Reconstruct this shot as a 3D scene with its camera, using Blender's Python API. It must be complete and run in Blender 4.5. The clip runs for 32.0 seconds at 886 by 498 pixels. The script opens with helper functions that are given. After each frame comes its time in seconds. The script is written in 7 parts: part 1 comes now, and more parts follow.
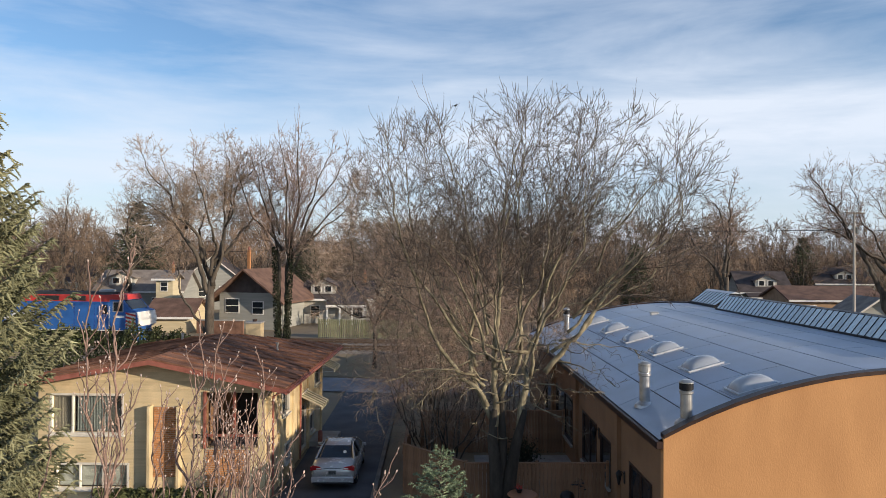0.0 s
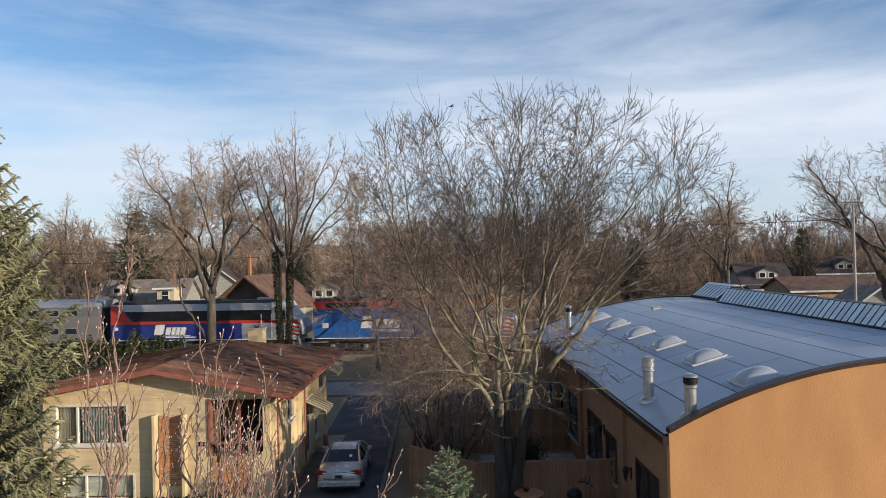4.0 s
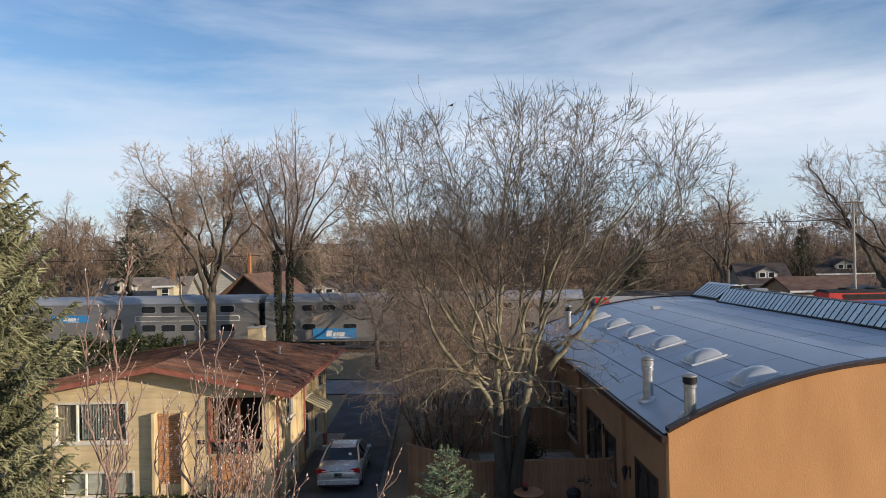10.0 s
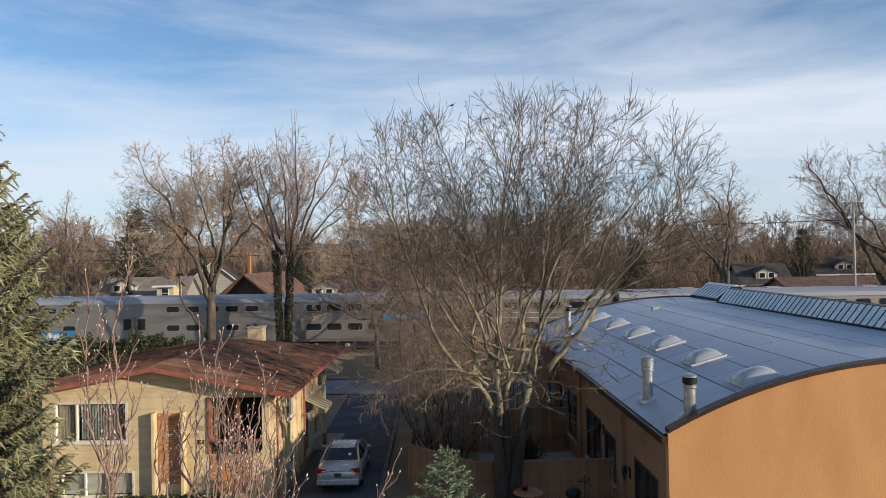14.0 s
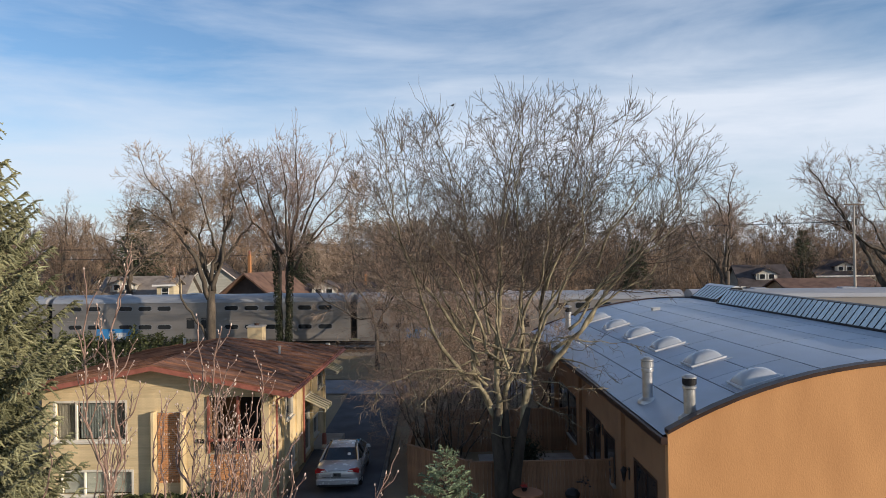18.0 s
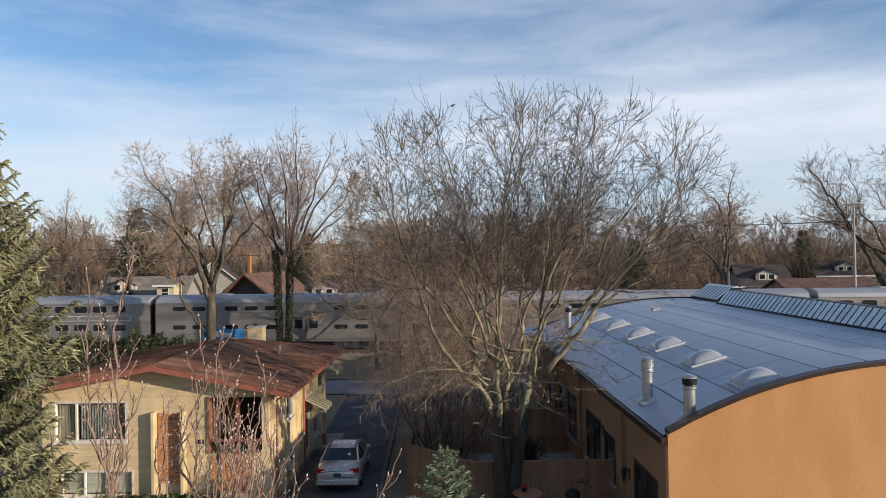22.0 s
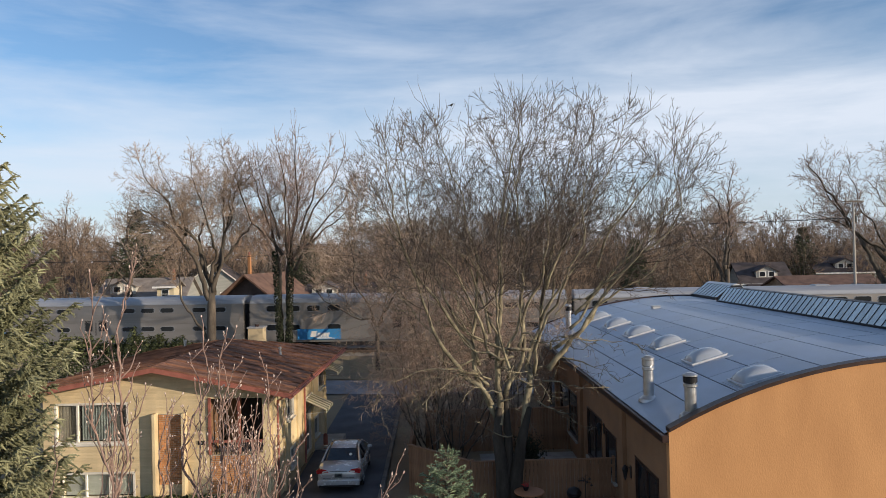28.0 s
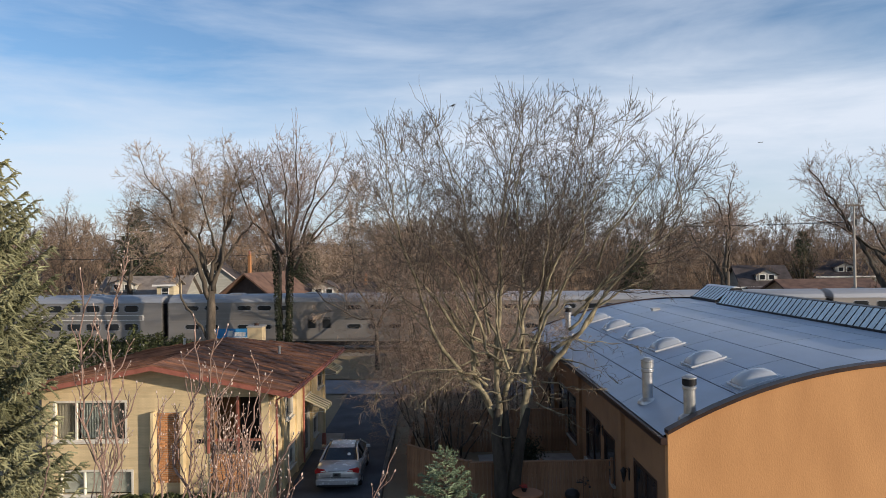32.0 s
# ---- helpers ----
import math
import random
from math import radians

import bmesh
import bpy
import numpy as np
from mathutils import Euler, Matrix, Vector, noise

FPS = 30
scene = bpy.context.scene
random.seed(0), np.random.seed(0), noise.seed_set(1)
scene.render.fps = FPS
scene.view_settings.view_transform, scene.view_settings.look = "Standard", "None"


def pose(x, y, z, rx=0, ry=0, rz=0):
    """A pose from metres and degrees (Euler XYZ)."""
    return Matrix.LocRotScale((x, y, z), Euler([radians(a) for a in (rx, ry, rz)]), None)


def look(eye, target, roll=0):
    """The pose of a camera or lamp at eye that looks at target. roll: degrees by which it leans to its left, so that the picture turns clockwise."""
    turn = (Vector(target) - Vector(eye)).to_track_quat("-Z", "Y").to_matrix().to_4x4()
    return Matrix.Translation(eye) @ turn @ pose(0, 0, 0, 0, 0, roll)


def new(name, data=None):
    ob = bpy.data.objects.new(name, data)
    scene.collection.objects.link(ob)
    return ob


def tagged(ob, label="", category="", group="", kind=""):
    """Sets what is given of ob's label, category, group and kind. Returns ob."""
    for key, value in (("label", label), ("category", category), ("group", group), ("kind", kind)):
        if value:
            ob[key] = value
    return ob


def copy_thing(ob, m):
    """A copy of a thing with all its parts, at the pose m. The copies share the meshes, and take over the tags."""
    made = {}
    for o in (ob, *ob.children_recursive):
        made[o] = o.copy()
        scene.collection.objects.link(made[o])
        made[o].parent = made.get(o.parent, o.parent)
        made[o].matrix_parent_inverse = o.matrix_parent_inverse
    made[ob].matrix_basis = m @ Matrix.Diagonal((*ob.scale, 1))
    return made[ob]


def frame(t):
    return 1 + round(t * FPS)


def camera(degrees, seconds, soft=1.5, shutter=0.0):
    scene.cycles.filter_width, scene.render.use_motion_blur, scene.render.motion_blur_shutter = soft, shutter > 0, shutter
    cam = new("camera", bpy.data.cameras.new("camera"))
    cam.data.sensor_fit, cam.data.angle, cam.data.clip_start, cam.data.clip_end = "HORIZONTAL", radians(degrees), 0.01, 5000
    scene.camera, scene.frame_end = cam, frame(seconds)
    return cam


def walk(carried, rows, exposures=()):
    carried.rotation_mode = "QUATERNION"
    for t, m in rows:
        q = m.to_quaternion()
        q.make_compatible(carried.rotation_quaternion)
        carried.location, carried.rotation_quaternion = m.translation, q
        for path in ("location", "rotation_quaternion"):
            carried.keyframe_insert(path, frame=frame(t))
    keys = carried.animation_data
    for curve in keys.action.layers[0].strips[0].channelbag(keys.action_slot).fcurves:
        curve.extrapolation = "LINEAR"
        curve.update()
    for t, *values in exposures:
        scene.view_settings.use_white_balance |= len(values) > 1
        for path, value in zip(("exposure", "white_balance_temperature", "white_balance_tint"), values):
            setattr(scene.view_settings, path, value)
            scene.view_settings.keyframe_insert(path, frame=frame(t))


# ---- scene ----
# light and picture settings
EXPO = 0.05
SUN, SKY = 5.0, 0.15
CLOUD, CLOUD_DARK, HAZE = (4.85, 5.3, 6.05), (4.2, 4.8, 5.8), (4.0, 4.55, 5.4)
CLOUD_SHIFT = (0.3, 0.1, 0.15)
cam = camera(64.2, 32.0, soft=0.55, shutter=0.4)
EYE = (0.0, 0.0, 9.6)
# seconds, heading, pitch and lean in degrees: a phone held in one place
PATH = [
    (0, 0.825, 0.458, 0.299), (0.5, 0.827, 0.481, 0.047), (1, 0.821, 0.505, -0.212), (1.5, 0.814, 0.528, -0.623),
    (2, 0.822, 0.536, -1.023), (2.5, 0.830, 0.535, -1.246), (3, 0.829, 0.536, -1.338), (3.5, 0.830, 0.539, -1.340),
    (5.5, 0.816, 0.518, -1.374), (6, 0.822, 0.505, -1.246), (6.5, 0.826, 0.493, -1.212), (7, 0.829, 0.477, -1.228),
    (8, 0.834, 0.461, -1.225), (9, 0.825, 0.463, -1.239), (10, 0.826, 0.442, -1.167), (11, 0.819, 0.470, -1.204),
    (12, 0.826, 0.455, -1.236), (12.5, 0.826, 0.446, -1.143), (13, 0.825, 0.444, -1.039), (14, 0.832, 0.453, -1.108),
    (14.5, 0.831, 0.452, -1.126), (16.5, 0.826, 0.445, -1.007), (17, 0.823, 0.452, -0.988), (17.5, 0.816, 0.456, -0.928),
    (18, 0.817, 0.459, -0.899), (19, 0.819, 0.459, -0.897), (20, 0.817, 0.457, -0.898), (21, 0.818, 0.471, -0.893),
    (22, 0.814, 0.481, -0.920), (23, 0.809, 0.498, -0.965), (23.5, 0.810, 0.500, -1.027), (24, 0.808, 0.499, -1.096),
    (24.5, 0.806, 0.492, -1.091), (25, 0.809, 0.466, -0.992), (25.5, 0.808, 0.456, -0.953), (27.5, 0.830, 0.439, -1.326),
    (28, 0.827, 0.443, -1.312), (28.5, 0.822, 0.450, -1.246), (29, 0.812, 0.447, -1.124), (29.5, 0.811, 0.444, -0.989),
    (30, 0.815, 0.436, -0.847), (30.5, 0.814, 0.440, -0.791), (31, 0.813, 0.456, -0.790), (31.5, 0.815, 0.477, -0.810),
    (32, 0.813, 0.480, -0.840),
]


def aim(heading, pitch):
    h, p = radians(heading), radians(pitch)
    return (EYE[0] + 50 * math.sin(h) * math.cos(p), EYE[1] + 50 * math.cos(h) * math.cos(p), EYE[2] + 50 * math.sin(p))


walk(cam, [(t, look(EYE, aim(h, p), r)) for t, h, p, r in PATH], exposures=[(0, EXPO + 0.1), (2.5, EXPO + 0.07), (5.5, EXPO), (32, EXPO)])

# ---- light ----
SUN_AZ, SUN_EL = 119.0, 12.8    # azimuth clockwise from +y, elevation


def daylight():
    w = bpy.data.worlds.new("sky")
    scene.world = w
    w.use_nodes = True
    nt = w.node_tree
    nt.nodes.clear()
    N = nt.nodes.new
    out, bg, sky = N("ShaderNodeOutputWorld"), N("ShaderNodeBackground"), N("ShaderNodeTexSky")
    sky.sky_type = "NISHITA"
    sky.sun_disc = False
    sky.sun_elevation = radians(SUN_EL)
    sky.sun_rotation = radians(SUN_AZ)
    sky.air_density, sky.dust_density, sky.ozone_density = 1.0, 0.1, 4.0
    tc, mp = N("ShaderNodeTexCoord"), N("ShaderNodeMapping")
    mp.inputs["Location"].default_value = CLOUD_SHIFT
    mp.inputs["Scale"].default_value = (1.0, 1.0, 5.5)
    n1 = N("ShaderNodeTexNoise")
    n1.inputs["Scale"].default_value, n1.inputs["Detail"].default_value, n1.inputs["Roughness"].default_value = 2.2, 8.0, 0.56
    n1.inputs["Distortion"].default_value = 0.3
    ramp = N("ShaderNodeValToRGB")
    ramp.color_ramp.elements[0].position, ramp.color_ramp.elements[1].position = 0.34, 0.8
    ramp.color_ramp.elements[0].color, ramp.color_ramp.elements[1].color = (0.05, 0.05, 0.05, 1), (0.97, 0.97, 0.97, 1)
    # low sky is hazier
    sep = N("ShaderNodeSeparateXYZ")
    low = N("ShaderNodeMapRange")
    low.inputs["From Min"].default_value, low.inputs["From Max"].default_value = 0.0, 0.16
    low.inputs["To Min"].default_value, low.inputs["To Max"].default_value = 0.85, 0.0
    veil = N("ShaderNodeMix")
    veil.data_type = "RGBA"
    veil.inputs[7].default_value = (*HAZE, 1)
    # darker undersides of a few low clouds
    n2 = N("ShaderNodeTexNoise")
    n2.inputs["Scale"].default_value, n2.inputs["Detail"].default_value = 3.1, 5.0
    mp2 = N("ShaderNodeMapping")
    mp2.inputs["Scale"].default_value = (1.0, 1.0, 9.0)
    mp2.inputs["Location"].default_value = (3.3, 1.7, 0.4)
    dark = N("ShaderNodeValToRGB")
    dark.color_ramp.elements[0].position, dark.color_ramp.elements[1].position = 0.64, 0.85
    cl = N("ShaderNodeMix")
    cl.data_type = "RGBA"
    cl.inputs[6].default_value = (*CLOUD, 1)
    cl.inputs[7].default_value = (*CLOUD_DARK, 1)
    mix = N("ShaderNodeMix")
    mix.data_type = "RGBA"
    L = nt.links.new
    L(tc.outputs["Generated"], mp.inputs["Vector"]), L(mp.outputs[0], n1.inputs["Vector"])
    L(tc.outputs["Generated"], mp2.inputs["Vector"]), L(mp2.outputs[0], n2.inputs["Vector"])
    # cover by height: a bank of cloud low down, a clearer belt, thin veil above
    cover, add = N("ShaderNodeValToRGB"), N("ShaderNodeMath")
    el = cover.color_ramp.elements
    el[0].position, el[1].position = 0.0, 0.7
    for e, v in zip(el, (0.5, 0.55)):
        e.color = (v, v, v, 1)
    for pos, v in ((0.05, 0.5), (0.13, 0.62), (0.19, 0.55), (0.25, 0.48), (0.31, 0.5), (0.37, 0.53)):
        e = el.new(pos)
        e.color = (v, v, v, 1)
    add.operation = "ADD"
    sub = N("ShaderNodeMath")
    sub.operation = "SUBTRACT"
    sub.inputs[1].default_value = 0.5
    L(sep.outputs["Z"], cover.inputs[0]), L(cover.outputs["Color"], sub.inputs[0])
    # the bank thickens to the east
    east, bank, push = N("ShaderNodeMapRange"), N("ShaderNodeValToRGB"), N("ShaderNodeMath")
    east.inputs["From Min"].default_value, east.inputs["From Max"].default_value = -0.15, 0.4
    eb = bank.color_ramp.elements
    eb[0].position, eb[1].position = 0.09, 0.22
    eb[0].color, eb[1].color = (0, 0, 0, 1), (0, 0, 0, 1)
    mid = eb.new(0.155)
    mid.color = (0.3, 0.3, 0.3, 1)
    push.operation = "MULTIPLY_ADD"
    L(sep.outputs["X"], east.inputs["Value"]), L(sep.outputs["Z"], bank.inputs[0])
    L(east.outputs[0], push.inputs[0]), L(bank.outputs["Color"], push.inputs[1]), L(n1.outputs["Fac"], push.inputs[2])
    L(push.outputs[0], add.inputs[0]), L(sub.outputs[0], add.inputs[1])
    L(add.outputs[0], ramp.inputs[0]), L(tc.outputs["Generated"], sep.inputs[0]), L(sep.outputs["Z"], low.inputs["Value"])
    L(low.outputs[0], veil.inputs[0]), L(sky.outputs[0], veil.inputs[6])
    L(n2.outputs["Fac"], dark.inputs[0]), L(dark.outputs["Color"], cl.inputs[0])
    # thinner cloud overhead
    hi, mu = N("ShaderNodeMapRange"), N("ShaderNodeMath")
    hi.inputs["From Min"].default_value, hi.inputs["From Max"].default_value = 0.25, 0.6
    hi.inputs["To Min"].default_value, hi.inputs["To Max"].default_value = 1.0, 0.25
    mu.operation = "MULTIPLY"
    L(sep.outputs["Z"], hi.inputs["Value"]), L(hi.outputs[0], mu.inputs[0]), L(ramp.outputs["Color"], mu.inputs[1])
    L(mu.outputs[0], mix.inputs[0]), L(veil.outputs[2], mix.inputs[6]), L(cl.outputs[2], mix.inputs[7])
    L(mix.outputs[2], bg.inputs["Color"]), L(bg.outputs[0], out.inputs["Surface"])
    bg.inputs["Strength"].default_value = SKY
    sun = new("sun", bpy.data.lights.new("sun", "SUN"))
    sun.data.energy, sun.data.angle, sun.data.color = SUN, radians(0.6), (1.0, 0.84, 0.66)
    a, e = radians(SUN_AZ), radians(SUN_EL)
    d = Vector((math.sin(a) * math.cos(e), math.cos(a) * math.cos(e), math.sin(e)))
    sun.matrix_world = look(d * 200, (0, 0, 0))


daylight()

# ---- materials ----
MATS = {}


def mat(name, col, rough=0.75, metal=0.0, var=0.22, scale=2.0, bump=0.2, bscale=60.0, spec=0.3, col2=None, rnd=0.0, stretch=(1, 1, 1), trans=0.0, coat=0.0, island=0.0):
    """Two scales of noise over a base colour, a fine relief, and a shift from piece to piece."""
    if name in MATS:
        return MATS[name]
    m = bpy.data.materials.new(name)
    m.use_nodes = True
    nt = m.node_tree
    N, L = nt.nodes.new, nt.links.new
    b = nt.nodes["Principled BSDF"]
    tc, mp = N("ShaderNodeTexCoord"), N("ShaderNodeMapping")
    mp.inputs["Scale"].default_value = stretch
    L(tc.outputs["Object"], mp.inputs["Vector"])
    n1, n2 = N("ShaderNodeTexNoise"), N("ShaderNodeTexNoise")
    n1.inputs["Scale"].default_value, n1.inputs["Detail"].default_value = scale, 4.0
    n2.inputs["Scale"].default_value, n2.inputs["Detail"].default_value = bscale, 3.0
    L(mp.outputs[0], n1.inputs["Vector"]), L(mp.outputs[0], n2.inputs["Vector"])
    c2 = col2 or tuple(min(1, c * (1 + var)) for c in col)
    c1 = tuple(c * (1 - var) for c in col)
    r = N("ShaderNodeValToRGB")
    r.color_ramp.elements[0].position, r.color_ramp.elements[1].position = 0.32, 0.68
    r.color_ramp.elements[0].color, r.color_ramp.elements[1].color = (*c1, 1), (*c2, 1)
    L(n1.outputs["Fac"], r.inputs[0])
    fine = N("ShaderNodeMapRange")
    fine.inputs["To Min"].default_value, fine.inputs["To Max"].default_value = 1 - var * 0.8, 1 + var * 0.8
    L(n2.outputs["Fac"], fine.inputs["Value"])
    val = fine.outputs[0]
    if rnd or island:
        oi = N("ShaderNodeObjectInfo") if rnd else N("ShaderNodeNewGeometry")
        mr, mu = N("ShaderNodeMapRange"), N("ShaderNodeMath")
        k = rnd or island
        mr.inputs["To Min"].default_value, mr.inputs["To Max"].default_value = 1 - k, 1 + k
        mu.operation = "MULTIPLY"
        L(oi.outputs["Random" if rnd else "Random Per Island"], mr.inputs["Value"])
        L(mr.outputs[0], mu.inputs[0]), L(val, mu.inputs[1])
        val = mu.outputs[0]
    vm = N("ShaderNodeVectorMath")
    vm.operation = "SCALE"
    L(r.outputs["Color"], vm.inputs[0]), L(val, vm.inputs["Scale"])
    L(vm.outputs[0], b.inputs["Base Color"])
    b.inputs["Roughness"].default_value = rough
    b.inputs["Metallic"].default_value = metal
    b.inputs["Specular IOR Level"].default_value = spec
    b.inputs["Transmission Weight"].default_value = trans
    b.inputs["Coat Weight"].default_value = coat
    if rough > 0.12:
        rr = N("ShaderNodeMapRange")
        rr.inputs["To Min"].default_value, rr.inputs["To Max"].default_value = max(0, rough - 0.1), min(1, rough + 0.1)
        L(n1.outputs["Fac"], rr.inputs["Value"]), L(rr.outputs[0], b.inputs["Roughness"])
    if bump:
        bp = N("ShaderNodeBump")
        bp.inputs["Strength"].default_value, bp.inputs["Distance"].default_value = bump, 0.01
        L(n2.outputs["Fac"], bp.inputs["Height"]), L(bp.outputs[0], b.inputs["Normal"])
    MATS[name] = m
    return m


M_GROUND = mat("ground_dry_grass", (0.3, 0.235, 0.165), 0.95, var=0.3, scale=0.35, bump=0.6, bscale=18, col2=(0.26, 0.21, 0.13))
M_ASPHALT = mat("asphalt", (0.078, 0.082, 0.092), 0.85, var=0.3, scale=0.8, bump=0.35, bscale=120)
M_STREET = mat("street_asphalt", (0.24, 0.24, 0.25), 0.85, var=0.25, scale=0.5, bump=0.35, bscale=90)
M_CONC = mat("concrete", (0.33, 0.31, 0.28), 0.85, var=0.22, scale=1.5, bump=0.3, bscale=70)
M_KERB = mat("dark_kerb_concrete", (0.16, 0.15, 0.135), 0.9, var=0.3, scale=1.5, bump=0.4, bscale=60)
M_BALLAST = mat("ballast", (0.2, 0.175, 0.15), 0.95, var=0.4, scale=6, bump=1.0, bscale=14)
M_STEEL = mat("rail_steel", (0.22, 0.16, 0.12), 0.45, metal=0.7, var=0.2)
M_SLEEPER = mat("sleeper_wood", (0.1, 0.075, 0.055), 0.9, rnd=0.25)
M_LAWN = mat("lawn", (0.32, 0.25, 0.175), 0.95, var=0.35, scale=1.2, bump=0.7, bscale=40, col2=(0.24, 0.195, 0.125))
M_CREAM = mat("cream_brick", (0.6, 0.475, 0.285), 0.85, var=0.16, scale=1.3, bump=0.35, bscale=45, rnd=0.06)
M_CREAMW = mat("cream_wall", (0.6, 0.475, 0.28), 0.85, var=0.22, scale=0.9, bump=0.35, bscale=30)
M_BRICK = mat("orange_brick", (0.43, 0.2, 0.085), 0.85, var=0.2, scale=9, bump=0.4, bscale=90, rnd=0.3)
M_MORTAR = mat("mortar", (0.42, 0.36, 0.27), 0.9)
M_REDTRIM = mat("red_brown_paint", (0.29, 0.105, 0.075), 0.55, var=0.2, scale=4, bump=0.1)
M_ROOFRED = mat("roof_red_brown", (0.175, 0.08, 0.048), 0.85, var=0.4, scale=1.6, bump=0.6, bscale=40, rnd=0.13, spec=0.15, col2=(0.3, 0.155, 0.1), stretch=(0.6, 1.6, 1))
M_WHITE = mat("white_paint", (0.74, 0.72, 0.67), 0.6, var=0.08, scale=3, bump=0.1)
M_OFFWHITE = mat("off_white_paint", (0.62, 0.58, 0.5), 0.65, var=0.12, scale=2, bump=0.15)
M_GLASS = mat("dark_glass", (0.02, 0.024, 0.028), 0.05, var=0.1, bump=0, spec=0.6)
# tan of the light mirrored in the house window's left pane
M_PANETAN = mat("curtain", (0.22, 0.19, 0.15), 0.9, var=0.15, scale=3, stretch=(14, 14, 0.4))
M_BLIND = mat("blind_slat", (0.12, 0.13, 0.125), 0.6, var=0.1, rnd=0.2)
M_DARKSCREEN = mat("grey_insect_screen", (0.1, 0.095, 0.085), 0.8, var=0.15, bump=0.2, bscale=200)
M_DARKROOM = mat("dark_interior", (0.03, 0.028, 0.026), 0.9)
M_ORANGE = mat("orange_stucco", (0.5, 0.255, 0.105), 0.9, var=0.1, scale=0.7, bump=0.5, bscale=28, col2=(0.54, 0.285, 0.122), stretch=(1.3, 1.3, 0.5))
# stucco with its shade put into a darker, duller colour
M_SHADEWALL = mat("shaded_stucco", (0.25, 0.14, 0.075), 0.9, var=0.14, scale=0.8, bump=0.4, bscale=30)
M_COPING = mat("brown_metal_coping", (0.05, 0.03, 0.024), 0.4, metal=0.3, var=0.2, scale=2)
M_MEMBRANE = mat("roof_membrane", (0.345, 0.395, 0.475), 0.36, var=0.13, scale=0.6, bump=0.12, bscale=25, rnd=0.07, spec=0.45)
M_DECK = mat("roof_seam_dark", (0.07, 0.075, 0.085), 0.8)
M_GALV = mat("galvanised_steel", (0.55, 0.55, 0.54), 0.32, metal=0.85, var=0.15, scale=5)
M_BLACKM = mat("black_metal", (0.02, 0.02, 0.022), 0.45, metal=0.4, var=0.2)
M_DOME = mat("acrylic_dome", (0.53, 0.57, 0.62), 0.12, var=0.06, scale=2, bump=0.05, bscale=10, spec=0.6, trans=0.25)
M_FRAME = mat("pale_dull_metal", (0.62, 0.63, 0.64), 0.5, metal=0.2, var=0.12, scale=4)
# pale base colour puts the mirrored sky into the ridge panes
M_SKYGLASS = mat("sky_tinted_glass", (0.68, 0.76, 0.76), 0.12, var=0.22, scale=1.2, bump=0.03, rnd=0.16, spec=0.8)
M_ALU = mat("aluminium_frame", (0.6, 0.6, 0.58), 0.4, metal=0.6, var=0.1)
M_FENCE = mat("cedar_fence", (0.25, 0.14, 0.08), 0.85, var=0.22, scale=3, bump=0.4, bscale=30, rnd=0.14, stretch=(6, 6, 0.8))
M_FENCEG = mat("weathered_fence", (0.2, 0.2, 0.12), 0.9, var=0.25, scale=3, rnd=0.25, stretch=(5, 5, 0.7))
M_BARK = mat("grey_bark", (0.09, 0.074, 0.057), 0.9, var=0.5, scale=3, bump=0.9, bscale=26, stretch=(1, 1, 0.35))
# dark bark, with the shade on the great trunk put into its colour
M_BARKSHADE = mat("dark_shaded_bark", (0.045, 0.038, 0.03), 0.92, var=0.4, scale=4, bump=1.0, bscale=22, stretch=(1, 1, 0.3))
M_BARKMOSS = mat("mossy_bark", (0.12, 0.098, 0.07), 0.92, var=0.4, scale=3.6, bump=1.0, bscale=20, stretch=(1, 1, 0.6), col2=(0.36, 0.315, 0.205))
M_TWIG = mat("grey_brown_twig", (0.14, 0.112, 0.088), 0.8, var=0.25, scale=1.5, bump=0, island=0.5)
M_TWIGTAN = mat("tan_twig", (0.31, 0.235, 0.175), 0.85, var=0.25, scale=0.8, bump=0, island=0.4)
M_TWIGRED = mat("reddish_twig", (0.27, 0.19, 0.145), 0.85, var=0.25, scale=0.8, bump=0, island=0.4, rnd=0.0)
M_FARTWIG = mat("far_twig", (0.235, 0.165, 0.115), 0.95, var=0.3, scale=0.2, bump=0, rnd=0.3)
M_MAGBARK = mat("magnolia_bark", (0.25, 0.165, 0.13), 0.7, var=0.3, scale=12, bump=0.3, bscale=80)
M_BUD = mat("magnolia_bud", (0.52, 0.41, 0.34), 0.75, var=0.2, scale=20, bump=0.2, island=0.2)
M_NEEDLE = mat("spruce_needles", (0.16, 0.168, 0.085), 0.8, var=0.35, scale=1.1, bump=0, island=0.45, col2=(0.31, 0.305, 0.175))
M_NEEDLEB = mat("blue_spruce_needles", (0.2, 0.27, 0.16), 0.8, var=0.25, scale=2.0, bump=0, island=0.5, col2=(0.27, 0.33, 0.2))
M_NEEDLED = mat("dark_conifer_needles", (0.075, 0.085, 0.05), 0.85, var=0.3, scale=0.6, bump=0, island=0.4)
M_HEDGE = mat("hedge_leaves", (0.075, 0.085, 0.032), 0.8, var=0.35, scale=1.0, bump=0, island=0.45)
M_IVY = mat("ivy_leaves", (0.028, 0.033, 0.018), 0.9, var=0.3, scale=2.0, bump=0, island=0.5)
M_SILVER = mat("silver_car_paint", (0.5, 0.5, 0.5), 0.25, metal=0.35, var=0.05, scale=6, bump=0, coat=0.7)
M_TYRE = mat("rubber", (0.02, 0.02, 0.02), 0.85)
M_TAIL = mat("tail_lamp_red", (0.35, 0.012, 0.012), 0.2, var=0.1, bump=0, spec=0.6)
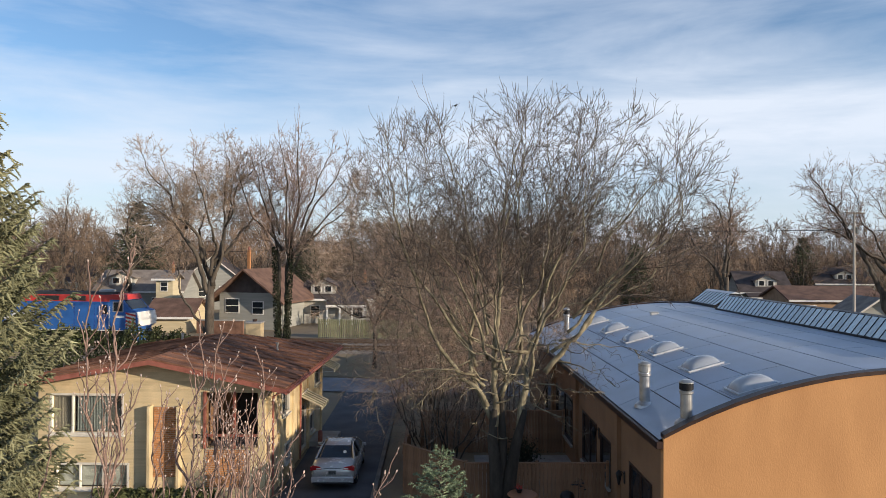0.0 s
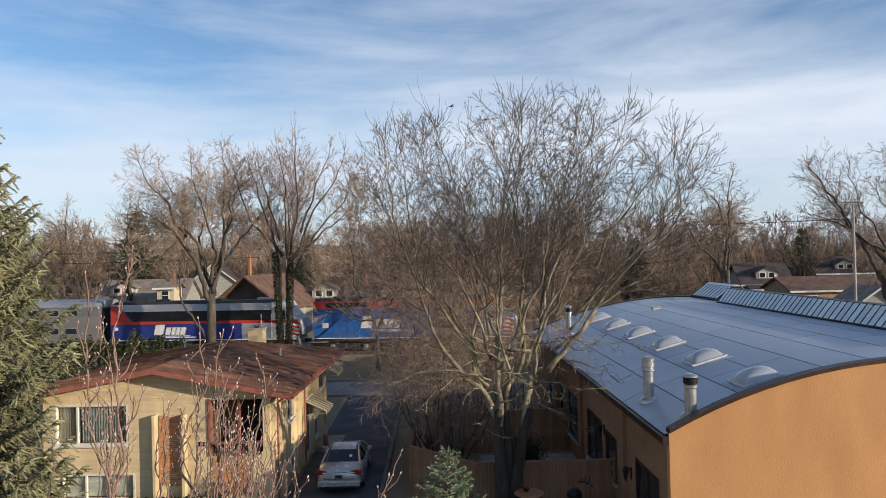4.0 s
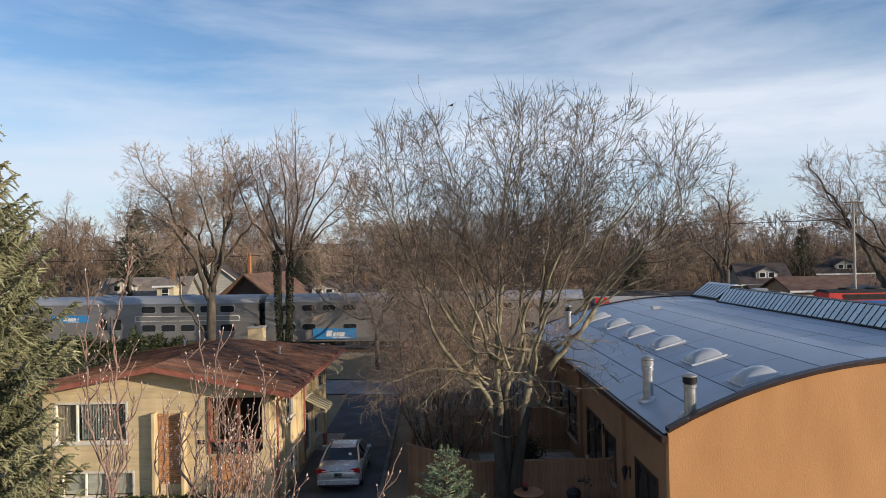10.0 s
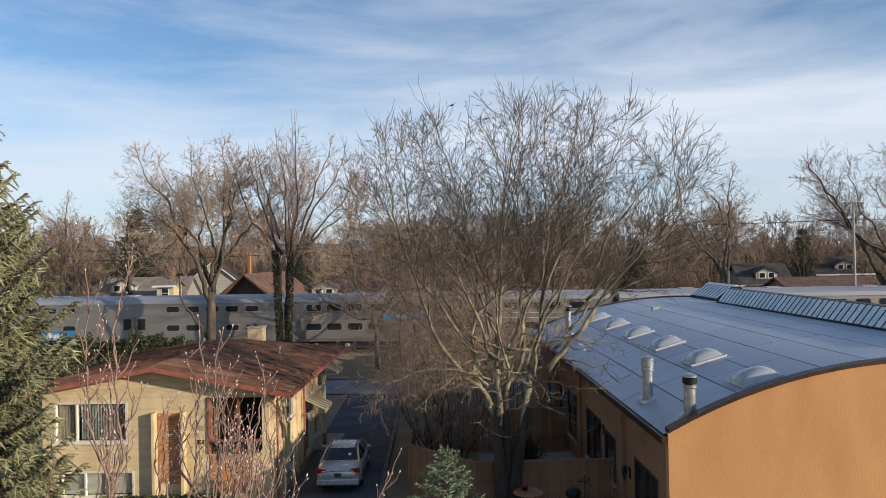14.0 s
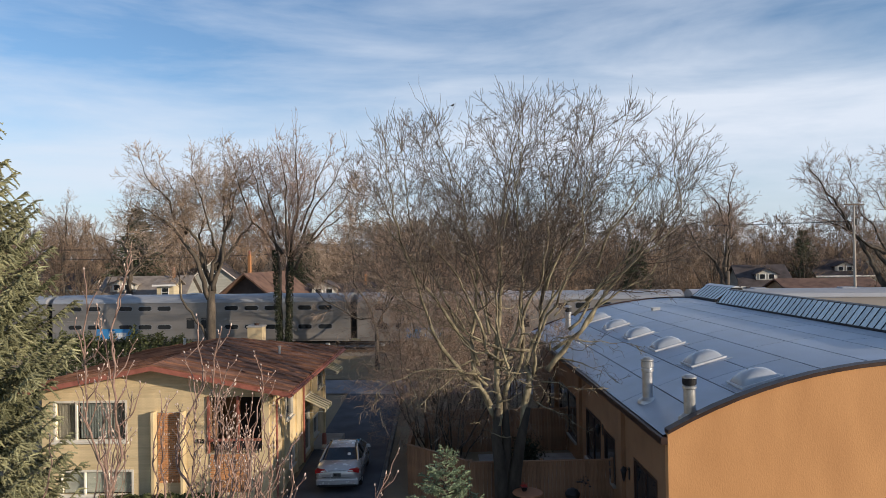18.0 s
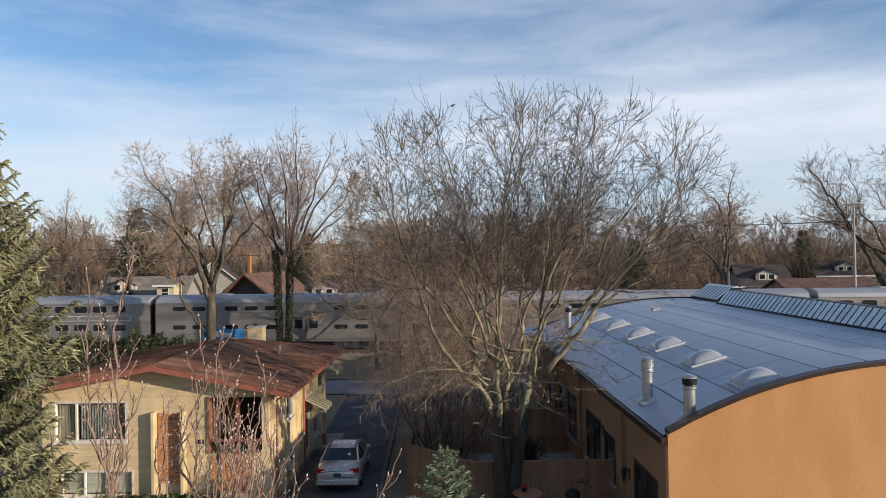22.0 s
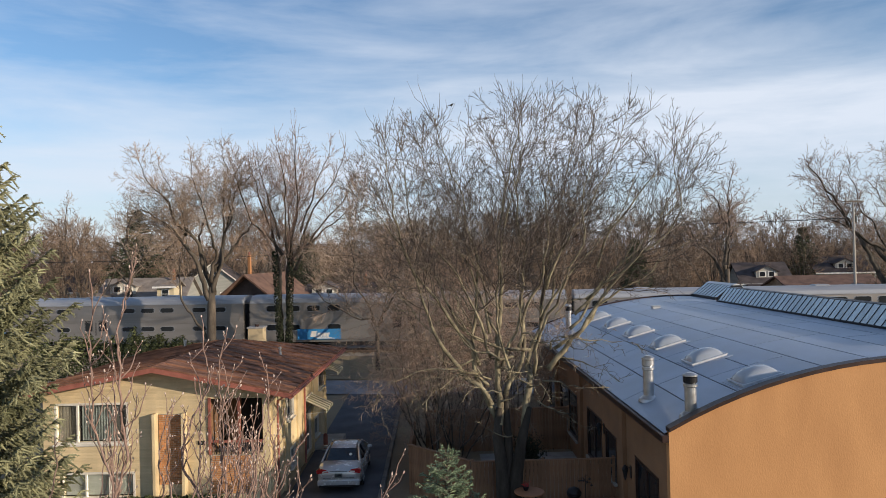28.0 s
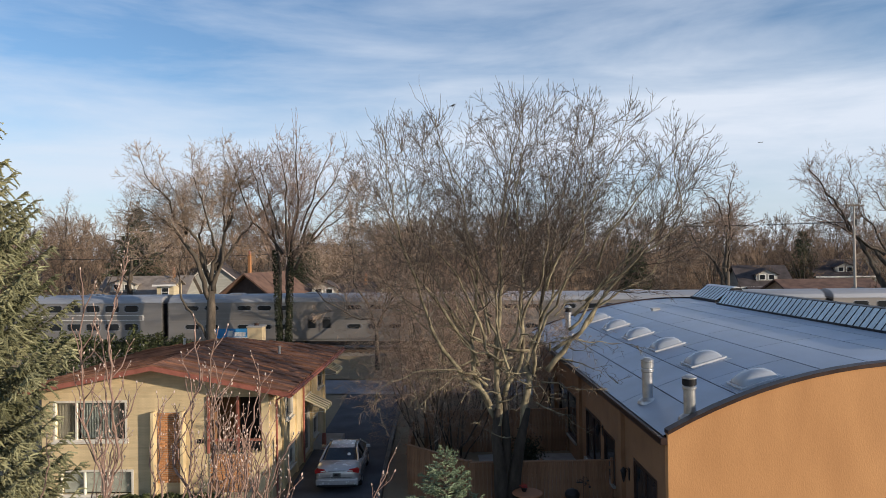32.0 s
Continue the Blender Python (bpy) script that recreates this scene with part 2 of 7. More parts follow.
M_CHROME = mat("chrome", (0.7, 0.7, 0.7), 0.15, metal=1.0, var=0.05, bump=0)
M_STAINLESS = mat("stainless_car_side", (0.27, 0.25, 0.23), 0.45, metal=0.4, var=0.12, scale=0.5, bump=0.04, stretch=(0.3, 1, 3), rnd=0.04)
M_STAINROOF = mat("grey_car_roof", (0.36, 0.37, 0.39), 0.5, metal=0.3, var=0.12, scale=0.5, stretch=(0.3, 1, 2))
M_TRAINBLUE = mat("train_blue", (0.03, 0.12, 0.36), 0.4, var=0.15, scale=1.5, bump=0.05)
M_TRAINNAVY = mat("train_navy", (0.025, 0.04, 0.2), 0.4, var=0.15, scale=1.5, bump=0.05)
M_TRAINRED = mat("train_red", (0.5, 0.045, 0.035), 0.45, var=0.15, scale=1.5, bump=0.05)
M_LOGO = mat("sign_blue", (0.05, 0.24, 0.5), 0.4, var=0.1, bump=0)
M_TRAINDARK = mat("train_underframe", (0.035, 0.033, 0.032), 0.8, var=0.3)
M_SHINGLE = mat("grey_shingle", (0.22, 0.19, 0.165), 0.9, var=0.25, scale=1.0, bump=0.6, bscale=20)
M_SHINGLEB = mat("brown_shingle", (0.15, 0.09, 0.066), 0.9, var=0.3, scale=1.0, bump=0.6, bscale=20)
M_SHINGLED = mat("dark_shingle", (0.075, 0.062, 0.06), 0.9, var=0.3, scale=1.0, bump=0.6, bscale=20)
M_SIDEW = mat("white_siding", (0.44, 0.42, 0.37), 0.7, var=0.1, scale=1, bump=0.5, bscale=8, stretch=(0.2, 0.2, 3))
M_SIDEC = mat("cream_siding", (0.55, 0.47, 0.31), 0.7, var=0.1, scale=1, bump=0.5, bscale=8, stretch=(0.2, 0.2, 3))
M_SIDEG = mat("grey_siding", (0.3, 0.3, 0.27), 0.75, var=0.12, scale=1, bump=0.5, bscale=8, stretch=(0.2, 0.2, 3))
M_TANBRICK = mat("tan_brick_far", (0.36, 0.24, 0.15), 0.9, var=0.2, scale=1.5, bump=0.5, bscale=14)
M_TANBRICKR = mat("red_brick_far", (0.2, 0.11, 0.075), 0.9, var=0.3, scale=1.5, bump=0.5, bscale=14)
M_AWNING = mat("awning_cream", (0.6, 0.55, 0.4), 0.7, var=0.1, rnd=0.12)
M_AWNING2 = mat("awning_green", (0.25, 0.24, 0.14), 0.7, var=0.1)
M_POLE = mat("pole_wood", (0.4, 0.36, 0.31), 0.9, var=0.25, scale=2, bump=0.4, stretch=(4, 4, 0.3))
M_TABLE = mat("table_orange", (0.36, 0.16, 0.08), 0.6, var=0.15)
M_FUR = mat("bird_black", (0.015, 0.015, 0.017), 0.7, var=0.2)

# ---- mesh helpers ----


class Mesh:
    """Collects vertices and faces."""

    def __init__(self):
        self.v, self.f, self.mi = [], [], []

    def add(self, verts, faces, mi=0):
        o = len(self.v)
        self.v.extend(verts)
        self.f.extend([tuple(i + o for i in f) for f in faces])
        self.mi.extend([mi] * len(faces))
        return self

    def box(self, x0, y0, z0, x1, y1, z1, mi=0, c=0.0):
        """A box; c chamfers its upright edges and top."""
        if c <= 0:
            vs = [(x0, y0, z0), (x1, y0, z0), (x1, y1, z0), (x0, y1, z0), (x0, y0, z1), (x1, y0, z1), (x1, y1, z1), (x0, y1, z1)]
            return self.add(vs, [(0, 3, 2, 1), (4, 5, 6, 7), (0, 1, 5, 4), (1, 2, 6, 5), (2, 3, 7, 6), (3, 0, 4, 7)], mi)
        ring = [(x0 + c, y0), (x1 - c, y0), (x1, y0 + c), (x1, y1 - c), (x1 - c, y1), (x0 + c, y1), (x0, y1 - c), (x0, y0 + c)]
        cx, cy = (x0 + x1) / 2, (y0 + y1) / 2
        sx, sy = max(0.0, 1 - 2 * c / (x1 - x0)), max(0.0, 1 - 2 * c / (y1 - y0))
        vs = [(x, y, z0) for x, y in ring] + [(x, y, z1 - c) for x, y in ring]
        vs += [(cx + (x - cx) * sx, cy + (y - cy) * sy, z1) for x, y in ring]
        fs = [tuple(range(7, -1, -1)), tuple(range(16, 24))]
        for k in (0, 8):
            fs += [(k + i, k + (i + 1) % 8, k + 8 + (i + 1) % 8, k + 8 + i) for i in range(8)]
        return self.add(vs, fs, mi)

    def tube(self, pts, radii, n=6, mi=0, cap=True):
        o = len(self.v)
        pts = [Vector(p) for p in pts]
        m = len(pts)
        d = (pts[1] - pts[0]).normalized()
        u = d.cross(Vector((0.31, 0.87, 0.39))).normalized()
        for i, p in enumerate(pts):
            if 0 < i < m - 1:
                d = (pts[i + 1] - pts[i - 1]).normalized()
            elif i == m - 1:
                d = (pts[i] - pts[i - 1]).normalized()
            u = (u - d * u.dot(d)).normalized()
            w = d.cross(u)
            r = radii[i]
            for k in range(n):
                a = 2 * math.pi * k / n
                q = p + (u * math.cos(a) + w * math.sin(a)) * r
                self.v.append((q.x, q.y, q.z))
        for i in range(m - 1):
            for k in range(n):
                a, b = o + i * n + k, o + i * n + (k + 1) % n
                self.f.append((a, b, b + n, a + n))
                self.mi.append(mi)
        if cap:
            self.f.append(tuple(o + (m - 1) * n + k for k in range(n)))
            self.f.append(tuple(o + n - 1 - k for k in range(n)))
            self.mi.extend([mi, mi])
        return self

    def lathe(self, prof, n=16, c=(0, 0, 0), mi=0):
        """A round thing from (radius, height) pairs, bottom to top."""
        return self.tube([(c[0], c[1], c[2] + z + i * 1e-5) for i, (r, z) in enumerate(prof)], [max(r, 1e-4) for r, z in prof], n, mi)

    def prism(self, outline, a0, a1, axis="y", mi=0):
        """An outline of two coordinates, drawn out along an axis: x: (y, z), y: (x, z), z: (x, y)."""
        put = {"x": lambda p, a: (a, p[0], p[1]), "y": lambda p, a: (p[0], a, p[1]), "z": lambda p, a: (p[0], p[1], a)}[axis]
        n = len(outline)
        vs = [put(p, a0) for p in outline] + [put(p, a1) for p in outline]
        fs = [tuple(range(n - 1, -1, -1)), tuple(range(n, 2 * n))] + [(i, (i + 1) % n, n + (i + 1) % n, n + i) for i in range(n)]
        return self.add(vs, fs, mi)

    def wall(self, axis, at, thick, u0, u1, z0, z1, holes=(), mi=0):
        """A wall of some thickness with openings (u0, z0, u1, z1); axis is the one it stands across."""
        us = sorted({u0, u1, *[h[0] for h in holes], *[h[2] for h in holes]})
        zs = sorted({z0, z1, *[h[1] for h in holes], *[h[3] for h in holes]})
        us, zs = [u for u in us if u0 <= u <= u1], [z for z in zs if z0 <= z <= z1]

        def full(i, j):
            if not (0 <= i < len(us) - 1 and 0 <= j < len(zs) - 1):
                return False
            cu, cz = (us[i] + us[i + 1]) / 2, (zs[j] + zs[j + 1]) / 2
            return not any(h[0] < cu < h[2] and h[1] < cz < h[3] for h in holes)

        index = {}

        def v(i, j, k):
            if (i, j, k) not in index:
                index[i, j, k] = len(self.v)
                a = at + thick * k
                self.v.append((us[i], a, zs[j]) if axis == "y" else (a, us[i], zs[j]))
            return index[i, j, k]

        for i in range(len(us) - 1):
            for j in range(len(zs) - 1):
                if not full(i, j):
                    continue
                fs = [[(i, j, 0), (i + 1, j, 0), (i + 1, j + 1, 0), (i, j + 1, 0)], [(i, j, 1), (i, j + 1, 1), (i + 1, j + 1, 1), (i + 1, j, 1)]]
                if not full(i - 1, j):
                    fs.append([(i, j, 0), (i, j + 1, 0), (i, j + 1, 1), (i, j, 1)])
                if not full(i + 1, j):
                    fs.append([(i + 1, j, 0), (i + 1, j, 1), (i + 1, j + 1, 1), (i + 1, j + 1, 0)])
                if not full(i, j - 1):
                    fs.append([(i, j, 0), (i, j, 1), (i + 1, j, 1), (i + 1, j, 0)])
                if not full(i, j + 1):
                    fs.append([(i, j + 1, 0), (i + 1, j + 1, 0), (i + 1, j + 1, 1), (i, j + 1, 1)])
                for f in fs:
                    q = tuple(v(*c) for c in f)
                    self.f.append(q if axis == "y" else q[::-1])
                    self.mi.append(mi)
        return self

    def data(self, name, mats, smooth=False):
        me = bpy.data.meshes.new(name)
        me.from_pydata(self.v, [], self.f)
        for m in mats if isinstance(mats, (list, tuple)) else [mats]:
            me.materials.append(m)
        if any(self.mi):
            me.polygons.foreach_set("material_index", self.mi)
        if smooth:
            me.polygons.foreach_set("use_smooth", [True] * len(self.f))
        me.update()
        return me


def part(name, mesh, material, parent, label="", smooth=False, kind=""):
    """One mesh object under a thing or under a part."""
    me = mesh.data(name, material, smooth) if isinstance(mesh, Mesh) else mesh
    ob = new(name, me)
    ob.parent = parent
    return tagged(ob, label, kind=kind)


def thing(name, label, category, m=None, group="", kind=""):
    ob = new(name)
    ob.empty_display_size = 0.2
    if m is not None:
        ob.matrix_basis = m
    return tagged(ob, label, category, group, kind)


def solid(name, mesh, material, label, category, m=None, group="", kind="", smooth=False):
    """A thing of one mesh."""
    ob = new(name, mesh.data(name, material, smooth) if isinstance(mesh, Mesh) else mesh)
    if m is not None:
        ob.matrix_basis = m
    return tagged(ob, label, category, group, kind)


def piece(name, me, parent, m):
    """A repeated part that shares its mesh."""
    ob = new(name, me)
    ob.parent = parent
    ob.matrix_basis = m
    return ob


def B(*a, **k):
    return Mesh().box(*a, **k)

# ---- ground, street, railway ----
TRACK_A, TRACK_B = 59.0, -0.12                    # the near track: y = A + B * (x + 8.6)
TRACK_YAW = math.degrees(math.atan(TRACK_B))
RAIL = 1.95
TC = Vector((math.cos(math.atan(TRACK_B)), math.sin(math.atan(TRACK_B)), 0))
TN = Vector((-TC.y, TC.x, 0))


def on_track(s, q=0.0, z=0.0):
    """A place s metres along the near track and q metres beyond it."""
    return Vector((-8.6, TRACK_A, z)) + TC * s + TN * q


PROFILE = [(-3000, 0), (-8.8, 0), (-6.2, 0.4), (-4.9, 0.7), (-3.0, 1.5), (-2.4, 1.62), (7.4, 1.62), (8.6, 1.35), (12, 1.1), (3000, 1.1)]


def lie(q):
    for (q0, z0), (q1, z1) in zip(PROFILE, PROFILE[1:]):
        if q0 <= q <= q1:
            return z0 + (z1 - z0) * (q - q0) / (q1 - q0)
    return 0.0


def ground_at(x, y):
    d = Vector((x + 8.6, y - TRACK_A, 0))
    return lie(d.dot(TN))


def strip(us, qs, lift, noise_amp=0.0):
    m = Mesh()
    for q in qs:
        for u in us:
            p = on_track(u, q)
            m.v.append((p.x, p.y, lie(q) + lift + noise_amp * (noise.noise((p.x * 0.4, p.y * 0.4, 0)) - 0.2)))
    n = len(us)
    for j in range(len(qs) - 1):
        for i in range(n - 1):
            a = j * n + i
            m.f.append((a, a + 1, a + n + 1, a + n))
            m.mi.append(0)
    return m


US = [-2500, -900, -400, -200] + list(range(-120, 121, 4)) + [200, 400, 900, 2500]
QS = [-1500, -400, -150, -90, -70, -50, -40, -30, -20, -14, -10, -8.8, -7.5, -6.2, -5.5, -4.9, -4, -3.0, -2.4, 0, 4, 7.4, 8.6, 12, 16, 22, 30, 45, 70, 110, 200, 500, 1200, 3000]
solid("ground", strip(US, QS, -0.02, 0.04), M_GROUND, "dry brown winter ground with thin grass", "ground", kind="structure", smooth=True)
solid("lawn", strip(list(range(-70, 71, 2)), [-6.0, -5.4, -4.8], 0.035, 0.03), M_LAWN, "narrow strip of dry brown grass below the railway bank", "lawn", kind="structure", smooth=True)
solid("path", strip(list(range(-90, 91, 3)), [-9.4, -8.8, -7.5, -6.25], 0.05), M_STREET, "pale grey asphalt lane along the railway bank", "road", kind="structure")
solid("driveway", B(-6.05, 4, -0.25, -2.4, 50.2, 0.03), M_ASPHALT, "dark asphalt driveway between the houses", "driveway", kind="structure")
kerb = thing("kerb", "weathered concrete kerb along the driveway", "kerb", pose(-2.38, 6, 0), kind="structure")
KERB_ME = B(0, 0, -0.1, 0.2, 2.96, 0.17, c=0.03).data("kerb_stone", M_KERB)
for i in range(13):
    piece("kerb_stone", KERB_ME, kerb, pose(0, 3 * i, 0))
solid("patio", B(2.0, 25.7, -0.2, 6.5, 33.7, 0.06), M_CONC, "grey concrete patio inside the fence", "patio", kind="structure")
solid("deck", B(1.4, 20.0, -0.1, 6.4, 25.45, 0.72), M_FENCE, "raised brown wooden deck inside the fence", "deck", kind="structure")
solid("yard", B(-2.15, 6, -0.2, 6.5, 46, 0.02), M_GROUND, "bare brown yard beside the driveway", "yard", kind="structure")


def railway():
    for k, q0 in enumerate((0.0, 4.3)):
        bed = Mesh()
        bed.prism([(q0 - 2.0, 1.55), (q0 + 2.0, 1.55), (q0 + 1.45, 1.76), (q0 - 1.45, 1.76)], -340, 300, "x")
        ob = solid("ballast_bed", bed, M_BALLAST, "grey-brown stone ballast under the rails", "ballast", pose(-8.6, TRACK_A, 0, 0, 0, TRACK_YAW), kind="structure")
        rail = Mesh()
        for s in (-0.7175, 0.7175):
            c = q0 + s
            rail.prism([(c - 0.07, 1.78), (c + 0.07, 1.78), (c + 0.012, 1.82), (c + 0.035, 1.9), (c + 0.035, RAIL), (c - 0.035, RAIL), (c - 0.035, 1.9), (c - 0.012, 1.82)], -340, 300, "x")
        tr = solid("railway_track", rail, M_STEEL, "pair of rusty steel rails on wooden sleepers", "track", pose(-8.6, TRACK_A, 0, 0, 0, TRACK_YAW), kind="structure")
        me = B(-0.11, -1.3, 0, 0.11, 1.3, 0.13, c=0.02).data("sleeper", M_SLEEPER)
        for i in range(130):
            piece("sleeper", me, tr, pose(-40 + 0.62 * i, q0, 1.66))


railway()

# ---- the cream house ----


def cream_house():
    h = thing("house", "cream brick bungalow with a low red-brown gable roof", "house", pose(-10.8, 27.4, 0, 0, 0, -1.7))
    ZR, ZE, RX, XR, XL = 5.58, 4.52, 0.2, 5.35, -5.6      # ridge, eave, overhang ends
    sr, sl = (ZR - ZE) / (XR - RX), (ZR - ZE) / (RX - XL)
    YB, YH = 12.4, 8.2           # rear eave, where the hip begins

    def under(x):
        return ZR - 0.16 - (sr * (x - RX) if x > RX else sl * (RX - x))

    win, low, porch, rec = (-3.87, 2.66, -1.13, 4.12), (-3.65, 0.55, -0.9, 1.46), (2.05, 2.15, 4.12, 4.27), (0.1, 1.0, 1.06, 3.7)
    wall = Mesh().wall("y", 0, 0.22, -4.4, 4.4, 0, 4.3, [win, low, porch])
    wall.prism([(-4.4, 4.3), (4.4, 4.3), (4.4, under(4.4)), (RX, under(RX)), (-4.4, under(-4.4))], 0, 0.22)
    front = part("front_wall", wall, M_CREAMW, h, "cream brick gable wall")
    side_holes = [(2.7, 2.75, 3.9, 3.75), (9.6, 2.75, 10.9, 3.8), (6.3, 0.3, 7.4, 2.35), (3.2, 0.6, 4.1, 1.4), (8.4, 0.6, 9.4, 1.5)]
    side = Mesh().wall("x", 4.2, 0.2, 0.22, 11.6, 0, 4.36, side_holes)
    sw = part("side_wall", side, M_CREAMW, h, "cream side wall with shallow piers")
    part("back_wall", Mesh().wall("y", 11.4, 0.2, -4.9, 4.2, 0, 4.4), M_CREAMW, h)
    part("far_wall", Mesh().wall("x", -4.4, 0.2, 0.22, 11.4, 0, 4.36), M_CREAMW, h)
    part("floor", B(-4.2, 0.22, 0.3, 4.2, 11.4, 0.4), M_DARKROOM, h)
    part("upper_floor", B(-4.2, 2.4, 2.0, 4.2, 11.4, 2.1), M_DARKROOM, h)
    # brick courses on the gable
    course = 0.11
    z = 0.3
    lens = {}
    while z < 5.3:
        lim_l = max(-4.38, RX - (ZR - 0.18 - z - course) / sl)
        lim_r = 1.98 if z < 4.2 else min(4.38, RX + (ZR - 0.18 - z - course) / sr)
        if lim_r - lim_l > 0.4:
            spans = [(lim_l, lim_r)]
            for a, z0, b, z1 in (win, low, rec):
                if z + course > z0 - 0.06 and z < z1 + 0.06:
                    spans = [s for u0, u1 in spans for s in ((u0, min(u1, a - 0.07)), (max(u0, b + 0.07), u1)) if s[1] - s[0] > 0.1]
            for u0, u1 in spans:
                key = round(u1 - u0, 2)
                if key not in lens:
                    lens[key] = Mesh().prism([(-0.014, 0.0), (0.004, 0.0), (0.004, course - 0.01), (-0.012, course - 0.01)], 0, key, "x").data("brick_course", M_CREAM)
                piece("brick_course", lens[key], front, pose(u0, 0, z))
        z += course
    # window with blinds
    for name, (a, z0, b, z1), mull in (("window", win, (0.3,)), ("basement_window", low, (0.33, 0.66))):
        w = part(name, Mesh().wall("y", -0.035, 0.12, a - 0.06, b + 0.06, z0 - 0.06, z1 + 0.06, [(a + 0.02, z0 + 0.02, b - 0.02, z1 - 0.02)]), M_OFFWHITE, h, "pale-framed window")
        part("sill", B(a - 0.12, -0.11, z0 - 0.12, b + 0.12, 0.06, z0 - 0.06, c=0.01), M_OFFWHITE, w)
        for f in mull:
            x = a + (b - a) * f
            part("mullion", B(x - 0.03, -0.03, z0 + 0.02, x + 0.03, 0.07, z1 - 0.02), M_OFFWHITE, w)
        xs = [a + 0.05] + [a + (b - a) * f for f in mull] + [b - 0.05]
        for x0, x1 in zip(xs, xs[1:]):
            p = part("pane", B(x0 + 0.03, 0.02, z0 + 0.05, x1 - 0.03, 0.028, z1 - 0.05), M_PANE, w)
            p.visible_shadow = False
    # tan strips added to stand in for the reflection in the left pane
    tan_strips = Mesh()
    for i in range(12):
        tan_strips.box(win[0] + 0.06 + i * 0.065, 0.13 + 0.02 * (i % 2), win[1] + 0.05, win[0] + 0.12 + i * 0.065, 0.15 + 0.02 * (i % 2), win[3] - 0.05)
    part("curtain", tan_strips, M_PANETAN, h, "tan strips behind the left pane, for its reflection")
    slat = B(-0.05, -0.008, 0, 0.05, 0.008, win[3] - win[1] - 0.1).data("blind_slat", M_BLIND)
    for i in range(13):
        piece("blind_slat", slat, h, pose(win[0] + 0.98 + i * 0.105, 0.16, win[1] + 0.05, 0, 0, 52))
    part("screen", B(win[2] - 0.62, 0.14, win[1] + 0.06, win[2] - 0.06, 0.16, win[3] - 0.06), M_DARKSCREEN, h)
    part("basement_blind", B(low[0] + 0.06, 0.14, low[1] + 0.06, low[2] - 0.06, 0.16, low[3] - 0.06), M_SIDEG, h)
    part("room_back", B(-4.2, 2.3, 0.4, 2.2, 2.4, 4.3), M_DARKROOM, h)
    # recessed brick panel between two fins
    panel = part("brick_panel", B(rec[0], -0.03, rec[1], rec[2], 0.0, rec[3]), M_MORTAR, h, "orange brick panel")
    bme = B(0, -0.014, 0, 0.178, 0.01, 0.058, c=0.006).data("brick", M_BRICK)
    hme = B(0, -0.014, 0, 0.083, 0.01, 0.058, c=0.006).data("brick", M_BRICK)
    for r in range(37):
        z = rec[1] + 0.01 + r * 0.0725
        x = rec[0] + 0.01
        row = [1, 1, 1, 1, 1] if r % 2 == 0 else [0, 1, 1, 1, 1, 0]
        for full in row:
            piece("brick", bme if full else hme, panel, pose(x, -0.03, z))
            x += 0.19 if full else 0.094
    for x0 in (rec[0] - 0.14, rec[2] + 0.02):
        part("fin", B(x0, -0.34, 0.4, x0 + 0.12, 0.0, rec[3] + 0.06, c=0.01), M_CREAMW, h, "cream masonry fin")
    # porch: walls, ceiling and door dark, the shade of the recess put into colour
    part("porch_back", B(2.05, 1.9, 2.0, 4.1, 2.0, 4.25), M_SHADEWALL, h)
    part("porch_side", B(1.94, 0.22, 2.0, 2.04, 2.0, 4.3), M_SHADEWALL, h)
    part("porch_side", B(4.13, 0.22, 2.0, 4.19, 2.0, 4.3), M_SHADEWALL, h)
    part("porch_ceiling", B(1.94, 0.23, 4.28, 4.13, 2.0, 4.33), M_COPING, h)
    part("porch_floor", B(2.05, 0.23, 2.0, 4.12, 1.9, 2.1), M_KERB, h)
    d = part("door", B(2.75, 1.84, 2.1, 3.55, 1.9, 4.1), M_DARKROOM, h, "dark front door")
    part("door_handle", B(3.42, 1.8, 3.02, 3.47, 1.84, 3.14), M_CHROME, d)
    for x in (2.08, 3.22):
        part("porch_post", B(x - 0.05, -0.08, 2.12, x + 0.05, 0.02, 4.3, c=0.01), M_REDTRIM, h, "red-brown painted post")
    part("porch_rail", B(2.1, -0.09, 2.58, 4.1, -0.01, 2.67, c=0.01), M_REDTRIM, h)
    bal = B(-0.012, -0.05, 2.12, 0.012, -0.026, 2.58).data("baluster", M_BLACKM)
    for i in range(15):
        piece("baluster", bal, h, pose(2.2 + i * 0.128, -0.01, 0))
    hb = part("porch_brick", B(2.1, -0.03, 0.6, 3.75, 0.0, 2.12), M_MORTAR, h, "orange brick below the porch rail")
    for r in range(20):
        for k in range(8):
            piece("brick", bme, hb, pose(2.12 + 0.19 * k + (0.05 if r % 2 else 0), -0.03, 0.63 + r * 0.0725))
    for i in range(3):
        part("plaque_bar", B(1.62 + i * 0.1, -0.05, 2.5, 1.69 + i * 0.1, -0.024, 2.66), M_BLACKM, h, "dark characters too small to read")
    # roof in lapped strips, hipped at the rear
    def hip(y):
        return max(0.0, (y - YH) / (YB - YH))

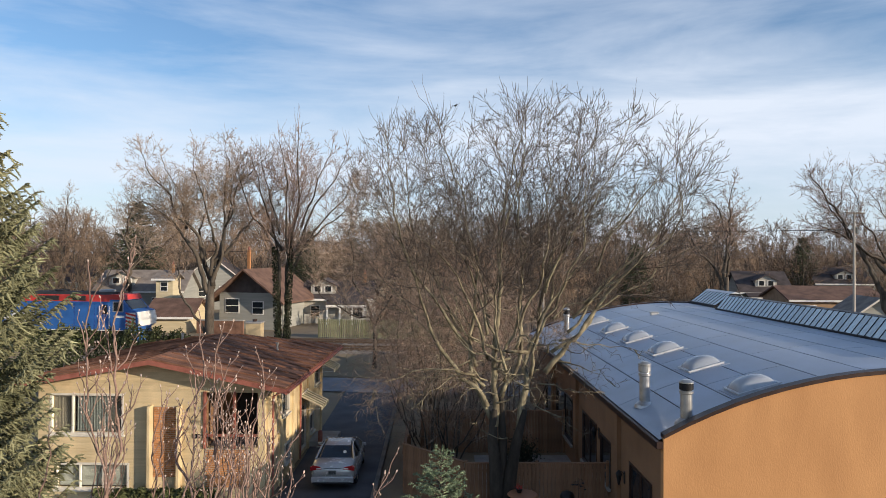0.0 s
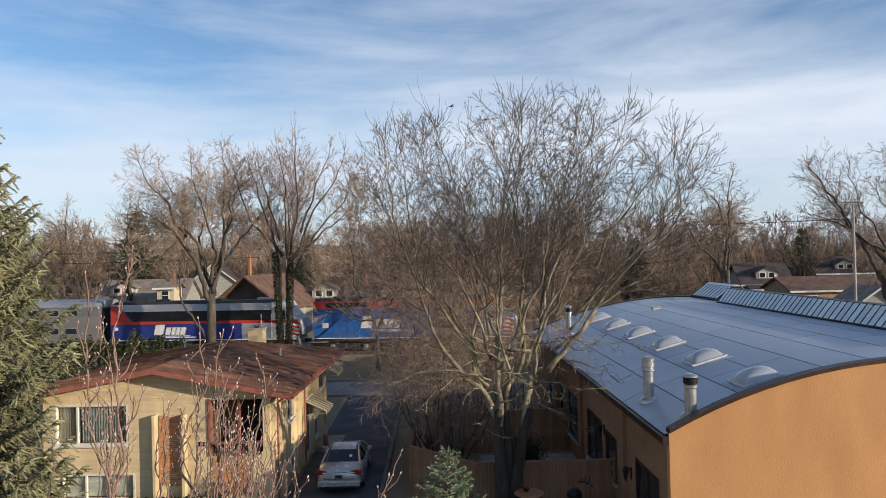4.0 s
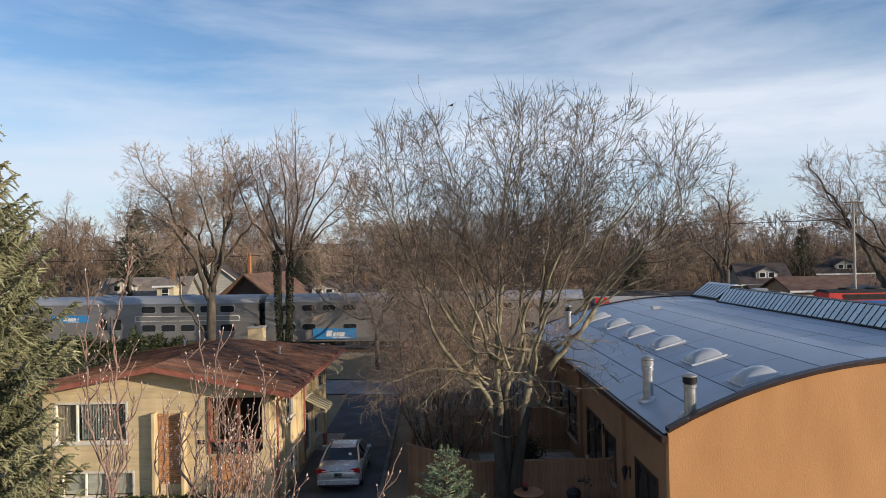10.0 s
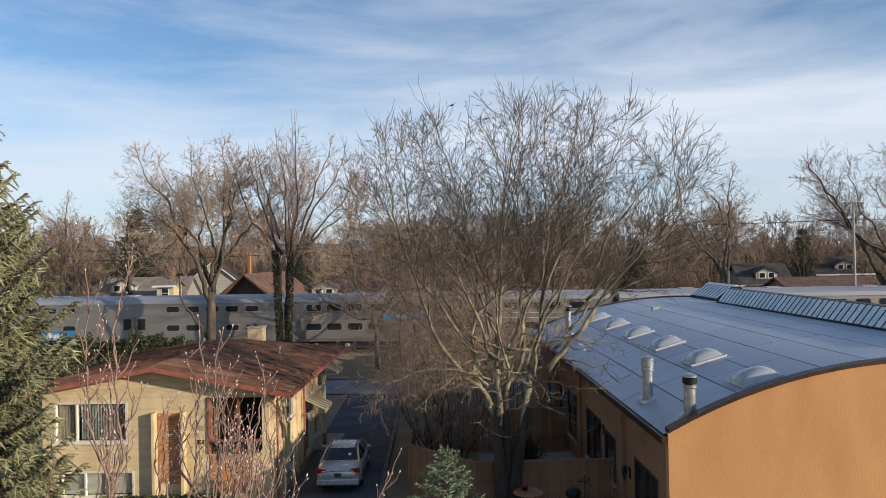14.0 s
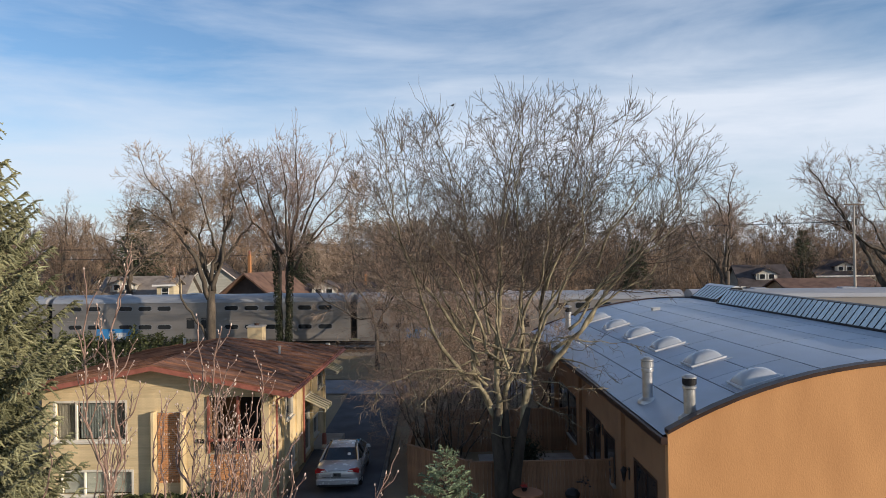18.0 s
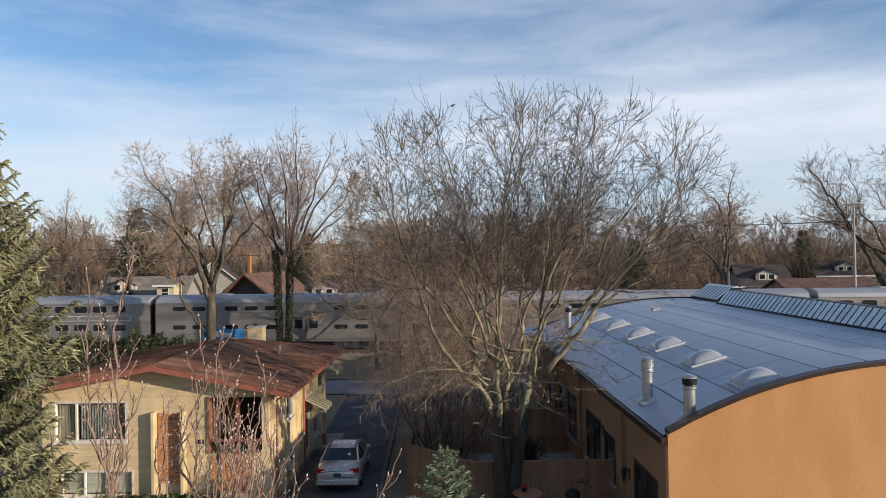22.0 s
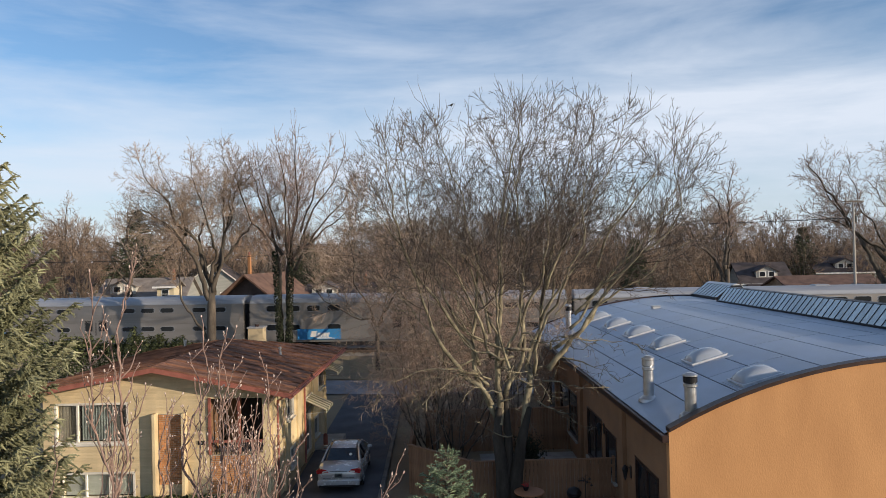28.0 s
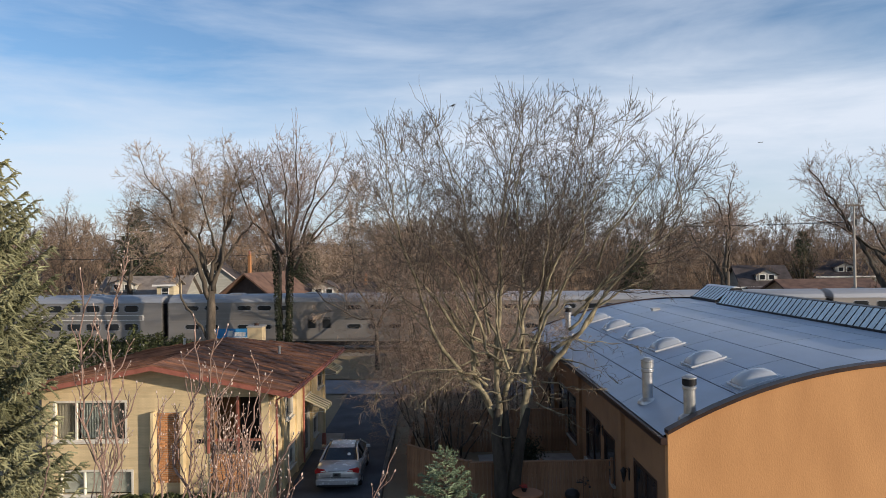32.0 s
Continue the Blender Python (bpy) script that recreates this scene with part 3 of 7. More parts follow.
    for k, (xe, sl_) in enumerate(((XR, sr), (XL, sl))):
        for i in range(14):
            y0, y1 = -0.75 + 0.94 * i, -0.75 + 0.94 * (i + 1) + 0.02
            m = Mesh()
            pts = []
            for y, lift in ((y0, 0.085), (y1, 0.03)):
                xa = RX + (xe - RX) * hip(y)
                pts += [(xa, y, ZR - sl_ * abs(xa - RX) + lift), (xe, y, ZE + lift)]
            if hip(y0) > 0.98:
                continue
            vs = pts + [(x, y, z - 0.06) for x, y, z in pts]
            fs = [(0, 1, 3, 2), (4, 6, 7, 5), (0, 4, 5, 1), (2, 3, 7, 6), (1, 5, 7, 3), (0, 2, 6, 4)]
            m.add(vs, fs if k == 0 else [f[::-1] for f in fs])
            part("roof_strip", m, M_ROOFRED, h)
    m = Mesh()
    for i in range(3):
        f0, f1 = i / 3, (i + 1) / 3
        q = [(RX + (XL - RX) * f0, YH + (YB - YH) * f0, ZR + (ZE - ZR) * f0 + 0.05), (RX + (XR - RX) * f0, YH + (YB - YH) * f0, ZR + (ZE - ZR) * f0 + 0.05),
             (RX + (XR - RX) * f1, YH + (YB - YH) * f1, ZR + (ZE - ZR) * f1 + 0.03), (RX + (XL - RX) * f1, YH + (YB - YH) * f1, ZR + (ZE - ZR) * f1 + 0.03)]
        m = Mesh().add(q + [(x, y, z - 0.04) for x, y, z in q], [(0, 1, 2, 3), (7, 6, 5, 4), (0, 4, 5, 1), (2, 6, 7, 3), (1, 5, 6, 2), (3, 7, 4, 0)])
        part("roof_strip", m, M_ROOFRED, h)
    rf = Mesh()
    rf.prism([(XL, ZE - 0.16), (XL, ZE - 0.02), (RX, ZR - 0.02), (XR, ZE - 0.02), (XR, ZE - 0.16), (RX, ZR - 0.16)], -0.72, YH, "y")
    rf.add([(RX, YH, ZR - 0.02), (XR, YH, ZE - 0.02), (XR, YB, ZE - 0.02), (XL, YB, ZE - 0.02), (XL, YH, ZE - 0.02)] + [(x, y, ZE - 0.16) for x, y in ((XR, YH), (XR, YB), (XL, YB), (XL, YH))],
           [(0, 1, 2), (0, 2, 3), (0, 3, 4), (1, 5, 6, 2), (2, 6, 7, 3), (3, 7, 8, 4), (5, 8, 7, 6)])
    part("roof_deck", rf, M_REDTRIM, h)
    for x0, x1 in ((XL - 0.02, RX), (RX, XR + 0.02)):
        z0, z1 = (ZE, ZR) if x0 < RX - 1 else (ZR, ZE)
        part("fascia", Mesh().prism([(x0, z0 - 0.16), (x1, z1 - 0.16), (x1, z1 + 0.02), (x0, z0 + 0.02)], -0.8, -0.725, "y"), M_REDTRIM, h, "red-brown painted fascia board")
    part("eave_board", B(XR, -0.72, ZE - 0.2, XR + 0.04, YB, ZE + 0.0), M_REDTRIM, h)
    part("eave_board", B(XL - 0.04, -0.72, ZE - 0.2, XL, YB, ZE + 0.0), M_REDTRIM, h)
    part("ridge_cap", Mesh().prism([(RX - 0.2, ZR - 0.0), (RX, ZR + 0.085), (RX + 0.2, ZR - 0.0)], -0.76, YH, "y"), M_ROOFRED, h)
    part("gutter", Mesh().tube([(XR + 0.08, -0.7, ZE - 0.1), (XR + 0.08, YB - 0.1, ZE - 0.12)], [0.06, 0.06], 8), M_REDTRIM, h)
    ch = part("chimney", B(0.75, 9.7, 4.4, 1.53, 10.4, 5.95, c=0.01), M_CREAM, h, "square cream brick chimney")
    part("chimney_cap", B(0.7, 9.65, 5.95, 1.58, 10.45, 6.03, c=0.02), M_CONC, ch)
    part("flue", Mesh().lathe([(0.12, 6.03), (0.12, 6.15)], 10, (1.14, 10.05, 0)), M_COPING, ch)
    for x, y in ((3.2, 6.6), (-2.2, 8.8)):
        zz = under(x) + 0.16
        part("roof_vent", Mesh().lathe([(0.07, zz - 0.1), (0.06, zz + 0.32), (0.085, zz + 0.32), (0.085, zz + 0.4)], 10, (x, y, 0)), M_GALV, h, "small metal vent pipe")
    # side wall dress
    for y in (0.28, 2.2, 4.6, 6.0, 7.9, 11.3):
        part("pier", B(4.4, y - 0.14, 0, 4.48, y + 0.14, 4.2), M_CREAMW, h)
    for y, m_ in ((0.62, M_REDTRIM), (5.6, M_REDTRIM)):
        part("downspout", Mesh().tube([(4.55, y, 0.1), (4.55, y, 4.0), (5.3, y, 4.4)], [0.045] * 3, 8), m_, h, "red-brown downspout")
    for a, z0, b, z1 in side_holes:
        dn = z0 < 0.5
        w = part("side_door" if dn else "side_window", Mesh().wall("x", 4.3, 0.13, a - 0.05, b + 0.05, z0 - 0.05, z1 + 0.05, [(a + 0.05, z0 + 0.05, b - 0.05, z1 - 0.05)]), M_OFFWHITE, h)
        part("pane", B(4.32, a + 0.05, z0 + 0.05, 4.34, b - 0.05, z1 - 0.05), M_GLASS, w)
        if not dn:
            part("sill", B(4.38, a - 0.08, z0 - 0.1, 4.52, b + 0.08, z0 - 0.05), M_OFFWHITE, w)
    for y0, y1, zt in ((9.4, 11.1, 4.15), (6.0, 7.7, 2.95)):
        aw = part("awning", B(4.4, y0, zt - 0.03, 4.48, y1, zt + 0.03), M_OFFWHITE, h, "striped metal window awning")
        n = 9
        me = Mesh().prism([(0, 0), (1.05, -0.5), (1.05, -0.66), (1.02, -0.66), (1.02, -0.52), (0, -0.03)], 0, (y1 - y0) / n - 0.012, "y")
        ma, mb = me.data("awning_slat", M_AWNING), me.data("awning_slat", M_AWNING2)
        for i in range(n):
            piece("awning_slat", (ma, mb)[i % 2], aw, pose(4.42, y0 + (y1 - y0) * i / n, zt))
        for y in (y0 + 0.03, y1 - 0.03):
            part("bracket", Mesh().tube([(4.42, y, zt - 0.7), (5.42, y, zt - 0.6)], [0.012, 0.012], 5), M_ALU, aw)
    part("stoop", B(4.4, 8.0, 0, 5.7, 10.2, 0.28, c=0.02), M_CONC, h, "concrete step beside the wall")
    return h


M_PANE = mat("window_pane", (0.8, 0.86, 0.86), 0.03, var=0.03, bump=0, spec=0.5, trans=1.0)
cream_house()

# ---- the long building with the barrel roof ----
AX, AZ, AR = 16.0, -17.0, 23.5      # axis and radius of the roof's curve


def arc_z(x, lift=0.0):
    return AZ + math.sqrt((AR + lift) ** 2 - (x - AX) ** 2)


def parapet(x):
    """The lower edge of the coping over the sunlit end wall."""
    return max(arc_z(x) + 0.04, -9.13 + math.sqrt(15.5 ** 2 - (min(x, 13.8) - 13.8) ** 2)) if x < 16 else arc_z(x) + 0.04


def barrel_building():
    X0, X1, Y0, Y1 = 6.45, 25.55, 19.6, 46.5
    b = thing("building", "long low building with orange stucco end wall and barrel roof", "building", pose(0, 0, 0))
    n = 28
    xs = [X0 + (X1 - X0) * i / n for i in range(n + 1)]
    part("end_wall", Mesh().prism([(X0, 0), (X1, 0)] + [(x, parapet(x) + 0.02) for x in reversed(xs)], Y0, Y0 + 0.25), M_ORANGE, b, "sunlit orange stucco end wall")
    part("rear_wall", Mesh().prism([(X0, 0), (X1, 0)] + [(x, arc_z(x) - 0.08) for x in reversed(xs)], Y1 - 0.25, Y1), M_SHADEWALL, b)
    holes = [(20.6, 0.8, 23.0, 2.9), (25.4, 1.2, 27.0, 2.85), (27.6, 0.9, 30.2, 3.0), (32.3, 0.9, 36.6, 3.0), (38.2, 0.9, 40.0, 2.6)]
    wl = part("side_wall", Mesh().wall("x", X0, 0.25, Y0 + 0.25, Y1 - 0.25, 0, arc_z(X0) - 0.1, holes), M_SHADEWALL, b, "stucco side wall with its shade put into the colour")
    part("far_wall", Mesh().wall("x", X1 - 0.25, 0.25, Y0 + 0.25, Y1 - 0.25, 0, arc_z(X1) - 0.1), M_SHADEWALL, b)
    part("floor", B(X0 + 0.25, Y0 + 0.25, 0.1, X1 - 0.25, Y1 - 0.25, 0.3), M_DARKROOM, b)
    part("inner_wall", B(X0 + 2.2, Y0 + 0.25, 0.3, X0 + 2.3, Y1 - 0.25, 4.3), M_DARKROOM, b)
    for a, z0, c, z1 in holes:
        w = part("patio_door" if c - a > 2 else "window", Mesh().wall("x", X0 - 0.02, 0.16, a, c, z0, z1, [(a + 0.08, z0 + 0.08, c - 0.08, z1 - 0.08)]), M_COPING, b, "dark-framed glass door")
        k = 2 if c - a > 2 else 1
        for i in range(k):
            u0, u1 = a + 0.08 + (c - a - 0.16) * i / k, a + 0.08 + (c - a - 0.16) * (i + 1) / k
            part("pane", B(X0 + 0.04, u0 + 0.02, z0 + 0.08, X0 + 0.05, u1 - 0.02, z1 - 0.08), M_GLASS, w)
            if i:
                part("stile", B(X0, u0 - 0.05, z0 + 0.08, X0 + 0.1, u0 + 0.05, z1 - 0.08), M_COPING, w)
        part("sill", B(X0 - 0.1, a - 0.05, z0 - 0.1, X0 + 0.02, c + 0.05, z0), M_CONC, w)
    for y in (24.2, 31.2, 37.4):
        part("pilaster", B(X0 - 0.14, y - 0.16, 0, X0, y + 0.16, 4.35), M_SHADEWALL, b)
    # roof deck and sheets
    dk = Mesh()
    dk.prism([(x, arc_z(x, -0.1)) for x in xs] + [(x, arc_z(x, 0.0)) for x in reversed(xs)], Y0 + 0.1, Y1 - 0.02, "y")
    roof = part("roof", dk, M_DECK, b, "grey membrane barrel roof")
    # membrane sheets, lapped with open joints
    cols = 15
    rnd = random.Random(4)
    a0 = math.asin((X0 - 0.1 - AX) / AR)
    a1 = math.asin((X1 + 0.1 - AX) / AR)
    for i in range(cols):
        b0, b1 = a0 + (a1 - a0) * i / cols, a0 + (a1 - a0) * (i + 1) / cols
        ys = [Y0 + 0.12]
        while ys[-1] < Y1 - 6:
            ys.append(ys[-1] + rnd.choice((3.1, 4.4, 5.6, 6.6)))
        ys.append(Y1 - 0.05)
        for y0, y1 in zip(ys, ys[1:]):
            m = Mesh()
            seg = 3
            th = [b0 + (b1 - b0) * k / seg for k in range(seg + 1)]
            g = 0.022 / AR
            th[0] += g
            th[-1] -= g
            top = [(AX + (AR + 0.022) * math.sin(t), AZ + (AR + 0.022) * math.cos(t)) for t in th]
            bot = [(AX + (AR + 0.004) * math.sin(t), AZ + (AR + 0.004) * math.cos(t)) for t in th]
            m.prism(bot + top[::-1], y0 + 0.02, y1 - 0.02, "y")
            part("membrane_sheet", m, M_MEMBRANE, roof)
    # coping on the end wall, gutter on the eave
    cp = Mesh().prism([(x, parapet(x)) for x in xs] + [(x, parapet(x) + 0.11) for x in reversed(xs)], Y0 - 0.06, Y0 + 0.27, "y")
    part("coping", cp, M_COPING, b, "dark brown metal coping")
    cp = Mesh().prism([(x, arc_z(x, -0.1)) for x in xs] + [(x, arc_z(x, 0.1)) for x in reversed(xs)], Y1 - 0.2, Y1 + 0.06, "y")
    part("coping", cp, M_COPING, b, "dark brown metal coping")
    part("gutter", B(X0 - 0.2, Y0 + 0.0, 4.22, X0 + 0.0, Y1, 4.42, c=0.02), M_COPING, b, "dark brown eave gutter")
    part("gutter", B(X1, Y0 + 0.0, 4.3, X1 + 0.2, Y1, 4.5, c=0.02), M_COPING, b)
    # glazed monitor on the ridge
    def monitor(x0, z0, x1, z1, y0, y1, nb, label):
        """One run of the ridge skylight: a glazed slope on each side of a dark cap."""
        mid = x1 + 0.25
        mon = part("roof_monitor", Mesh().prism([(x1, z1 - 0.12), (x1 + 0.5, z1 - 0.12), (x1 + 0.5, z1 + 0.03), (x1, z1 + 0.03)], y0, y1, "y"), M_BLACKM, b, label)
        for x in (x0 - 0.1, 2 * mid - x0 - 0.02):
            part("monitor_sill", B(x, y0, z0 - 0.25, x + 0.12, y1, z0 + 0.05), M_BLACKM, mon)
        for y in (y0, y1):
            part("monitor_end", Mesh().prism([(x0, z0 - 0.2), (2 * mid - x0, z0 - 0.2), (x1 + 0.5, z1), (x1, z1)], y - 0.06, y, "y"), M_BLACKM, mon)
        L, ang = math.hypot(x1 - x0, z1 - z0), math.degrees(math.atan2(z1 - z0, x1 - x0))
        step = (y1 - y0) / nb
        bar = B(0, -0.016, -0.02, L, 0.016, 0.035).data("glazing_bar", M_BLACKM)
        pane = B(0, 0.016, 0.0, L, step - 0.016, 0.012).data("glass_pane", M_SKYGLASS)
        for k in (0, 1):
            for i in range(nb + 1):
                y = y0 + step * i
                m = pose(x0, y, z0) @ pose(0, 0, 0, 0, -ang, 0) if k == 0 else pose(2 * mid - x0, y + step, z0) @ pose(0, 0, 0, 0, 0, 180) @ pose(0, 0, 0, 0, -ang, 0)
                piece("glazing_bar", bar, mon, m)
                if i < nb:
                    piece("glass_pane", pane, mon, m)
        return mon

    monitor(16.4, 6.55, 17.0, 7.3, 20.5, 40.6, 46, "long glazed ridge skylight with dark bars")
    mon = monitor(16.9, 6.62, 17.85, 7.34, 42.0, 46.0, 8, "taller end of the ridge skylight with pale cap")
    part("ridge_cap", Mesh().prism([(17.8, 7.36), (18.1, 7.46), (18.4, 7.36)], 41.95, 46.05, "y"), M_ALU, mon, "pale metal ridge cap")
    base = Vector((AX, 32.1, 0))
    for c in b.children:
        c.location -= base
    b.location = base
    return b


barrel_building()


def roof_dome(y, x=9.65):
    """A domed skylight on the curved roof."""
    t = math.asin((x - AX) / AR)
    g = thing("skylight", "clear domed acrylic skylight in a pale metal frame", "skylight", pose(x, y, arc_z(x, 0.02)) @ pose(0, 0, 0, 0, math.degrees(t), 0), "domed skylights on the roof")
    W, D = 0.64, 0.55
    part("curb", B(-W, -D, -0.06, W, D, 0.06, c=0.02), M_FRAME, g, "pale metal curb")
    part("flange", B(-W - 0.14, -D - 0.14, -0.03, W + 0.14, D + 0.14, 0.012, c=0.01), M_MEMBRANE, g)
    m = Mesh()
    nu, nv = 14, 10
    for j in range(nv + 1):
        for i in range(nu + 1):
            u, v = 2 * i / nu - 1, 2 * j / nv - 1
            m.v.append((u * (W - 0.05), v * (D - 0.05), 0.07 + 0.3 * max(0.0, (1 - abs(u) ** 2.4)) ** 0.55 * max(0.0, (1 - abs(v) ** 2.4)) ** 0.55))
    for j in range(nv):
        for i in range(nu):
            a = j * (nu + 1) + i
            m.f.append((a, a + 1, a + nu + 2, a + nu + 1))
            m.mi.append(0)
    part("dome", m, M_DOME, g, "translucent acrylic dome", smooth=True)
    part("rim", Mesh().box(-W - 0.02, -D - 0.02, 0.05, W + 0.02, -D + 0.05, 0.085).box(-W - 0.02, D - 0.05, 0.05, W + 0.02, D + 0.02, 0.085).box(-W - 0.02, -D + 0.05, 0.05, -W + 0.05, D - 0.05, 0.085).box(W - 0.05, -D + 0.05, 0.05, W + 0.02, D - 0.05, 0.085), M_FRAME, g)


for i in range(6):
    roof_dome(21.2 + 4.05 * i)


def flue_pipe(x, y, h, cap):
    z = arc_z(x, 0.02)
    g = thing("flue_pipe", "round galvanised flue pipe with a " + ("black" if cap else "silver") + " cap", "vent", pose(x, y, z), "flue pipes on the roof")
    part("flashing", Mesh().lathe([(0.34, -0.08), (0.3, 0.02), (0.2, 0.1), (0.17, 0.12)], 20), M_GALV, g)
    part("pipe", Mesh().lathe([(0.165, -0.05), (0.165, h * 0.72)], 20), M_GALV, g, smooth=False)
    part("collar", Mesh().lathe([(0.165, h * 0.66), (0.2, h * 0.68), (0.2, h * 0.73), (0.17, h * 0.75)], 20), M_GALV, g)
    part("band", Mesh().lathe([(0.15, h * 0.74), (0.2, h * 0.78), (0.2, h * 0.9), (0.15, h * 0.92)], 20), M_BLACKM if cap else M_GALV, g)
    part("cap", Mesh().lathe([(0.21, h * 0.92), (0.21, h * 0.95), (0.1, h), (0.0, h)], 20), M_GALV, g)


flue_pipe(6.97, 23.1, 1.42, False)
flue_pipe(7.28, 20.15, 1.22, True)
flue_pipe(7.8, 41.0, 1.5, True)
rv = thing("roof_vent", "small pale box vent on the roof", "vent", pose(12.6, 40, arc_z(12.6, 0.02)))
part("box", B(-0.22, -0.16, -0.05, 0.22, 0.16, 0.12, c=0.03), M_ALU, rv)
part("hood", B(-0.26, -0.2, 0.12, 0.26, 0.2, 0.15, c=0.02), M_ALU, rv)

# ---- trees ----


def grow(seed, stems, lv, inside=None, thin=0.006):
    """Branches of a bare tree. stems: (base, direction, length, radius). lv: for each level the number of children, the length ratio,
    the angle, where children start, upward pull, wander, segments and sides. inside: what keeps to the crown. Returns the wood and the twigs."""
    rnd = random.Random(seed)
    wood, twig = Mesh(), Mesh()

    def reach(p, d, far):
        """How far a branch may go before it leaves the crown."""
        s = 0.0
        while s < far and inside(p + d * s):
            s += 0.3
        return s

    def branch(p, d, L, r, k, pull=Vector((0, 0, 0))):
        n, ratio, ang, t0, up, wan, seg, sides = lv[k]
        pts, dirs = [p], [d]
        crook = Vector((0, 0, 0))
        for i in range(seg):
            g = Vector((rnd.gauss(0, wan), rnd.gauss(0, wan), rnd.gauss(0, wan)))
            d = (d + g - crook * 0.6 + pull + Vector((0, 0, up))).normalized()
            crook = g
            p = p + d * (L / seg)
            pts.append(p)
            dirs.append(d)
        last = k == len(lv) - 1
        tip = 0.35 if last else 0.06 if k == 0 else 0.16
        rad = [max(r * (tip + (1 - tip) * (1 - i / seg) ** 1.1), thin * 0.7) for i in range(seg + 1)]
        (wood if k < 2 else twig).tube(pts, rad, sides, cap=k == 0)
        if last:
            return
        for c in range(n):
            t = t0 + (1 - t0) * ((c + rnd.random()) / n) ** 0.85
            f = t * seg
            i = min(int(f), seg - 1)
            q = pts[i].lerp(pts[i + 1], f - i)
            dd = dirs[i + 1]
            axis = dd.cross(Vector((rnd.gauss(0, 1), rnd.gauss(0, 1), rnd.gauss(0, 0.6)))).normalized()
            a = radians(ang * rnd.uniform(0.55, 1.4))
            nd = (dd * math.cos(a) + axis * math.sin(a)).normalized()
            ln = L * ratio * (1.2 - 0.6 * t) * rnd.uniform(0.65, 1.3)
            if inside:
                ln = min(ln, reach(q, nd, ln) + 0.12 * ln)
            branch(q, nd, ln, max(r * (1 - (1 - tip) * t) * (0.58 if k else 0.33), thin), k + 1)
        if k == 0:
            # the leader breaks up into twigs
            for c in range(2):
                nd = (dirs[-1] + Vector((rnd.gauss(0, 0.35), rnd.gauss(0, 0.35), rnd.gauss(0, 0.25)))).normalized()
                branch(pts[-2], nd, L * ratio * 0.5 * rnd.uniform(0.6, 1.2), max(rad[-2] * 0.7, thin), 1)

    for stem in stems:
        base, d, L, r = stem[:4]
        pull = Vector(stem[4]) if len(stem) > 4 else Vector((0, 0, 0))
        b, d = Vector(base), Vector(d).normalized()
        if inside:
            L = min(L, reach(b, (d + Vector((0, 0, lv[0][4] * 3))).normalized(), L))
        branch(b, d, L, r, 0, pull)
    return wood, twig


def crown(c, rad, seed=0, rough=0.2):
    """An uneven egg-shaped crown."""
    def inside(p):
        v = Vector(((p.x - c[0]) / rad[0], (p.y - c[1]) / rad[1], (p.z - c[2]) / (rad[2] if p.z > c[2] else c[2] * 1.5)))
        return v.length < 1 + rough * noise.noise(v.normalized() * 1.9 + Vector((seed, 0, 0)))
    return inside


def lean(az, tilt):
    a, t = radians(az), radians(tilt)
    return (math.sin(a) * math.sin(t), math.cos(a) * math.sin(t), math.cos(t))


def tree(name, label, at, meshes, m_wood, m_twig, group="", yaw=0.0, scale=None):
    g = thing(name, label, "tree", pose(*at, 0, 0, yaw), group)
    part("trunk", meshes[0], m_wood, g, smooth=True)
    part("crown", meshes[1], m_twig, g, "bare twigs")
    return g


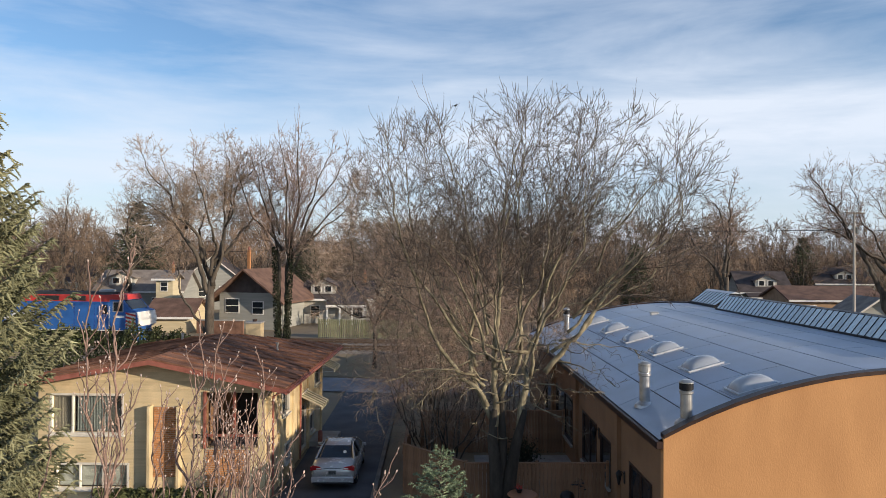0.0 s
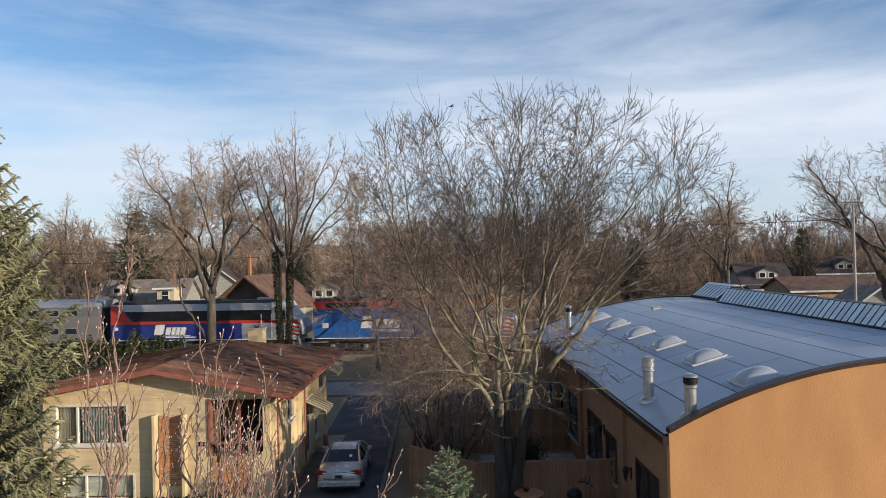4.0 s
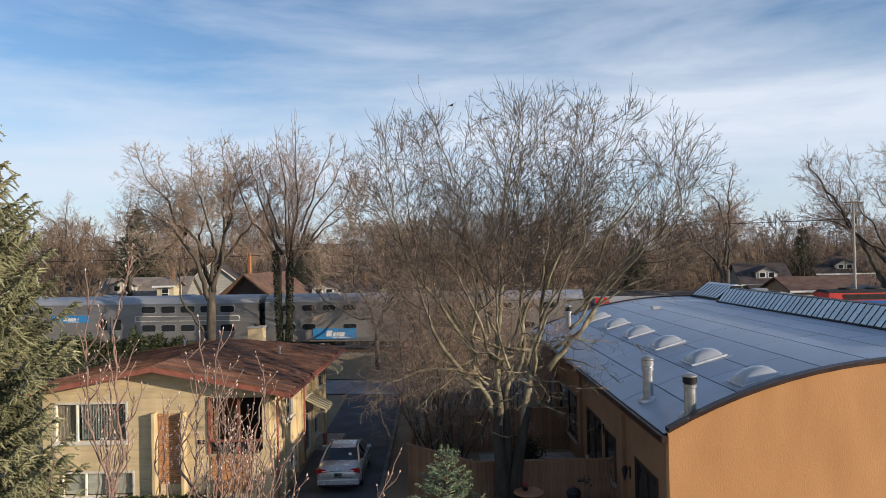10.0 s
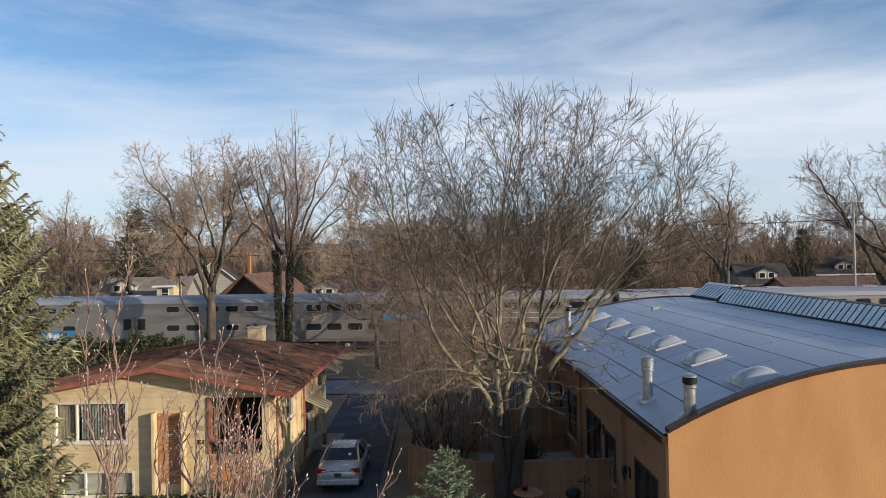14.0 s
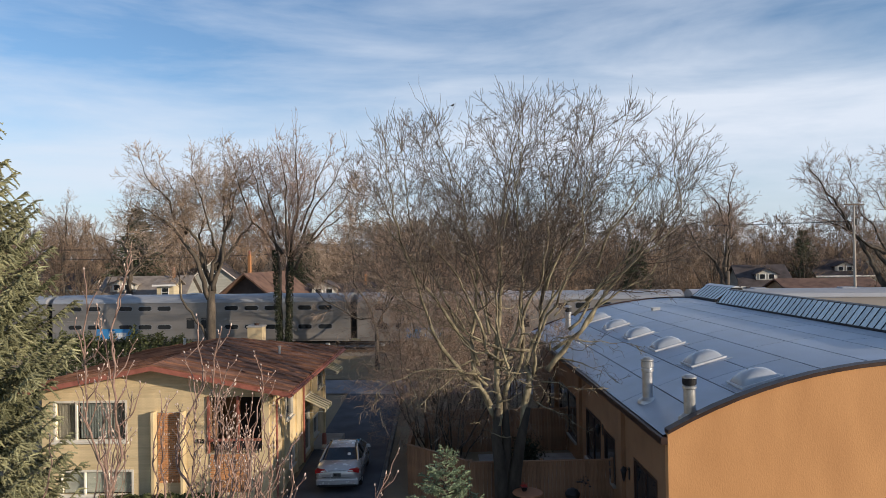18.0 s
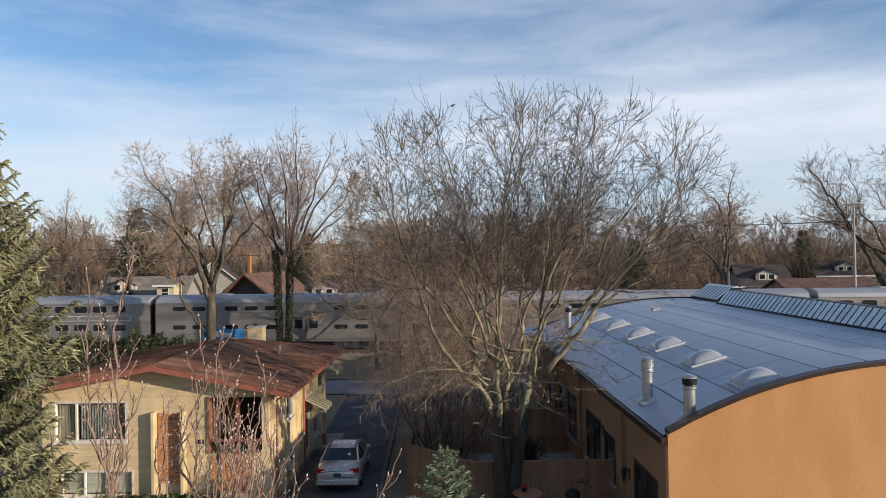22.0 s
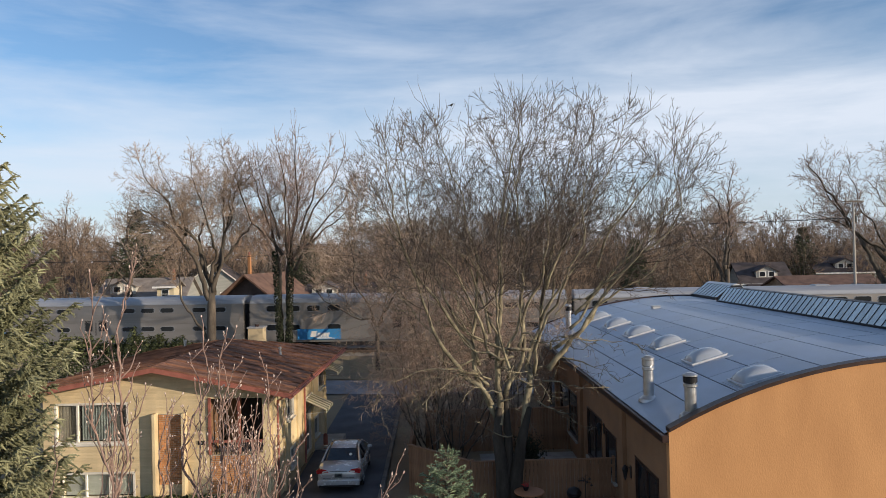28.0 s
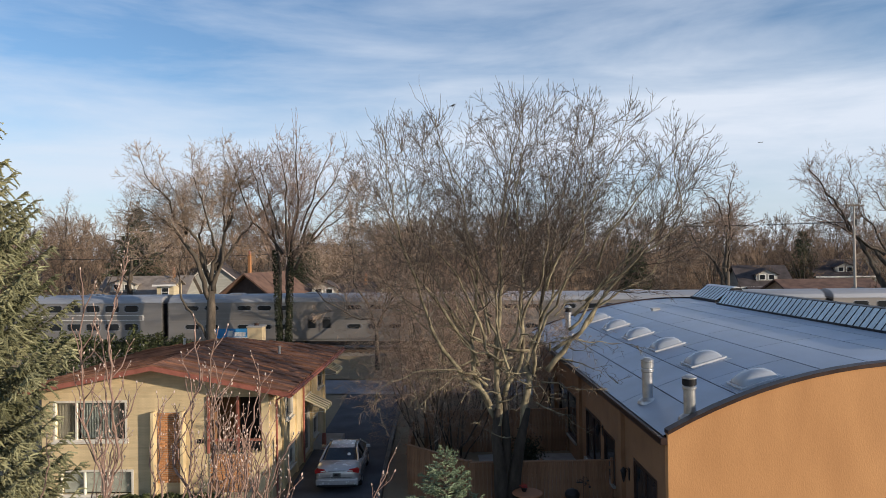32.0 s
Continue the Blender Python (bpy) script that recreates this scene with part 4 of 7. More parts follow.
def limbed(seed, limbs, lv, inside=None, thin=0.006, crook=0.16, pale=99.0, bare=0.16):
    """A bare tree from its main limbs. limbs: (x, y, z, azimuth, tilts along its course, length, radius). lv: for each
    finer level the number of shoots a metre, the length ratio, the angle, upward pull, wander and sides; below pale the first
    shoots count as limbs; bare: the share of a limb that has no shoots. Returns limbs and twigs."""
    rnd = random.Random(seed)
    wood, twig = Mesh(), Mesh()

    def gap(p, d, far):
        s = 0.0
        while s < far and inside(p + d * s):
            s += 0.25
        return s

    def side_shoots(pts, dirs, L, r0, r1, k, t0):
        if k >= len(lv):
            return
        dens, ratio, ang, up, wan, sides = lv[k]
        n = max(1, int(L * dens * rnd.uniform(0.85, 1.2)))
        seg = len(pts) - 1
        roll = rnd.uniform(0, 6.28)
        for c in range(n):
            t = t0 + (1 - t0) * (c + rnd.random()) / n
            i = min(int(t * seg), seg - 1)
            q = pts[i].lerp(pts[i + 1], t * seg - i)
            dd = dirs[i + 1]
            roll += 2.4 + rnd.gauss(0, 0.5)
            u = dd.cross(Vector((0.3, 0.2, 0.93))).normalized()
            v = dd.cross(u)
            a = radians(ang * rnd.uniform(0.6, 1.35))
            nd = (dd * math.cos(a) + (u * math.cos(roll) + v * math.sin(roll)) * math.sin(a)).normalized()
            ln = L * ratio * (1.15 - 0.65 * t) * rnd.uniform(0.55, 1.3)
            if inside:
                ln = min(ln, gap(q, nd, ln) + 0.1 * ln)
            if ln > 0.08:
                shoot(q, nd, ln, max((r0 + (r1 - r0) * t) * (0.34 if k == 0 else 0.6), thin), k)

    def shoot(p, d, L, r, k):
        dens, ratio, ang, up, wan, sides = lv[k]
        seg = (6, 4, 3, 2)[min(k, 3)]
        pts, dirs, g0 = [p], [d], Vector((0, 0, 0))
        for i in range(seg):
            g = Vector((rnd.gauss(0, wan), rnd.gauss(0, wan), rnd.gauss(0, wan)))
            d = (d + g - g0 * 0.7 + Vector((0, 0, up))).normalized()
            g0 = g
            p = p + d * (L / seg)
            pts.append(p)
            dirs.append(d)
        end = max(r * 0.3, thin * 0.55)
        (wood if k == 0 and pts[0].z < pale else twig).tube(pts, [r + (end - r) * i / seg for i in range(seg + 1)], sides, cap=False)
        side_shoots(pts, dirs, L, r, end, k + 1, 0.12)

    for x, y, z, az, tilts, L, r in limbs:
        seg = max(8, int(L * 2.2))
        p, d = Vector((x, y, z)), Vector(lean(az, tilts[0]))
        pts, dirs, off, turn = [p], [d], Vector((0, 0, 0)), 0.0
        for i in range(seg):
            f = i / seg * (len(tilts) - 1)
            j = min(int(f), len(tilts) - 2)
            turn += rnd.gauss(0, 2.5)
            off = off * 0.45 + Vector((rnd.gauss(0, crook), rnd.gauss(0, crook), rnd.gauss(0, crook)))
            d = (Vector(lean(az + turn, tilts[j] + (tilts[j + 1] - tilts[j]) * (f - j))) + off).normalized()
            if inside and i > seg * 0.5 and not inside(p):
                break
            p = p + d * (L / seg)
            pts.append(p)
            dirs.append(d)
        m = len(pts) - 1
        rad = [max(r * (1 - 0.93 * (i / m) ** 0.7), thin) * rnd.uniform(0.9, 1.16) for i in range(m + 1)]
        wood.tube(pts, rad, 8, cap=True)
        side_shoots(pts, dirs, L, r, thin, 0, 0.1 if L < 4 else bare)
        for _ in range(3):
            shoot(pts[-2], (dirs[-1] + Vector((rnd.gauss(0, 0.3), rnd.gauss(0, 0.3), rnd.gauss(0.1, 0.2)))).normalized(), L * 0.14 * rnd.uniform(0.7, 1.3), thin * 1.6, 0)
    return wood, twig


def dome_crown(c, rad, seed=0, rough=0.16, low=2.0, power=2.4):
    """An uneven, rather flat-topped crown."""
    def inside(p):
        v = Vector((p.x - c[0], p.y - c[1], p.z - c[2]))
        e = (abs(v.x) / rad[0]) ** power + (abs(v.y) / rad[1]) ** power + (abs(v.z) / (rad[2] if v.z > 0 else rad[2] * low)) ** power
        return e < 1 + rough * 2 * noise.noise(v.normalized() * 2.6 + Vector((seed, 0, 0)))
    return inside


def big_tree():
    up = (
        (-0.25, 0.0, 3.6, 80, (3, -4, 6, 4, 3), 11.9, 0.13), (-0.3, 0.1, 3.8, 275, (20, 4, 8, 13, 10), 11.4, 0.1),
        (0.62, 0.0, 3.4, 88, (16, 20, 13, 15, 9, 4), 11.9, 0.14), (1.5, -0.1, 5.5, 85, (38, 42, 40, 34, 26), 9.6, 0.1),
        (1.75, 0.1, 6.2, 97, (42, 50, 58, 54, 46), 7.6, 0.075), (0.0, 0.2, 4.6, 70, (14, 6, 2, 4, 3), 10.8, 0.1),
        (-0.5, 0.0, 4.3, 272, (32, 20, 17, 21, 20, 14), 10.6, 0.095), (-0.9, 0.1, 5.7, 266, (40, 44, 42, 36, 28), 8.0, 0.085))
    deep = (
        (0.1, -0.1, 5.2, 180, (16, 24, 16, 8), 9.6, 0.06), (-0.1, 0.1, 5.6, 10, (14, 24, 16, 6), 9.2, 0.065), (1.0, -0.1, 5.4, 130, (18, 26, 20, 12), 9.4, 0.06),
        (-0.5, -0.1, 6.0, 225, (20, 26, 18, 10), 8.8, 0.06), (1.1, 0.1, 6.2, 45, (20, 28, 20, 12), 8.6, 0.06), (-0.3, 0.1, 5.8, 320, (18, 26, 18, 10), 8.8, 0.06))
    fill = (
        (0.5, 0.0, 6.3, 96, (12, 16, 12, 8), 8.6, 0.065), (1.3, 0.1, 7.2, 80, (26, 30, 26, 18), 7.4, 0.06), (-0.5, 0.0, 6.8, 276, (22, 22, 19, 12), 7.8, 0.06),
        (2.3, 0.0, 6.9, 70, (46, 42, 34, 22), 7.0, 0.06), (0.9, 0.0, 6.2, 272, (62, 50, 38, 26, 16), 5.6, 0.065), (-1.4, 0.0, 6.9, 280, (52, 46, 34, 24), 6.2, 0.055),
        (2.9, 0.0, 7.9, 100, (40, 48, 44, 34), 6.4, 0.05),
        (2.5, 0.1, 7.4, 86, (52, 46, 38, 28), 7.6, 0.06), (3.3, -0.1, 9.0, 94, (34, 40, 32, 24), 6.2, 0.05), (1.5, 0.0, 8.3, 88, (22, 28, 20, 12), 7.4, 0.055))
    low = (
        (0.3, 0.0, 6.0, 268, (92, 84, 96, 40, 14, 30), 3.9, 0.07), (-0.6, 0.0, 5.0, 265, (58, 66, 80, 96, 132, 142), 5.4, 0.06), (-0.2, 0.0, 4.7, 262, (70, 95, 110, 95), 2.3, 0.03),
        (0.2, 0.0, 3.2, 250, (75, 110, 100, 60), 1.9, 0.026), (1.1, 0.0, 4.4, 92, (110, 130, 100, 80), 2.7, 0.032), (1.3, 0.0, 5.1, 80, (96, 122, 118, 108), 2.5, 0.03),
        (0.8, 0.0, 4.9, 170, (80, 108, 120, 110), 2.3, 0.03), (1.7, 0.0, 5.9, 102, (90, 108, 118, 122), 3.1, 0.035))
    stray = (
        (-0.2, 0.0, 4.4, 100, (70, 88, 40, 60), 1.8, 0.032), (0.95, 0.0, 5.0, 268, (66, 40, 84, 50), 2.2, 0.034), (-0.3, 0.0, 5.6, 84, (58, 80, 30, 70), 2.4, 0.036), (1.3, 0.0, 5.6, 276, (80, 60, 96, 40), 2.4, 0.034),
        (-0.5, 0.0, 5.2, 250, (90, 70, 112, 80), 2.8, 0.036), (0.1, -0.1, 5.4, 200, (80, 96, 60, 90), 2.4, 0.03), (1.6, 0.0, 6.2, 130, (76, 96, 66, 90), 2.6, 0.034), (-0.3, 0.0, 6.4, 300, (74, 50, 84, 60), 2.6, 0.034),
        (0.6, 0.0, 7.0, 250, (64, 90, 50, 76), 2.8, 0.034), (1.8, 0.0, 7.4, 70, (70, 92, 70, 96), 3.0, 0.034))
    droop = (
        (-0.8, 0.0, 5.4, 232, (78, 95, 118, 120), 3.1, 0.035), (-1.1, 0.0, 5.9, 282, (84, 96, 110, 128), 3.4, 0.036), (2.0, 0.0, 6.6, 84, (70, 84, 100, 112), 3.4, 0.035),
        (-0.6, 0.0, 6.6, 262, (70, 78, 84, 98), 4.2, 0.04), (-0.4, 0.2, 7.4, 290, (64, 72, 76, 88), 4.0, 0.038), (0.6, -0.2, 6.8, 160, (66, 80, 88, 96), 3.4, 0.035))
    lv = [(1.9, 0.36, 44, 0.045, 0.14, 5), (3.2, 0.46, 42, 0.05, 0.13, 4), (4.4, 0.52, 40, 0.05, 0.11, 3), (4.2, 0.62, 36, 0.05, 0.1, 3)]
    w, t = limbed(11, up + deep + fill, lv, dome_crown((1.15, 0, 9.6), (6.9, 6.0, 5.4), 8, 0.11, 2.0, 2.9), 0.0074, 0.2, 7.0, 0.3)
    lv = [(2.6, 0.36, 58, -0.005, 0.24, 5), (4.2, 0.46, 54, -0.01, 0.24, 3), (5.0, 0.5, 48, -0.015, 0.22, 3)]
    w2, t2 = limbed(12, low + droop + stray, lv, None, 0.0078, 0.38)
    for a, b in ((w, w2), (t, t2)):
        a.add(b.v, b.f)
    # a short trunk that parts into two; its dark bark carries the building's shade
    foot = Mesh()
    for pts, rr in ((((-0.1, 0, -0.3), (-0.14, 0, 0.9), (-0.2, 0, 2.2), (-0.32, 0.02, 3.2), (-0.25, 0, 4.2)), (0.36, 0.27, 0.22, 0.18, 0.1)),
                    (((0.16, 0.05, -0.3), (0.2, 0.04, 0.9), (0.34, 0.0, 2.0), (0.56, 0, 3.2), (0.82, 0, 4.2)), (0.36, 0.28, 0.22, 0.17, 0.09)),
                    (((0.02, 0.2, -0.3), (0.02, 0.2, 1.4), (0.06, 0.15, 3.0), (0.0, 0.2, 4.7)), (0.3, 0.22, 0.16, 0.09))):
        foot.tube(pts, rr, 12)
    g = thing("tree", "tall bare multi-stemmed tree with mossy crooked limbs by the yard fence", "tree", pose(2.43, 24.7, 0))
    part("trunk", foot, M_BARKSHADE, g, "furrowed trunk, its shade put into dark bark", smooth=True)
    part("branchwork", w, M_BARKMOSS, g, "pale mossy branches", smooth=True)
    part("crown", t, M_TWIG, g, "bare twigs")
    return g


BIG = big_tree()


def thicket(seed, h, spread, n=7):
    rnd = random.Random(seed)
    st = []
    for i in range(n):
        az = 360 * i / n + rnd.uniform(-25, 25)
        st.append(((math.sin(radians(az)) * 0.25, math.cos(radians(az)) * 0.25, -0.1), lean(az, rnd.uniform(4, spread)), h * rnd.uniform(0.75, 1.05), rnd.uniform(0.035, 0.055)))
    lv = [(13, 0.3, 55, 0.12, 0.02, 0.14, 8, 5), (7, 0.5, 50, 0.1, -0.01, 0.2, 4, 3), (6, 0.5, 48, 0.1, -0.03, 0.2, 3, 3), (3, 0.5, 46, 0.15, -0.03, 0.2, 2, 3)]
    return grow(seed, st, lv)


T2, T3 = thicket(21, 9.5, 30), thicket(22, 8.0, 34)
u1 = tree("tree", "bare twiggy small tree with reddish drooping twigs", (-0.2, 35.2, 0), T2, M_BARK, M_TWIGRED, "twiggy small trees by the driveway")
u2 = tree("tree", "bare twiggy small tree with tan drooping twigs", (0.6, 38.5, 0), T3, M_BARK, M_TWIGTAN, "twiggy small trees by the driveway")
for x, y, yaw in ((1.9, 36.4, 70), (2.6, 41.2, 220), (4.4, 38.5, 20), (1.0, 33.0, 155), (-0.8, 37.4, 310), (0.1, 32.2, 40)):
    copy_thing(u1 if yaw > 100 else u2, pose(x, y, 0, 0, 0, yaw))


def shade_tree(seed, c, rad, ways, r, trunk, n=(10, 8, 6, 3), thin=0.014, wan=0.11, segs=(9, 6, 4, 3), up0=0.02, t0=0.22):
    """ways: azimuth and tilt of each limb."""
    rnd = random.Random(seed)
    st = []
    for way in ways:
        az, tilt = way[:2]
        a = radians(az)
        bend, size, low = way[2:] if len(way) > 2 else (0.0, rnd.uniform(0.42, 0.62), rnd.uniform(0.7, 1.0))
        st.append(((math.sin(a) * r * 0.3, math.cos(a) * r * 0.3, trunk * low), lean(az, tilt), (c[2] + rad[2]) * 0.95 - trunk * 0.6, r * size, (math.sin(a) * bend, math.cos(a) * bend, -0.3 * bend)))
    lv = [(n[0], 0.42, 44, t0, up0, wan, segs[0], 7), (n[1], 0.46, 42, 0.18, 0.035, 0.12, segs[1], 5), (n[2], 0.5, 38, 0.15, 0.04, 0.1, segs[2], 3), (n[3], 0.55, 36, 0.15, 0.04, 0.09, segs[3], 3)]
    w, t = grow(seed, st, lv, crown(c, rad, seed), thin)
    if trunk > 0.5:
        w.tube([(0, 0, -0.4), (0, 0, trunk * 0.3), (0, 0, trunk * 0.75), (0, 0, trunk * 1.05)], [r * 1.35, r, r * 0.95, r * 0.55], 12)
    return w, t


ga = ground_at(-17.2, 55.0)
TA_LIMBS = (
    (-0.1, 0.0, 6.0, 272, (26, 24, 28, 34, 62, 78, 70, 44), 13.2, 0.24), (0.2, 0.1, 6.4, 268, (4, 6, 10, 28, 42, 40, 24), 12.6, 0.22), (0.25, 0.0, 7.0, 80, (4, 0, 8, 20, 12), 11.6, 0.17),
    (0.3, -0.1, 6.6, 88, (10, 12, 12, 18, 40, 26), 12.8, 0.2), (0.3, 0.0, 8.2, 92, (42, 50, 42, 60, 46), 9.0, 0.18), (-0.3, 0.0, 3.0, 270, (22, 28, 24, 4, -14, 6, 20), 10.4, 0.13))
TA_DEEP = (
    (0.1, -0.2, 7.4, 190, (28, 30, 22, 12), 10.6, 0.16), (0.1, 0.2, 7.4, 350, (28, 30, 22, 12), 10.6, 0.16), (-1.8, 0.0, 11.0, 280, (20, 28, 40, 28), 7.4, 0.11),
    (1.2, 0.0, 11.2, 85, (30, 24, 30, 20), 6.8, 0.1))
TA = limbed(31, TA_LIMBS + TA_DEEP, [(2.0, 0.32, 50, 0.03, 0.22, 5), (4.0, 0.46, 46, 0.03, 0.2, 4), (4.8, 0.52, 42, 0.03, 0.16, 3), (4.2, 0.55, 40, 0.02, 0.14, 3)], dome_crown((-0.6, 0, 12.2), (6.7, 6.0, 6.6), 31, 0.16), 0.0115, 0.22, 0.0, 0.4)
TA[0].tube([(0.05, 0, -0.4), (0.0, 0, 2.5), (0.05, 0, 5.2), (0.1, 0, 7.0)], [0.5, 0.36, 0.34, 0.22], 12)
tree("tree", "spreading bare shade tree with thick crooked limbs beside the railway", (-17.3, 55.0, ga - 0.2), TA, M_BARK, M_TWIGTAN)
TB_LIMBS = (
    (-0.2, 0.0, 0.2, 275, (1, 2, 4, 4, 12, 18, 10), 18.6, 0.27), (0.24, 0.1, 0.2, 85, (2, 5, 9, 8, 2, 5), 19.0, 0.27), (0.9, 0.0, 8.0, 90, (34, 44, 40, 30, 18), 10.0, 0.14),
    (1.1, 0.0, 9.4, 84, (22, 30, 24, 10), 9.6, 0.13), (0.0, 0.0, 9.2, 270, (32, 34, 24, 12), 9.0, 0.13), (0.4, -0.2, 9.0, 180, (26, 22, 12, 6), 9.6, 0.12))
TB_DEEP = (
    (0.4, 0.2, 9.0, 0, (26, 22, 12, 6), 9.6, 0.12), (-0.2, 0.0, 10.4, 300, (28, 24, 12), 8.0, 0.1), (1.4, 0.0, 11.0, 110, (32, 26, 12), 7.6, 0.1), (1.8, 0.0, 9.6, 95, (52, 56, 40, 22), 6.4, 0.09))
TB = limbed(32, TB_LIMBS + TB_DEEP, [(1.7, 0.27, 44, 0.06, 0.15, 5), (3.2, 0.46, 42, 0.06, 0.14, 4), (3.8, 0.52, 38, 0.06, 0.12, 3), (4.2, 0.55, 36, 0.04, 0.12, 3)], dome_crown((1.4, 0, 12.4), (5.4, 4.6, 6.2), 32, 0.16), 0.0115, 0.13, 0.0, 0.42)
tb = tree("tree", "tall twin-trunked bare tree with ivy on its trunks", (-11.6, 54.8, ground_at(-11.6, 54.8) - 0.2), TB, M_BARK, M_TWIGRED)

TLEAN = shade_tree(36, (-0.6, 0, 9.6), (5.0, 4.4, 5.6), ((275, 34, 0.02, 0.5, 1.0), (255, 14, 0.02, 0.6, 1.0), (80, 18, 0.03, 0.5, 1.0), (100, 42, 0.0, 0.45, 1.0), (20, 26, 0.0, 0.45, 1.0)), 0.16, 3.4, (20, 11, 8, 4), thin=0.015, t0=0.12, up0=0.02, wan=0.26, segs=(12, 6, 3, 2))
tree("tree", "slender leaning bare tree with dense reddish twigs", (-4.4, 54.2, ground_at(-4.4, 54.2) - 0.2), TLEAN, M_BARK, M_TWIGTAN)


def leaf_cloud(seed, n, place, size, flat=0.5):
    """Small leaves: place(rnd) gives a point and its outward way."""
    rnd = random.Random(seed)
    m = Mesh()
    for _ in range(n):
        p, o = place(rnd)
        o = (Vector(o) + Vector((rnd.gauss(0, flat), rnd.gauss(0, flat), rnd.gauss(0, flat)))).normalized()
        u = o.cross(Vector((rnd.gauss(0, 1), rnd.gauss(0, 1), rnd.gauss(0, 1)))).normalized()
        w = o.cross(u)
        s = size * rnd.uniform(0.6, 1.3)
        p = Vector(p)
        vs = [p - u * s, p + w * s * 0.55 + o * s * 0.2, p + u * s, p - w * s * 0.55 + o * s * 0.2]
        m.add([tuple(v) for v in vs], [(0, 1, 2), (0, 2, 3)])
    return m


def ivy(rnd):
    z = 9.5 * rnd.random() ** 1.7
    k = rnd.choice((-1, 1))
    c = Vector((k * 0.22 + k * z * 0.045, 0.0, z))
    a = rnd.uniform(0, 2 * math.pi)
    o = Vector((math.cos(a), math.sin(a), 0))
    return c + o * rnd.uniform(0.16, 0.34) * (1 - 0.03 * z), o


part("ivy", leaf_cloud(5, 6500, ivy, 0.08), M_IVY, tb, "dark evergreen ivy", kind="stuff")

# trees beyond the roof
TR_LV = [(1.5, 0.34, 48, 0.02, 0.24, 5), (2.4, 0.46, 46, 0.02, 0.22, 4), (2.8, 0.52, 44, 0.02, 0.2, 3), (3.0, 0.55, 40, 0.02, 0.16, 3)]
TR1_LIMBS = (
    (0.0, 0.0, 5.0, 88, (8, 16, 4, -12, 10, 26), 14.0, 0.3), (-0.2, 0.0, 4.0, 272, (30, 40, 24, 34, 20), 13.5, 0.26), (0.5, 0.0, 10.0, 90, (44, 62, 58, 40), 7.5, 0.14),
    (0.2, 0.0, 11.5, 275, (30, 22, 40, 30), 8.0, 0.15), (0.0, 0.0, 6.0, 180, (30, 26, 20), 11.0, 0.16), (0.0, 0.0, 6.0, 0, (30, 26, 20), 11.0, 0.16))
TR1 = limbed(33, TR1_LIMBS, TR_LV, dome_crown((-0.6, 0, 13.0), (6.2, 5.6, 6.0), 33, 0.3), 0.016, 0.26, 0.0, 0.45)
TR1[0].tube([(0, 0, -0.4), (0.0, 0, 2.5), (0.05, 0, 6.0)], [0.5, 0.36, 0.26], 10)
tree("tree", "bare crooked tree with a ragged crown beyond the railway", (36.8, 88.0, 1.0), TR1, M_BARK, M_TWIGRED)
for x, y, yaw in ((-41.5, 97.0, 150), (-54.0, 104.0, 40)):
    tree("tree", "pale tan bare tree with a ragged crown among the far houses", (x, y, 0.6), TR1, M_BARK, M_TWIGTAN, "ragged tan trees among the far houses", yaw)
TR2_LIMBS = (
    (0.0, 0.0, 3.0, 272, (12, 18, 24, 30, 40, 34), 16.5, 0.34), (-0.6, 0.0, 8.0, 270, (52, 66, 62, 80, 70), 9.0, 0.15), (0.1, 0.0, 4.0, 88, (8, 4, 10, 8), 16.0, 0.32),
    (-0.4, 0.0, 7.0, 275, (30, 26, 34, 22), 12.5, 0.18), (0.0, 0.0, 5.0, 180, (24, 22, 14), 14.0, 0.18), (0.0, 0.0, 5.0, 0, (24, 22, 14), 14.0, 0.18), (0.2, 0.0, 6.0, 95, (34, 32, 24), 13.0, 0.18))
TR2 = limbed(34, TR2_LIMBS, TR_LV, dome_crown((-1.0, 0, 12.6), (7.6, 6.4, 7.4), 34, 0.2), 0.012, 0.2, 0.0, 0.4)
TR2[0].tube([(0, 0, -0.4), (0.0, 0, 2.0), (0.0, 0, 5.0)], [0.6, 0.42, 0.3], 10)
tree("tree", "large bare tree with fine upswept twigs beside the railway", (43.2, 66.0, 1.0), TR2, M_BARK, M_TWIGRED)

# ---- woods in the distance ----
FAR = []
for s, h, w in ((41, 15, 5.6), (42, 17, 5.0), (43, 13, 6.4), (44, 16, 5.8)):
    rnd = random.Random(s)
    ways = [(360 * i / 6 + rnd.uniform(-20, 20), rnd.uniform(5, 46)) for i in range(6)]
    FAR.append(shade_tree(s, (0, 0, h * 0.62), (w, w, h * 0.4), ways, 0.26, 1.6, (7, 6, 5, 0), 0.026, 0.13, (4, 3, 1, 1)))


def brush(seed):
    """A low thicket of stems and twigs."""
    rnd = random.Random(seed)
    st = [((rnd.uniform(-2.5, 2.5), rnd.uniform(-1.5, 1.5), -0.1), lean(rnd.uniform(0, 360), rnd.uniform(0, 30)), rnd.uniform(2.5, 6), 0.06) for _ in range(16)]
    return grow(seed, st, [(9, 0.42, 42, 0.15, 0.02, 0.12, 4, 3), (6, 0.5, 44, 0.15, 0.02, 0.14, 3, 3), (4, 0.5, 44, 0.1, 0.0, 0.14, 2, 3)], None, 0.028)


def scatter(protos, spots, seed):
    rnd = random.Random(seed)
    for k, (x, y, s) in enumerate(spots):
        m = pose(x, y, 0.95, 0, 0, rnd.uniform(0, 360))
        c = protos[k % len(protos)]
        if k < len(protos):
            c.matrix_basis = m
        else:
            c = copy_thing(c, m)
        c.scale = (s, s, s)


